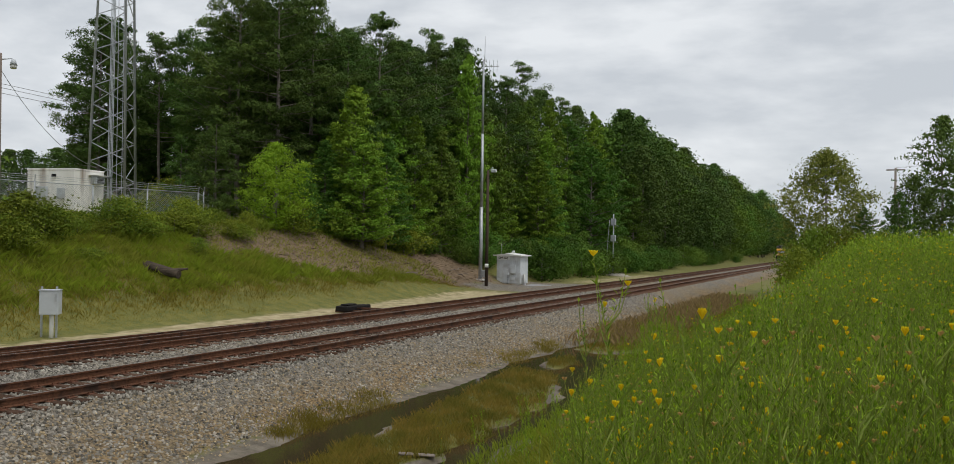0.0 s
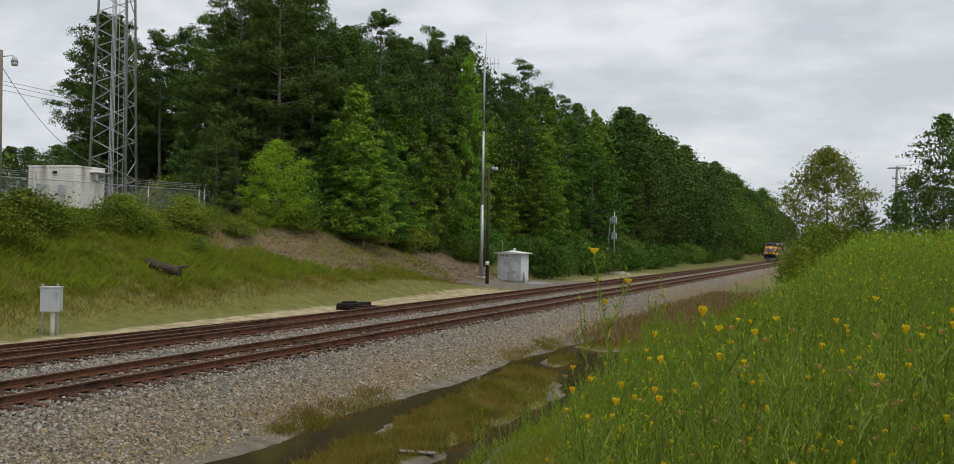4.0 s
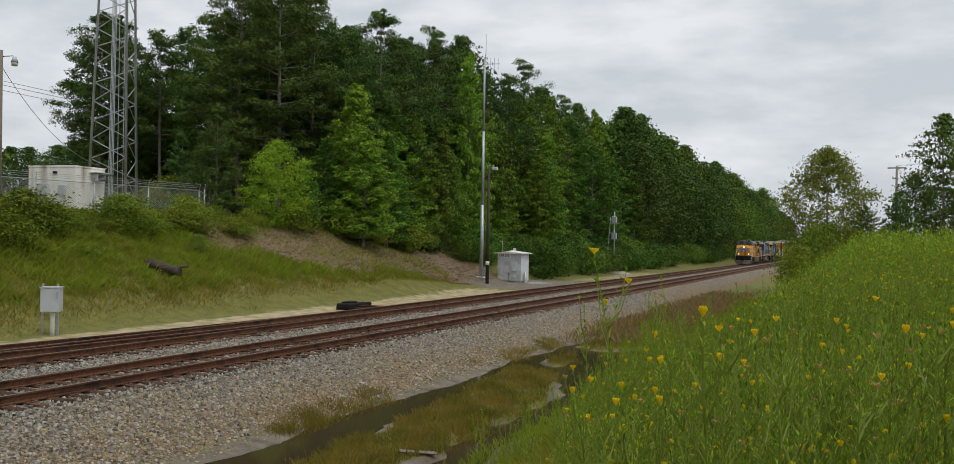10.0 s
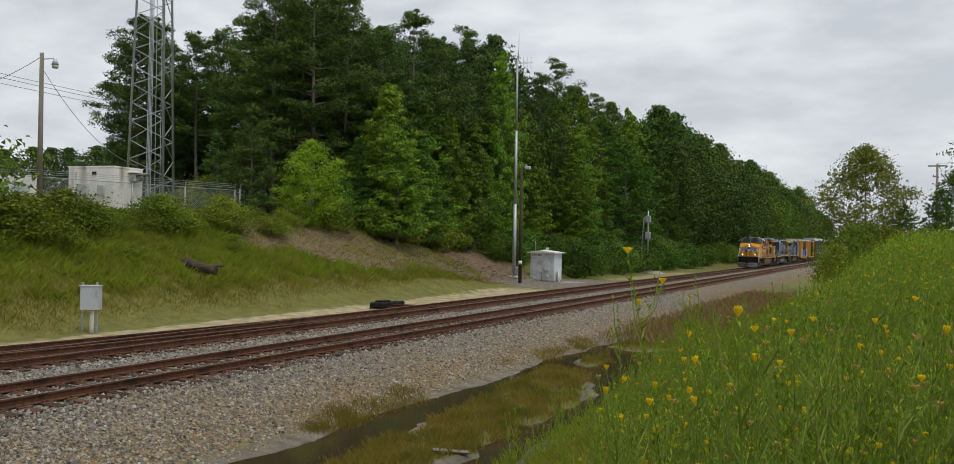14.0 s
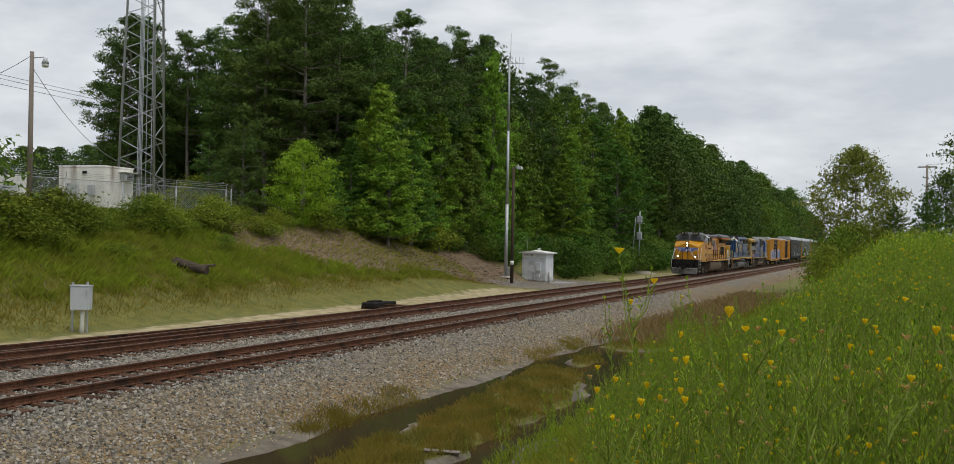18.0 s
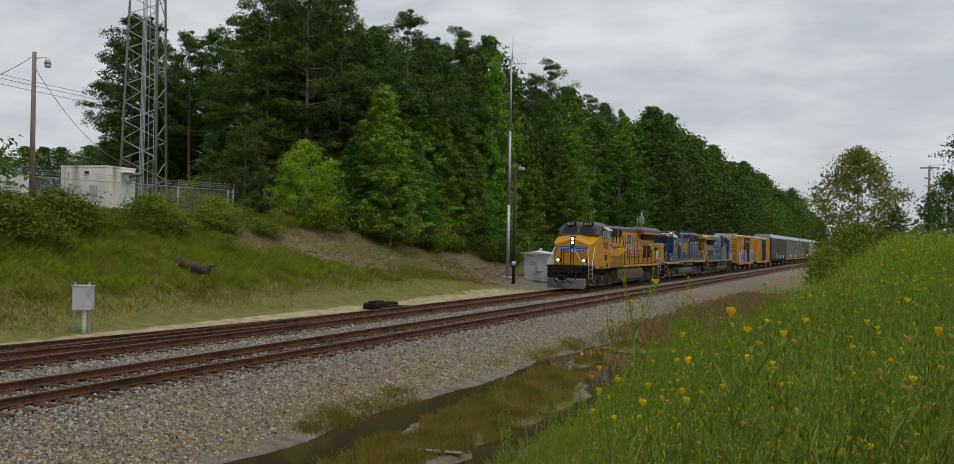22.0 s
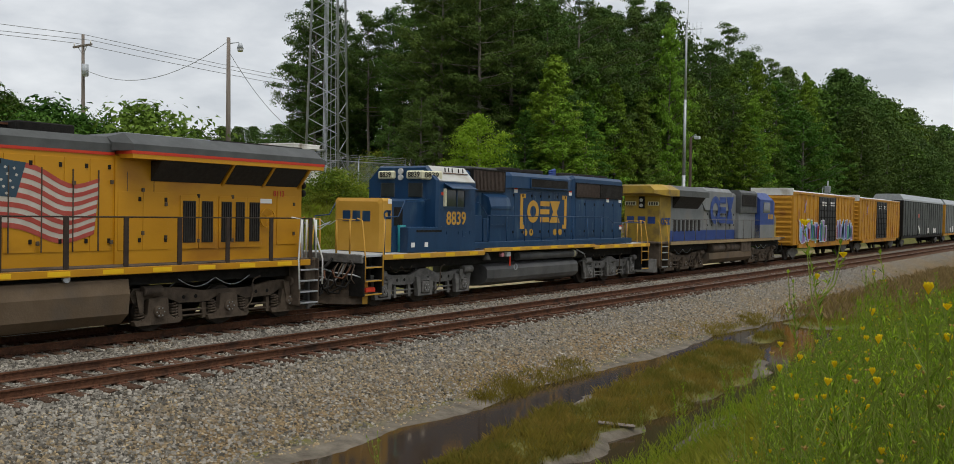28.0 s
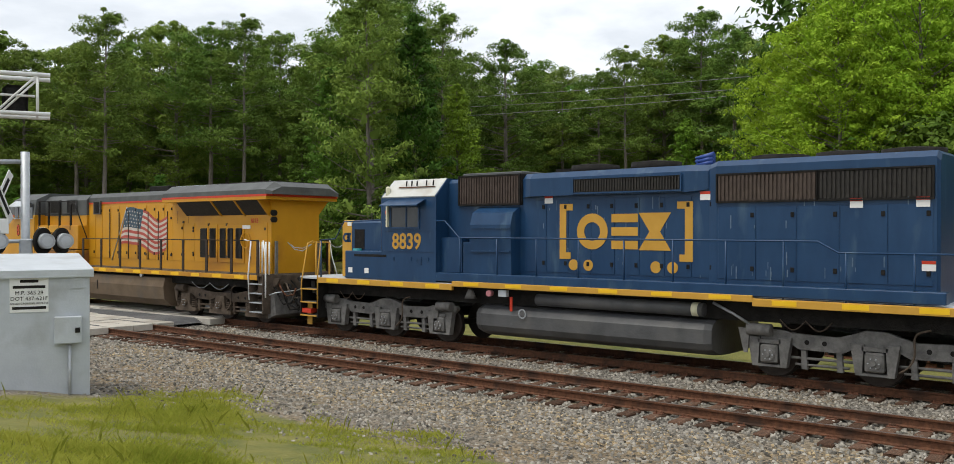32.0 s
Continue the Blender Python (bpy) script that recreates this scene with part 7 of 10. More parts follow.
    # tank and trucks
    arc = [(1.38 * math.cos(a) ** 0.7 if math.cos(a) > 0 else -(1.38 * (-math.cos(a)) ** 0.7), 0.78 + (0.42 if math.sin(a) > 0 else 0.5) * (abs(math.sin(a)) ** 0.6) * (1 if math.sin(a) > 0 else -1)) for a in [2 * math.pi * (i + 0.5) / 20 for i in range(20)]]
    part("fuel_tank", loft(bm_new(), [(7.35, [(x * 0.9, z * 0.92 + 0.06) for x, z in arc]), (7.6, arc), (13.75, arc), (13.9, [(x * 0.94, z * 0.94 + 0.05) for x, z in arc])]), M_TANKDK, t, "black rounded fuel tank")
    for s in (-1, 1):
        a = part("air_reservoir", rod(bm_new(), (s * 1.22, 9.3, 1.34), (s * 1.22, 13.7, 1.34), 0.15, seg=14), M_TANKDK, t, "long black air reservoir")
        part("reservoir_label", rod(bm_new(), (s * 1.22, 13.45, 1.34), (s * 1.22, 13.6, 1.34), 0.153, seg=14), M_CREAM, a)
    part("fuel_gauge", B(1.36, 1.40, 8.55, 8.63, 1.02, 1.38, bevel=0.01), M_RED, t)
    part("filler_ring", ring(bm_new(), 1.39, 8.95, 0.98, 0.09, 0.12, 0.02, 18), M_STEEL, t)
    part("meter_box", B(1.35, 1.48, 8.25, 8.5, 1.38, 1.55, bevel=0.01), M_GREYPAINT, t)
    part("valve", rod(bm_new(), (1.36, 7.95, 1.45), (1.5, 7.95, 1.45), 0.08, seg=8), mat("pink_valve_paint", (0.5, 0.2, 0.22), None, 3, 0.5, 0, 0), t)
    part("bell", rod(bm_new(), (1.3, 7.2, 1.52), (1.3, 7.2, 1.28), 0.06, 0.16, 12), M_TRUCKDK, t, "hanging bell")
    part("drain_pipe", pipe(bm_new(), [(1.2, 13.9, 1.5), (1.3, 14.4, 1.3), (1.2, 14.7, 1.1)], 0.03, 6), M_STEEL, t)
    truck3(t, (1.85, 3.92, 5.99), M_TRUCKDK, "cast")
    truck3(t, (15.11, 17.18, 19.25), M_TRUCKDK, "cast")
    return t


# ---- third locomotive: grey, blue and yellow, long hood leading ----
def make_grey():
    t = thing("locomotive", "grey and blue diesel locomotive with a yellow rear end", "locomotive")
    L = 21.6
    A, U, Q = M_CSXGREY, M_CSXBLUE, mat("dull_yellow_paint", (0.36, 0.235, 0.03), (0.42, 0.28, 0.04), 1.5, 0.5, 0, 0.04, c3=(0.20, 0.135, 0.04), c3scale=1.2, c3at=0.54)
    part("underframe", B(-1.1, 1.1, 0.9, L - 0.9, 1.15, 1.56), M_DARK, t)
    part("deck", B(-1.48, 1.48, 0.6, L - 0.7, 1.58, 1.66, bevel=0.01), M_TRUCK, t)
    for s in (-1, 1):
        part("side_sill", B(min(s * 1.42, s * 1.5), max(s * 1.42, s * 1.5), 2.0, 19.9, 1.5, 1.66), mat("tan_sill", (0.34, 0.25, 0.13), (0.28, 0.2, 0.11), 3, 0.6, 0, 0.05), t)
    part("end_hood", loft(bm_new(), [(1.75, hood_sec(0.95, 1.66, 3.95, 0.05)), (3.0, hood_sec(1.0, 1.66, 3.95, 0.02))]), Q, t, "yellow hood end")
    wing = [(1.5, 3.95), (1.5, 4.25), (1.0, 4.5), (-1.0, 4.5), (-1.5, 4.25), (-1.5, 3.95)]
    part("radiator_wing_end", loft(bm_new(), [(0.85, [(1.05, 4.05), (1.05, 4.2), (0.8, 4.42), (-0.8, 4.42), (-1.05, 4.2), (-1.05, 4.05)]), (1.7, [(1.45, 3.92), (1.45, 4.25), (1.0, 4.5), (-1.0, 4.5), (-1.45, 4.25), (-1.45, 3.92)]), (2.9, wing)]), Q, t, "yellow radiator wing end")
    part("radiator_wing", loft(bm_new(), [(2.9, wing), (7.0, wing)]), M_UPGREY, t, "dark overhanging radiator roof")
    for s in (-1, 1):
        part("radiator_screen", prism(bm_new(), [(s * 1.02, 3.35), (s * 1.44, 3.94), (s * 1.02, 3.94)], 3.2, 6.6, "y"), M_SCREEN, t, "black slanted radiator screen")
        long_rail(t, 2.2, 17.2, 11, 1.66, 2.78, M_TRUCKDK, M_TRUCKDK, 0.0, s)
        for y0 in (0.85, 1.7):
            handrail(t, [(s * 1.5, y0, 0.8), (s * 1.5, y0, 1.6), (s * 1.3, y0 + 0.15, 2.6), (s * 1.2, y0 + 0.1, 2.75)], 0.022, M_GOLD, "grab_rail", "yellow grab rail")
    part("hood", loft(bm_new(), [(3.0, hood_sec(1.0, 2.2, 4.1, 0.02)), (12.6, hood_sec(1.0, 2.2, 4.35, 0.12))]), A, t, "light grey hood")
    part("hood_band", loft(bm_new(), [(3.0, hood_sec(1.01, 1.66, 2.2, 0.01)), (12.6, hood_sec(1.01, 1.66, 2.2, 0.01))]), U, t, "blue band along the hood")
    part("engine_hump", loft(bm_new(), [(7.0, hood_sec(0.95, 4.0, 4.3, 0.1)), (7.5, hood_sec(1.1, 3.3, 4.55, 0.2)), (11.6, hood_sec(1.1, 3.3, 4.55, 0.2)), (12.0, hood_sec(1.0, 3.5, 4.4, 0.1))]), A, t)
    part("brake_box", loft(bm_new(), [(12.6, hood_sec(1.3, 3.2, 4.55, 0.15)), (15.6, hood_sec(1.3, 3.2, 4.55, 0.15))]), M_UPGREY, t)
    louvre(t, "side_grille", 1.31, 12.8, 15.3, 3.6, 4.3, M_SCREEN, 0.09)
    part("rear_cabinet", B(-1.2, 1.2, 12.6, 15.6, 1.66, 3.2, bevel=0.03), A, t)
    for k in range(7):
        y = 3.4 + k * 0.55
        part("door_louvre", B(1.0, 1.03, y, y + 0.28, 2.15, 2.75), M_SCREEN, t)
    door_panels(t, 1.002, [7.4, 8.1, 8.8, 9.5, 10.2, 10.9, 11.6, 12.3], 2.25, 3.25, A)
    wordmark(t, 1.115, 8.2, 11.9, 2.55, 4.1, U, "blue mark on grey paint")
    for k, x in enumerate((-0.62, -0.02, 0.52)):
        part("end_mark", B(x - 0.2, x + 0.2, 1.738, 1.75, 2.55, 2.9), U, t, "blue block mark")
    wordmark(t, 1.003, 1.85, 2.95, 2.5, 2.85, U, "blue mark on the yellow end")
    part("lamp_box", B(-0.15, 0.15, 1.66, 1.76, 3.3, 3.9, bevel=0.02), M_DARK, t)
    for z in (3.45, 3.72):
        part("headlight", rod(bm_new(), (0, 1.66, z), (0, 1.62, z), 0.09, seg=12), M_LAMPOFF, t)
    for s in (-1, 1):
        part("number_board", B(s * 0.62 - 0.3, s * 0.62 + 0.3, 1.72, 1.76, 3.45, 3.65, bevel=0.01), M_CREAM, t)
        for k in range(4):
            part("board_digit", B(s * 0.62 - 0.24 + k * 0.13, s * 0.62 - 0.16 + k * 0.13, 1.712, 1.722, 3.48, 3.62), M_DARK, t)
    cabp = [(1.5, 1.66), (1.5, 4.05), (1.0, 4.5), (-1.0, 4.5), (-1.5, 4.05), (-1.5, 1.66)]
    part("cab", loft(bm_new(), [(15.6, cabp), (18.2, cabp), (18.6, [(1.45, 1.66), (1.45, 3.9), (0.9, 4.3), (-0.9, 4.3), (-1.45, 3.9), (-1.45, 1.66)])]), U, t, "blue cab")
    part("cab_lower", B(-1.51, 1.51, 15.6, 18.5, 1.66, 2.5, bevel=0.02), A, t)
    part("nose", loft(bm_new(), [(18.6, hood_sec(1.4, 1.66, 3.4, 0.15)), (19.8, hood_sec(1.2, 1.66, 3.2, 0.3))]), Q, t, "yellow nose")
    for s in (-1, 1):
        part("cab_window", B(min(s * 1.5, s * 1.515), max(s * 1.5, s * 1.515), 16.2, 17.5, 3.25, 3.9), M_GLASS, t)
    for k in range(4):
        part("cab_digit", B(1.5, 1.512, 17.2 + k * 0.26, 17.36 + k * 0.26, 2.85, 3.15), M_GOLD, t)
    part("exhaust_stack", B(-0.3, 0.3, 10.6, 11.5, 4.5, 4.68), M_DARK, t)
    part("pilot", B(-1.45, 1.45, 0.75, 0.95, 0.5, 1.58, bevel=0.02), M_TRUCK, t)
    part("plow", prism(bm_new(), [(0.4, 0.2), (0.85, 0.2), (0.85, 0.85), (0.6, 0.85)], -1.3, 1.3, "x"), M_TRUCKDK, t)
    coupler(t, 0.0, -1)
    coupler(t, L, 1)
    steps(t, 0.9, 1.65, (0.45, 0.8, 1.15, 1.45), M_TRUCK, M_STEEL)
    part("fuel_tank", loft(bm_new(), [(7.4, [(1.1, 0.35), (1.4, 0.6), (1.4, 0.95), (-1.4, 0.95), (-1.4, 0.6), (-1.1, 0.35)]), (14.4, [(1.1, 0.35), (1.4, 0.6), (1.4, 0.95), (-1.4, 0.95), (-1.4, 0.6), (-1.1, 0.35)])]), M_TANK, t)
    for y0, y1 in ((7.9, 9.9), (10.2, 12.3)):
        part("air_reservoir", rod(bm_new(), (1.15, y0, 1.2), (1.15, y1, 1.2), 0.27, seg=14), M_TRUCK, t, "dusty air tank")
    part("battery_box", B(-1.42, 1.42, 12.6, 14.3, 0.9, 1.55, bevel=0.02), M_TRUCK, t)
    truck3(t, (2.6, 4.6, 6.6), M_TRUCK, "rolled")
    truck3(t, (15.2, 17.2, 19.2), M_TRUCK, "rolled")
    return t


# ---- freight cars ----
def truck2(parent, y):
    """A two-axle freight truck."""
    bm = bm_new()
    for s in (-1, 1):
        x0, x1 = (0.95, 1.07) if s > 0 else (-1.07, -0.95)
        prism(bm, [(y - 1.15, 0.42), (y - 1.1, 0.66), (y - 0.5, 0.82), (y + 0.5, 0.82), (y + 1.1, 0.66), (y + 1.15, 0.42), (y + 0.8, 0.42), (y + 0.35, 0.2), (y - 0.35, 0.2), (y - 0.8, 0.42)], x0, x1, "x")
    box(bm, -1.0, 1.0, y - 0.2, y + 0.2, 0.45, 0.8)
    t = part("truck", bm, M_TRUCKDK, parent, "two-axle freight truck")
    for d in (-0.88, 0.88):
        wheelset(t, y + d, 0.46)
    return t


def make_boxcar(L, seed, doors, painted):
    t = thing("boxcar", "yellow ribbed steel boxcar with black double doors" + (" and graffiti" if painted else ""), "boxcar", group="freight cars")
    a, b = 1.0, L - 1.0
    part("body", B(-1.45, 1.45, a, b, 1.05, 4.72, bevel=0.03), M_BOXCAR, t)
    part("underframe", B(-0.5, 0.5, 0.6, L - 0.6, 0.75, 1.08), M_DARK, t)
    for s in (-1, 1):
        part("side_sill", B(min(s * 1.40, s * 1.50), max(s * 1.40, s * 1.50), a + 1.5, b - 1.5, 0.85, 1.15), M_BOXCAR, t)
        part("top_chord", B(min(s * 1.40, s * 1.52), max(s * 1.40, s * 1.52), a, b, 4.62, 4.75), M_BOXCAR, t)
    n = 17
    for k in range(n + 1):
        y = a + 0.05 + (b - a - 0.1) * k / n
        if not (doors[0] - 0.1 < y < doors[1] + 0.1):
            for s in (-1, 1):
                part("side_rib", B(min(s * 1.44, s * 1.51), max(s * 1.44, s * 1.51), y - 0.05, y + 0.05, 1.12, 4.64, bevel=0.012), M_BOXCAR, t)
    for k in range(10):
        z = 1.25 + 0.34 * k
        part("end_rib", prism(bm_new(), [(a + 0.01, z - 0.11), (a - 0.07, z - 0.04), (a - 0.07, z + 0.04), (a + 0.01, z + 0.11)], -1.35, 1.35, "x"), M_BOXCAR, t, "corrugated end rib")
    part("end_top", B(-1.46, 1.46, a - 0.03, a + 0.1, 4.5, 5.0), M_WHITE, t)
    part("roof", loft(bm_new(), [(a - 0.03, [(1.5, 4.72), (1.5, 4.78), (0.0, 4.98), (-1.5, 4.78), (-1.5, 4.72)]), (b + 0.03, [(1.5, 4.72), (1.5, 4.78), (0.0, 4.98), (-1.5, 4.78), (-1.5, 4.72)])]), M_WHITE, t, "pale roof")
    m = (doors[0] + doors[1]) / 2
    for y0, y1 in ((doors[0], m), (m, doors[1])):
        d = part("sliding_door", B(1.46, 1.54, y0 + 0.02, y1 - 0.02, 1.2, 4.55, bevel=0.02), mat("black_door_paint", (0.028, 0.03, 0.032), (0.05, 0.05, 0.052), 2, 0.6, 0, 0.06), t, "black sliding door")
        for k in range(6):
            part("door_rib", B(1.54, 1.57, y0 + 0.08, y1 - 0.08, 1.5 + k * 0.5, 1.56 + k * 0.5), M_DARK, d)
        for k in range(3):
            part("lock_bar", rod(bm_new(), (1.58, y0 + 0.4 + k * (y1 - y0 - 0.8) / 2, 1.25), (1.58, y0 + 0.4 + k * (y1 - y0 - 0.8) / 2, 4.5), 0.025, seg=6), M_DARK, d)
        part("stencil_bar", B(1.545, 1.552, y0 + 0.5, y1 - 0.6, 3.9, 4.2), M_STICKER, d)
    rng = random.Random(seed)
    if painted:
        g0 = [(a + 1.6, doors[0] + 1.4), (doors[1] + 0.4, b - 0.8)]
        for y0, y1 in g0:
            y = y0
            while y < y1:
                w, z0, z1 = rng.uniform(0.2, 0.55), rng.uniform(1.2, 1.5), rng.uniform(2.1, 2.9)
                tilt = rng.uniform(-0.15, 0.15)
                x = 1.515 if not (doors[0] - 0.3 < y < doors[1]) else 1.60
                part("graffiti_outline", prism(bm_new(), [(y - 0.07, z0 - 0.08), (y + w + 0.07, z0 - 0.08), (y + w + tilt + 0.07, z1 + 0.08), (y + tilt - 0.07, z1 + 0.08)], x, x + 0.006, "x"), M_GRAFFITI[2], t)
                part("graffiti_bar", prism(bm_new(), [(y, z0), (y + w, z0), (y + w + tilt, z1), (y + tilt, z1)], x + 0.006, x + 0.012, "x"), rng.choice((M_GRAFFITI[0], M_GRAFFITI[0], M_GRAFFITI[1], M_GRAFFITI[5], M_GRAFFITI[4], M_GRAFFITI[3])), t, "sprayed colour bar")
                y += w * rng.uniform(0.5, 0.9)
    for k in range(2):
        part("tag_mark", prism(bm_new(), [(a + 2.6 + k * 0.3, 3.3), (a + 2.9, 3.6), (a + 3.2 - k * 0.2, 4.2), (a + 2.8, 3.8)], 1.512, 1.518, "x"), M_GRAFFITI[0], t)
    for s in (-1, 1):
        bm = bm_new()
        for k in range(6):
            rod(bm, (s * 1.53, a + 0.25, 1.1 + k * 0.4), (s * 1.53, a + 0.7, 1.1 + k * 0.4), 0.018, seg=5)
        part("ladder", bm, M_BOXCAR, t)
    coupler(t, 0.2, -1)
    coupler(t, L - 0.2, 1)
    truck2(t, 2.7)
    truck2(t, L - 2.7)
    return t


def make_autorack(L, k):
    tone = (((0.045, 0.052, 0.048), (0.075, 0.082, 0.078)), ((0.13, 0.14, 0.135), (0.18, 0.19, 0.185)), ((0.14, 0.115, 0.095), (0.19, 0.16, 0.135)), ((0.34, 0.34, 0.33), (0.40, 0.40, 0.39)))[k % 4]
    body = mat("rack_panel_paint", *tone, 1.2, 0.6, 0.2, 0.1, 12, c3=tuple(c * 0.65 for c in tone[0]), c3scale=0.5)
    t = thing("autorack_car", ("dark grey-green" if k == 0 else "weathered silver-grey") + " closed auto rack car with perforated side panels", "freight car", group="freight cars")
    a, b = 0.8, L - 0.8
    part("deck", B(-1.4, 1.4, a, b, 0.95, 1.25), M_DARK if k == 0 else M_BOXCAR, t)
    part("body", B(-1.42, 1.42, a, b, 1.25, 4.95), body, t)
    roof = [(1.5, 4.93), (1.5, 5.1), (1.15, 5.62), (-1.15, 5.62), (-1.5, 5.1), (-1.5, 4.93)]
    part("roof", loft(bm_new(), [(a - 0.05, roof), (b + 0.05, roof)]), M_STEEL, t, "silver roof with sloping eaves")
    n = 18
    for i in range(n):
        y0, y1 = a + (b - a) * i / n, a + (b - a) * (i + 1) / n
        for s in (-1, 1):
            part("post", B(min(s * 1.42, s * 1.50), max(s * 1.42, s * 1.50), y0 - 0.04, y0 + 0.04, 1.2, 4.95), body, t)
            if s > 0:
                for z0, z1 in ((1.32, 2.05), (2.1, 2.95), (3.0, 3.95), (4.0, 4.85)):
                    part("side_panel", B(1.42, 1.46, y0 + 0.08, y1 - 0.06, z0, z1, bevel=0.01), body, t)
    part("end_door", B(-1.3, 1.3, a - 0.06, a, 1.3, 4.95), M_BOXCAR if k else M_DARK, t)
    part("end_edge", B(1.3, 1.52, a - 0.06, a + 0.28, 1.2, 4.95), M_BOXCAR if k else M_DARK, t)
    part("placard", B(1.46, 1.475, a + 9, a + 9.9, 3.2, 3.6), M_RED if k == 0 else M_STICKER, t)
    bm = bm_new()
    rng = random.Random(k)
    for i in range(7):
        y = rng.uniform(a + 4, b - 3)
        box(bm, 1.465, 1.472, y, y + rng.uniform(0.3, 1.0), 1.4, rng.uniform(1.7, 2.3))
    part("chalk_marks", bm, M_STICKER, t)
    coupler(t, 0.2, -1)
    coupler(t, L - 0.2, 1)
    truck2(t, 3.2)
    truck2(t, L - 3.2)
    return t


TRAIN = [(make_lead(), -3.55), (make_blue(), 19.3), (make_grey(), 40.3), (make_boxcar(19.6, 1, (7.6, 12.4), True), 61.95), (make_boxcar(19.6, 2, (7.9, 12.2), False), 81.55)]
for i in range(5):
    TRAIN.append((make_autorack(28.4, i), 101.15 + 28.4 * i))


def train_pose(t, off):
    y = NOSE0 - SPEED * t + off + float(np.interp(t, (0, 23, 24.4, 26.5, 28, 29, 30, 31, 32), (1.35, 1.4, 1.45, 1.25, 0.8, 0.47, 0.15, -0.18, -0.52)))
    slope = float(railz(y + 11) - railz(y + 10))
    return Matrix.Translation((X2, y, float(railz(y + 10)) - 10 * slope)) @ pose(0, 0, 0, math.degrees(math.atan(slope)))


def motions():
    for v, off in TRAIN:
        walk(v, [(t, train_pose(t, off)) for t in (*range(0, 23, 2), *range(23, 33))])
    # wheels roll without slipping
    times = [i / 14.4 for i in range(461)]
    for ob, y, r in WHEELSETS:
        walk(ob, [(min(t, 32.0), pose(0, y, r, math.degrees(SPEED * t / r))) for t in times])


# ---- trackside things ----
M_ASPHALT = mat("worn_asphalt", (0.075, 0.075, 0.078), (0.11, 0.11, 0.11), 3, 0.9, 0, 0.3, 60, c3=(0.14, 0.135, 0.13), c3scale=0.4)
M_PANEL = mat("crossing_concrete", (0.40, 0.37, 0.32), (0.50, 0.47, 0.41), 3, 0.85, 0, 0.2, 50, c3=(0.28, 0.25, 0.21), c3scale=0.9, obvar=0.12)
M_BROWNPOLE = mat("dark_pole_wood", (0.05, 0.035, 0.027), (0.08, 0.055, 0.04), 6, 0.9, 0, 0.4, 30, stretch=(1, 1, 0.1))
M_MESHWIRE = mat("galvanised_fence_wire", (0.30, 0.31, 0.32), (0.36, 0.37, 0.38), 6, 0.5, 0.5, 0)
M_SIGN = mat("sign_white", (0.72, 0.72, 0.70), (0.78, 0.78, 0.76), 3, 0.5, 0, 0)


def stand(x, y, turn=0.0, sink=0.05):
    return Matrix.Translation((x, y, land1(x, y) - sink)) @ pose(0, 0, 0, 0, 0, turn)


M_HUT = mat("pale_grey_hut_paint", (0.58, 0.61, 0.64), (0.66, 0.69, 0.72), 3, 0.5, 0, 0.06, 30, c3=(0.46, 0.47, 0.47), c3scale=1.2)


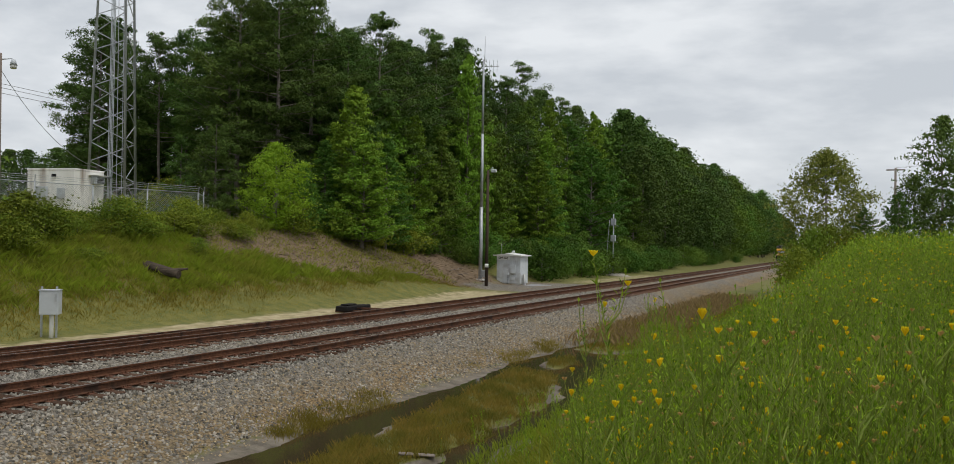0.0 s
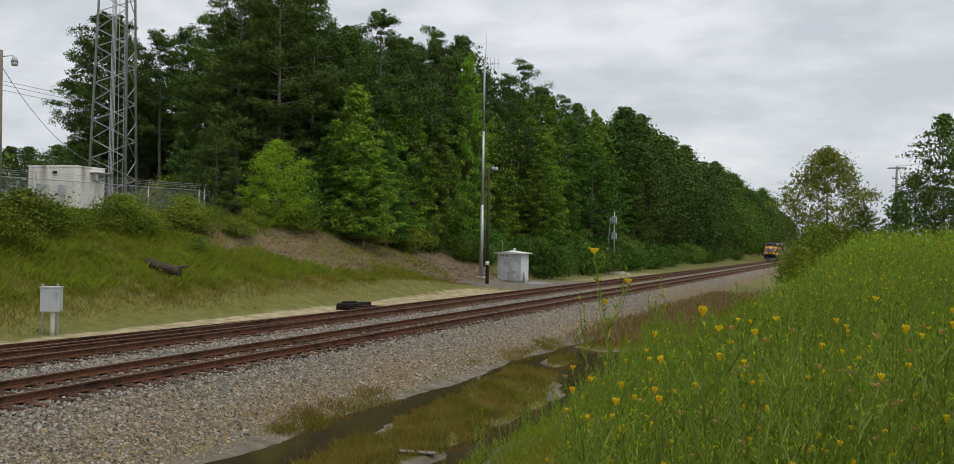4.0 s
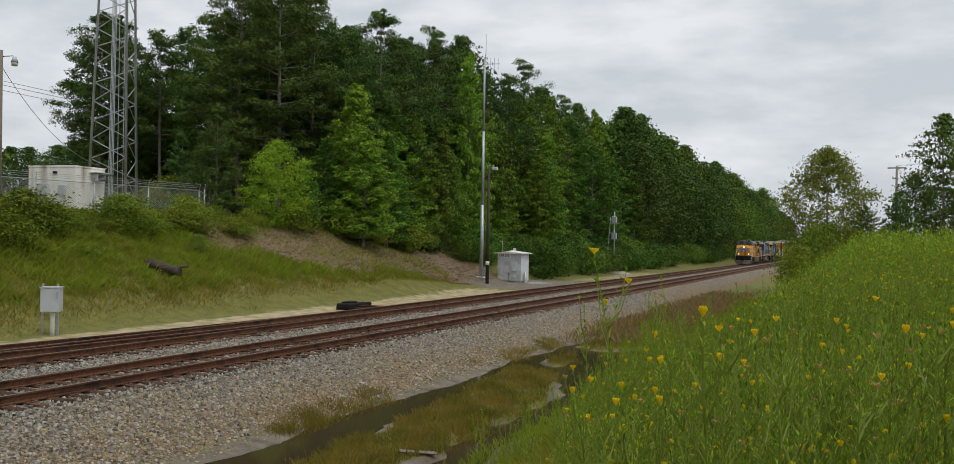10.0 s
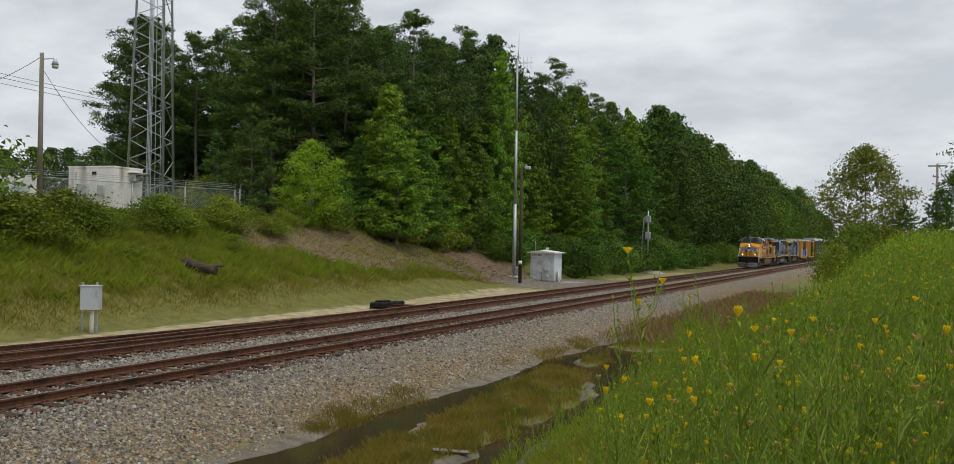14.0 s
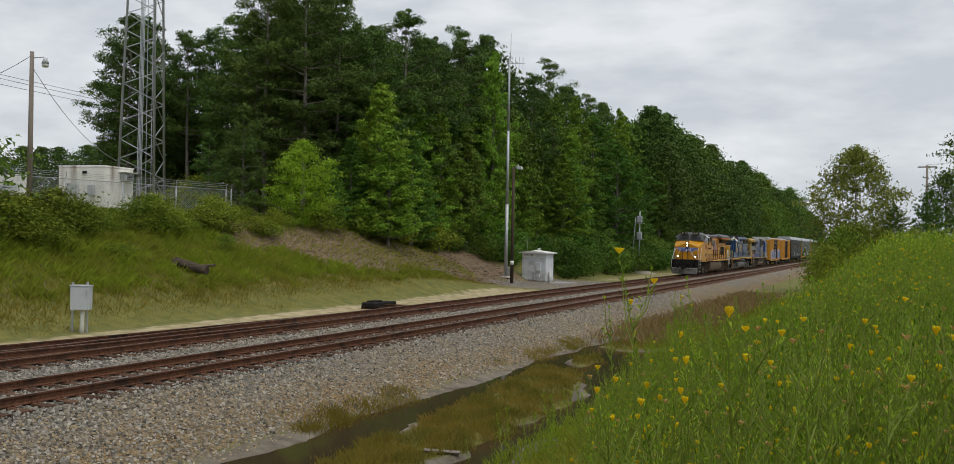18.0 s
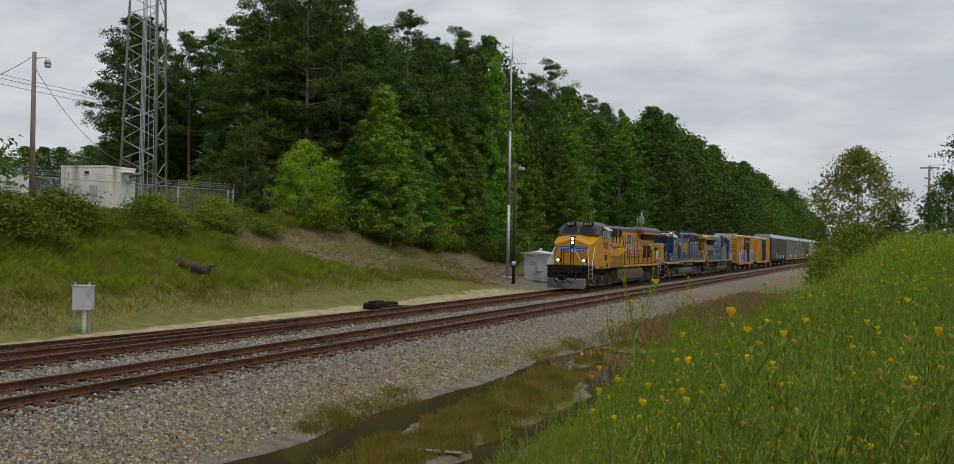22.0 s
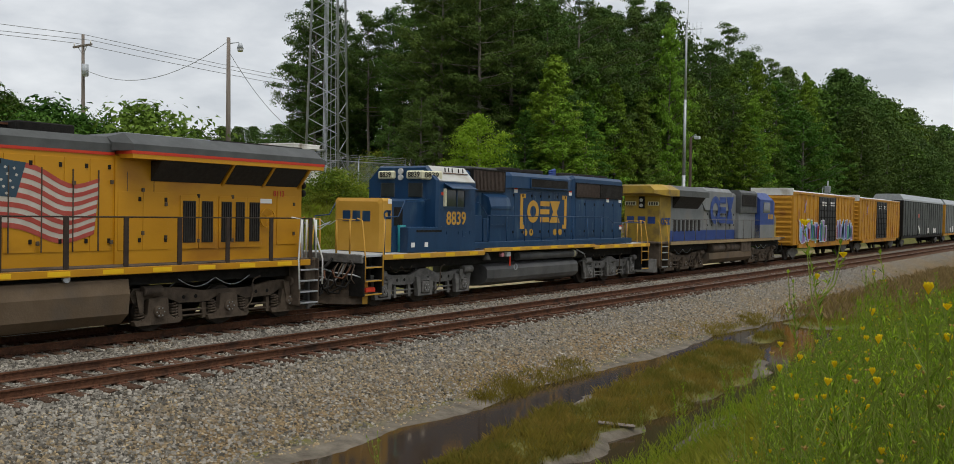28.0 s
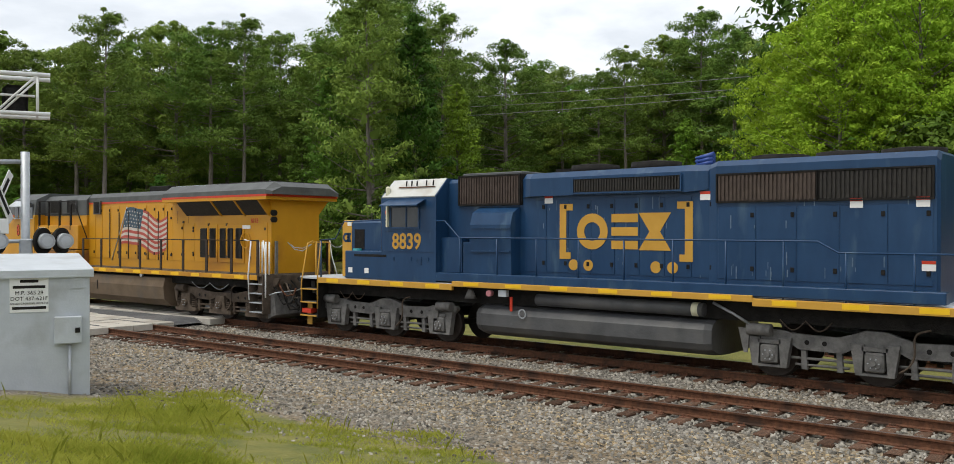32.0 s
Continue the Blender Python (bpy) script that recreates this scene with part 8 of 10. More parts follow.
def make_hut():
    """Signal hut: panelled grey box on a gravel pad; its door face looks along the line to the camera."""
    t = thing("signal_hut", "grey metal signal hut with a low hipped roof and a sign", "hut", stand(-27.9, 75.6, -9, 0.02))
    part("body", B(-1.2, 1.2, -1.1, 0.3, 0.12, 2.6, bevel=0.02), M_HUT, t)
    part("base", B(-1.1, 1.1, -1.0, 0.2, -0.1, 0.14), M_CONCRETE, t)
    part("roof", loft(bm_new(), [(-1.35, [(1.42, 2.52), (1.42, 2.60), (0.0, 2.74), (-1.42, 2.60), (-1.42, 2.52)]), (-0.4, [(1.42, 2.52), (1.42, 2.60), (0.0, 2.84), (-1.42, 2.60), (-1.42, 2.52)]), (0.55, [(1.42, 2.52), (1.42, 2.60), (0.0, 2.74), (-1.42, 2.60), (-1.42, 2.52)])]), M_WHITE, t, "pale overhanging roof")
    part("roof_vent", rod(bm_new(), (0.1, -0.4, 2.8), (0.1, -0.4, 3.0), 0.12, 0.14, 10), M_HUT, t)
    for x in (-0.8, -0.4, 0.0, 0.4, 0.8):
        part("panel_seam", B(x - 0.012, x + 0.012, -1.112, -1.1, 0.15, 2.5), M_HUT, t)
    d = part("door", B(-0.95, -0.1, -1.125, -1.1, 0.2, 2.2, bevel=0.01), M_HUT, t)
    part("door_handle", B(-0.2, -0.14, -1.16, -1.12, 1.05, 1.25), M_DARK, d)
    for x0, x1, z0, z1 in ((-0.25, 0.1, 0.85, 1.35), (0.2, 0.75, 1.0, 1.75), (0.35, 0.65, 0.45, 0.7)):
        part("meter_box", B(x0, x1, -1.25, -1.1, z0, z1, bevel=0.015), M_HUT, t)
    part("conduit", rod(bm_new(), (0.0, -1.16, 0.1), (0.0, -1.16, 0.9), 0.03, seg=6), M_STEEL, t)
    part("side_conduit", pipe(bm_new(), [(1.25, -0.6, -0.1), (1.25, -0.6, 0.9), (1.4, -0.7, 0.95), (1.4, -0.7, 0.0)], 0.05, 8), M_SIGN, t)
    s = part("sign", B(-1.15, 0.15, -1.17, -1.14, 2.18, 2.5, bevel=0.01), M_SIGN, t, "white sign with black letters")
    letter(s, "CPA 365", 0.27, M_DARK, -0.5, -1.175, 2.34, face="front", bold=0.004)
    part("antenna", rod(bm_new(), (-1.0, -0.6, 2.6), (-1.0, -0.6, 3.6), 0.018, seg=6), M_STEEL, t)
    solid("hut_pad", loft(bm_new(), [(-2.6, [(2.8, -0.3), (2.2, 0.02), (-2.2, 0.02), (-2.8, -0.3)]), (2.0, [(2.8, -0.3), (2.2, 0.02), (-2.2, 0.02), (-2.8, -0.3)])]), mat("pad_gravel", (0.22, 0.22, 0.23), (0.36, 0.36, 0.37), 22, 0.9, 0, 0.6, 30),
          "grey gravel pad under the signal hut", "gravel pad", m=stand(-27.5, 75.4, -22))


def make_mast():
    x, y = -29.5, 71.5
    t = thing("radio_mast", "tall slender galvanised radio mast with an antenna", "mast", stand(x, y))
    for k in range(3):
        z0, z1 = k * 6.3, (k + 1) * 6.3
        part("mast_section", rod(bm_new(), (0, 0, z0 - 0.05), (0, 0, z1), 0.17 - 0.035 * k, 0.15 - 0.035 * k, 12), M_STEEL, t)
    part("whip_antenna", rod(bm_new(), (0.08, 0, 18.6), (0.12, 0, 21.0), 0.03, 0.015, 6), M_STEEL, t)
    a = part("yagi_antenna", pipe(bm_new(), [(0, 0, 18.4), (1.3, 0.3, 18.4)], 0.03, 6), M_STEEL, t)
    for k in range(3):
        part("antenna_rod", rod(bm_new(), (0.5 + k * 0.35, 0.1, 17.9), (0.5 + k * 0.35, 0.1, 18.9), 0.018, seg=5), M_STEEL, a)
    part("base_plate", B(-0.4, 0.4, -0.4, 0.4, 0.0, 0.15, bevel=0.02), M_CONCRETE, t)
    part("base_box", B(0.2, 0.55, -0.3, 0.1, 0.3, 0.9, bevel=0.02), M_STEEL, t)
    t = thing("wood_pole", "dark brown creosoted pole beside the mast", "pole", stand(-27.8, 68.7))
    part("shaft", rod(bm_new(), (0, 0, -0.1), (0, 0, 9.6), 0.15, 0.11, 10), M_BROWNPOLE, t)
    part("bracket", pipe(bm_new(), [(0, 0, 9.5), (0.4, 0, 9.8), (0.5, 0, 9.5)], 0.04, 6), M_STEEL, t)
    part("lamp_head", B(0.3, 0.75, -0.15, 0.15, 9.4, 9.65, bevel=0.04), M_GREYPAINT, t)
    part("white_band", rod(bm_new(), (0, 0, 1.6), (0, 0, 1.9), 0.16, seg=10), M_SIGN, t)


def make_signal():
    t = thing("railway_signal", "grey railway signal mast with ladder, seen from behind", "signal", stand(-27.3, 109))
    part("mast", rod(bm_new(), (0, 0, 0), (0, 0, 7.6), 0.09, 0.07, 10), M_STEEL, t)
    part("ladder", pipe(bm_new(), [(-1.0, 0.1, 0.0), (-0.55, 0.1, 6.9)], 0.035, 6), M_STEEL, t)
    for k in range(16):
        part("rung", rod(bm_new(), (-0.98 + k * 0.028, 0.1, 0.4 + k * 0.42), (-0.7 + k * 0.02, 0.1, 0.4 + k * 0.42), 0.018, seg=5), M_STEEL, t)
    for z in (4.2, 6.2):
        h = part("signal_head", B(-0.25, 0.35, -0.5, -0.1, z, z + 0.8, bevel=0.04), M_STEEL, t)
        part("bracket", rod(bm_new(), (0, -0.3, z + 0.3), (0, 0, z + 0.3), 0.04, seg=6), M_STEEL, h)
        part("platform", B(-0.6, 0.5, 0.0, 0.5, z - 0.1, z - 0.05), M_STEEL, t)
    part("relay_box", B(-1.1, -0.35, -0.45, 0.1, 0.25, 1.6, bevel=0.02), M_GREYPAINT, t, "grey relay box")
    bm = bm_new()
    rod(bm, (0, 0, -0.4), (0, 0, 0.25), 3.2, 1.3, 16)
    solid("gravel_mound", bm, M_STONE, "low grey gravel mound under the signal", "gravel mound", m=stand(-27.3, 109))


def make_cabinet():
    t = thing("control_cabinet", "small grey steel control cabinet on a post by the track", "cabinet", stand(-24.7, 22.3, 30))
    part("post", rod(bm_new(), (0.0, 0.1, -0.1), (0.0, 0.1, 0.95), 0.075, seg=12), M_SIGN, t)
    b = part("box", B(-0.3, 0.3, -0.22, 0.2, 0.86, 1.66, bevel=0.012), M_GREYPAINT, t)
    part("lid", B(-0.32, 0.32, -0.24, 0.22, 1.66, 1.69), M_GREYPAINT, b)
    part("latch", B(0.2, 0.26, -0.25, -0.22, 1.3, 1.55), M_STEEL, b)
    for x in (-0.36, 0.12):
        part("stake", B(x - 0.03, x + 0.03, 0.2, 0.26, -0.1, 1.78), M_STEEL, t)


def make_switch():
    t = thing("switch_machine", "low black switch machine beside the turnout", "switch machine", Matrix.Translation((X2, 38.0, float(railz(38)))))
    part("motor_box", B(-3.3, -2.6, -1.0, 0.4, -0.24, 0.02, bevel=0.05), M_DARK, t)
    part("gear_case", B(-3.25, -2.7, 0.4, 1.4, -0.24, -0.03, bevel=0.04), M_DARK, t)
    part("cover", B(-3.2, -2.75, -0.7, 0.1, 0.02, 0.09, bevel=0.03), M_DARK, t)
    part("long_tie", B(-3.6, 1.4, -0.5, -0.25, -0.34, -0.19), M_TIE, t)
    part("long_tie", B(-3.6, 1.4, 0.55, 0.8, -0.34, -0.19), M_TIE, t)
    for y in (-0.1, 0.3):
        part("throw_rod", rod(bm_new(), (-2.7, y, -0.12), (0.7, y, -0.12), 0.03, seg=6), M_RAIL, t)
    # switch points and the diverging rails towards the left of the view
    ys = [38 - k * 2.0 for k in range(24)]
    for s, off in ((-1, 0.085), (1, -0.085)):
        def bend(y):
            return -((38 - y) ** 2) / 420.0
        path = [(X2 + s * 0.7525 + off * (1 if y > 30 else 0.6) + bend(y), y, float(railz(y))) for y in ys[::-1]]
        tagged(new("switch_rail", sweep(RAIL_PROF, path, (M_RAIL, M_RAILHEAD), "switch_rail")), "rusty turnout rail diverging from the far track", "rail", kind="structure")
    for k in range(14):
        y = 10 + 2.0 * k
        part("slide_plate", B(-1.25, -0.55, y - 38 - 0.12, y - 38 + 0.12, -0.185, -0.165), mat("yellowed_plate", (0.30, 0.22, 0.08), (0.2, 0.14, 0.06), 6, 0.8, 0, 0.1) if k in (3, 6) else M_PLATE, t)


def make_compound():
    cx, cy = polar(46.8, 63.0)
    t = thing("equipment_building", "stained white concrete equipment building with flat roof", "building", stand(cx, cy, 46.8 - 40, 0.1))
    # nearest corner at the origin; long face along -y, short face along -x... seen as two faces
    part("wall", B(-3.66, 0.0, 0.0, 2.8, -0.2, 3.05, bevel=0.03), M_CONCRETE, t)
    part("roof_slab", B(-3.68, 0.02, -0.02, 2.82, 3.05, 3.17, bevel=0.02), M_CONCRETE, t)
    a = part("air_conditioner", B(0.0, 0.45, 1.5, 2.3, 2.25, 2.75, bevel=0.02), M_GREYPAINT, t, "wall air conditioner")
    for k in range(5):
        part("slat", B(0.45, 0.47, 1.58, 2.22, 2.32 + k * 0.08, 2.36 + k * 0.08), M_DARK, a)
    part("awning", B(0.0, 0.6, 1.3, 2.5, 2.8, 2.84), M_SIGN, t)
    part("meter_cabinet", B(-2.9, -2.0, -0.25, 0.0, 1.1, 2.0, bevel=0.02), M_GREYPAINT, t)
    part("meter_cabinet", B(-1.2, -0.7, -0.2, 0.0, 1.2, 1.9, bevel=0.02), M_GREYPAINT, t)
    part("cable_port", B(-1.7, -1.4, -0.08, 0.0, 2.6, 2.8), M_DARK, t)
    for x in (0.9, 1.8):
        part("conduit", rod(bm_new(), (-x - 1.2, -0.08, 0), (-x - 1.2, -0.08, 1.2), 0.04, seg=6), M_STEEL, t)
    make_tower()
    make_fence()
    for az, r, w, hh in ((52.6, 78, 5.0, 2.6), (53.6, 70, 2.0, 1.9)):
        x, y = polar(az, r)
        s = thing("white_trailer", "white storage trailer behind the fence", "trailer", stand(x, y, az))
        part("body", B(-w / 2, w / 2, -1.2, 1.2, 0.4, 0.4 + hh, bevel=0.06), M_SIGN, s)
        part("door", B(-0.5, 0.4, -1.22, -1.2, 0.5, 2.2), M_GREYPAINT, s)
        part("chassis", B(-w / 2 + 0.2, w / 2 - 0.2, -0.9, 0.9, 0.0, 0.4), M_DARK, s)
    for az, r in ((54.5, 62), (51.8, 66)):
        x, y = polar(az, r)
        s = thing("equipment_box", "small grey utility box inside the compound", "utility box", stand(x, y, az))
        part("box", B(-0.5, 0.5, -0.3, 0.3, 0.5, 1.7, bevel=0.02), M_GREYPAINT, s)
        part("leg", B(-0.4, -0.3, -0.1, 0.1, -0.1, 0.5), M_STEEL, s)
        part("leg", B(0.3, 0.4, -0.1, 0.1, -0.1, 0.5), M_STEEL, s)


def make_tower():
    cx, cy = polar(44.55, 70.0)
    t = thing("lattice_tower", "galvanised three-legged steel lattice tower", "tower", stand(cx, cy, 44.55, 0.1))
    H, R0, R1 = 46.0, 2.02, 0.45
    angles = [radians(180 - 13.3 + 120 * k) for k in range(3)]

    def leg(k, z):
        r = R0 + (R1 - R0) * z / H
        return Vector((r * math.cos(angles[k]), r * math.sin(angles[k]), z))
    levels = [0.0]
    while levels[-1] < H - 1:
        levels.append(min(H, levels[-1] + 2.9 - 1.4 * levels[-1] / H))
    for k in range(3):
        part("leg", rod(bm_new(), leg(k, 0), leg(k, H), 0.10, 0.06, 8), M_STEEL, t, "round steel tower leg")
        for a, b in zip(levels[:-1], levels[1:]):
            j = (k + 1) % 3
            m = (a + b) / 2
            part("brace", rod(bm_new(), leg(k, a), leg(j, m), 0.035, seg=5), M_STEEL, t)
            part("brace", rod(bm_new(), leg(j, m), leg(k, b), 0.035, seg=5), M_STEEL, t)
    bm = bm_new()
    for d in (-0.18, 0.18):
        rod(bm, (0.2 + d, 0.2, 0), (0.05 + d, 0.05, H), 0.025, seg=5)
    for k in range(70):
        rod(bm, (0.02 + 0.16, 0.2 - k * 0.002, 0.5 + k * 0.6), (0.38 - 0.002 * k, 0.2 - k * 0.002, 0.5 + k * 0.6), 0.015, seg=4)
    part("ladder", bm, M_STEEL, t, "climbing ladder inside the tower")
    bm = bm_new()
    for k in range(4):
        rod(bm, (-0.3 - 0.1 * k, 0.3, 0), (-0.15 - 0.05 * k, 0.1, H), 0.03, seg=5)
    part("feed_cables", bm, M_GREYPAINT, t)
    part("waveguide_bridge", pipe(bm_new(), [(-0.4, 0.3, 3.2), (-1.8, -2.6, 3.0), (-2.6, -4.5, 2.9)], 0.1, 6), M_STEEL, t)


def make_fence():
    pts = [polar(55.5, 57.0), polar(52.0, 58.5), polar(39.9, 61.5), polar(38.6, 75.0)]
    t = thing("chain_link_fence", "galvanised chain-link fence with barbed wire on top", "fence")
    Hf = 2.0
    for (x0, y0), (x1, y1) in zip(pts[:-1], pts[1:]):
        L = math.hypot(x1 - x0, y1 - y0)
        n = max(1, round(L / 2.9))
        for i in range(n + 1):
            x, y = x0 + (x1 - x0) * i / n, y0 + (y1 - y0) * i / n
            z = land1(x, y)
            part("post", rod(bm_new(), (x, y, z - 0.2), (x, y, z + Hf), 0.045 if 0 < i < n else 0.06, seg=8), M_STEEL, t)
            part("wire_arm", rod(bm_new(), (x, y, z + Hf), (x + 0.2, y - 0.15, z + Hf + 0.33), 0.025, seg=5), M_STEEL, t)
        z0, z1 = land1(x0, y0), land1(x1, y1)
        part("top_rail", rod(bm_new(), (x0, y0, z0 + Hf - 0.05), (x1, y1, z1 + Hf - 0.05), 0.028, seg=6), M_STEEL, t)
        for k in range(3):
            f = (k + 1) / 3
            part("barbed_wire", rod(bm_new(), (x0 + 0.2 * f, y0 - 0.15 * f, z0 + Hf + 0.33 * f), (x1 + 0.2 * f, y1 - 0.15 * f, z1 + Hf + 0.33 * f), 0.010, seg=4), M_MESHWIRE, t)
        # woven wire: two families of slanting wires
        vs, fs, c = [], [], 0
        step = 0.14
        m = int((L + Hf) / step)
        for fam in (1, -1):
            for i in range(m):
                a = i * step - (Hf if fam > 0 else 0)
                s0, s1 = (a, a + Hf) if fam > 0 else (a, a - Hf)
                zz0, zz1 = 0.03, Hf - 0.05
                # clip to the panel
                def cut(sv, zv, so, zo):
                    if sv < 0:
                        w = (0 - sv) / (so - sv)
                        return 0, zv + w * (zo - zv)
                    if sv > L:
                        w = (L - sv) / (so - sv)
                        return L, zv + w * (zo - zv)
                    return sv, zv
                if (s0 < 0 and s1 < 0) or (s0 > L and s1 > L):
                    continue
                (sa, za), (sb, zb) = cut(s0, zz0, s1, zz1), cut(s1, zz1, s0, zz0)
                dx, dy = (x1 - x0) / L, (y1 - y0) / L
                w = 0.008
                for s, z in ((sa, za), (sb, zb)):
                    g = z0 + (z1 - z0) * s / L
                    vs += [(x0 + dx * (s - w), y0 + dy * (s - w), g + z), (x0 + dx * (s + w), y0 + dy * (s + w), g + z)]
                fs.append((c, c + 1, c + 3, c + 2))
                c += 4
        me = tri_mesh("wire_mesh", np.array(vs), np.array(fs), M_MESHWIRE)
        tagged(part("wire_mesh", me, None, t, "woven diamond wire mesh"), kind="stuff")


def sag(p, q, drop, n=14):
    p, q = Vector(p), Vector(q)
    return [p.lerp(q, i / n) - Vector((0, 0, drop * 4 * (i / n) * (1 - i / n))) for i in range(n + 1)]


def make_poles():
    x, y = polar(50.75, 55.0)
    z = land1(x, y)
    t = thing("lamp_pole", "wooden utility pole with a yard light", "utility pole", Matrix.Translation((x, y, z)))
    hp = EYE + 55.0 * math.tan(radians(9.8)) - z
    part("shaft", rod(bm_new(), (0, 0, -0.3), (0, 0, hp), 0.16, 0.11, 10), M_POLE, t)
    part("lamp_arm", pipe(bm_new(), [(0, 0, hp - 0.35), (0.45, 0.4, hp - 0.25)], 0.03, 6), M_STEEL, t)
    l = part("yard_light", rod(bm_new(), (0.5, 0.45, hp - 0.62), (0.5, 0.45, hp - 0.3), 0.2, 0.1, 12), M_GREYPAINT, t)
    part("lens", rod(bm_new(), (0.5, 0.45, hp - 0.8), (0.5, 0.45, hp - 0.62), 0.15, 0.19, 12), M_LAMPOFF, l)
    top1 = Vector((x, y, z + hp))
    x2, y2 = polar(58.9, 75.0)
    z2 = land1(x2, y2)
    h2 = EYE + 75.0 * math.tan(radians(9.4)) - z2
    t = thing("utility_pole", "wooden utility pole with crossarm and transformer", "utility pole", Matrix.Translation((x2, y2, z2)))
    part("shaft", rod(bm_new(), (0, 0, -0.3), (0, 0, h2), 0.17, 0.11, 10), M_POLE, t)
    part("crossarm", B(-1.25, 1.25, -0.1, 0.0, h2 - 0.95, h2 - 0.8), M_POLE, t)
    for xx in (-1.1, 0.0, 1.1):
        part("insulator", rod(bm_new(), (xx, -0.05, h2 - 0.8), (xx, -0.05, h2 - 0.55), 0.06, 0.04, 8), M_CONCRETE, t)
    part("transformer", rod(bm_new(), (0.45, -0.1, h2 - 3.2), (0.45, -0.1, h2 - 2.3), 0.24, seg=12), M_GREYPAINT, t, "grey pole transformer")
    part("brace", pipe(bm_new(), [(-0.6, -0.05, h2 - 0.9), (0, 0, h2 - 1.6), (0.6, -0.05, h2 - 0.9)], 0.03, 5), M_STEEL, t)
    def wire(p, q, drop, name="power_line", r=0.02):
        bm = pipe(bm_new(), sag(p, q, drop), r, 4)
        return solid(name, bm, M_WIRE, "thin grey overhead power line", "power line")
    # the line runs level with the tracks, pole to pole
    za = z2 + h2
    for k, (dx, da, db) in enumerate(((0.0, 0.0, 0.0), (-1.1, -0.55, -0.75), (1.1, -0.55, -1.9))):
        pa, pb, pc = (x2 + dx, y2, za + da), (x2 + dx, -56.0, 16.3 + db), (x2 + dx, 128.0, 16.2 + da)
        wire(pa, pb, 1.35)
        wire(pa, pc, 1.3)
        wire(pb, (x2 + dx, -150.0, 17.0 + db), 1.3)
    for yy in (-56.0, 128.0):
        g0 = land1(x2, yy)
        tp = thing("utility_pole", "wooden utility pole standing among the trees", "utility pole", Matrix.Translation((x2, yy, g0)))
        part("shaft", rod(bm_new(), (0, 0, -0.3), (0, 0, 16.2 - g0), 0.17, 0.11, 8), M_POLE, tp)
        part("crossarm", B(-1.25, 1.25, -0.1, 0.0, 15.1 - g0, 15.25 - g0), M_POLE, tp)
    wire((x2, y2, z2 + h2 - 2.6), top1 - Vector((0, 0, 0.2)), 1.5)
    bx, by = polar(45.6, 64.0)
    wire(top1 - Vector((0, 0, 0.8)), (bx, by, land1(bx, by) + 3.3), 0.9)
    # pole far ahead on the camera's side
    xx, yy = polar(-2.2, 118.0)
    t = thing("utility_pole", "distant utility pole with two crossarms", "utility pole", stand(xx, yy, -2))
    hh = EYE + 118 * math.tan(radians(4.4)) - land1(xx, yy)
    part("shaft", rod(bm_new(), (0, 0, -0.3), (0, 0, hh), 0.17, 0.12, 8), M_POLE, t)
    part("crossarm", B(-1.0, 1.0, -0.06, 0.06, hh - 0.3, hh - 0.15), M_POLE, t)
    solid("power_line", pipe(bm_new(), sag((xx, yy, land1(xx, yy) + hh), (*polar(-14, 70), 12.0), 0.8), 0.016, 4), M_WIRE, "thin grey overhead power line", "power line")


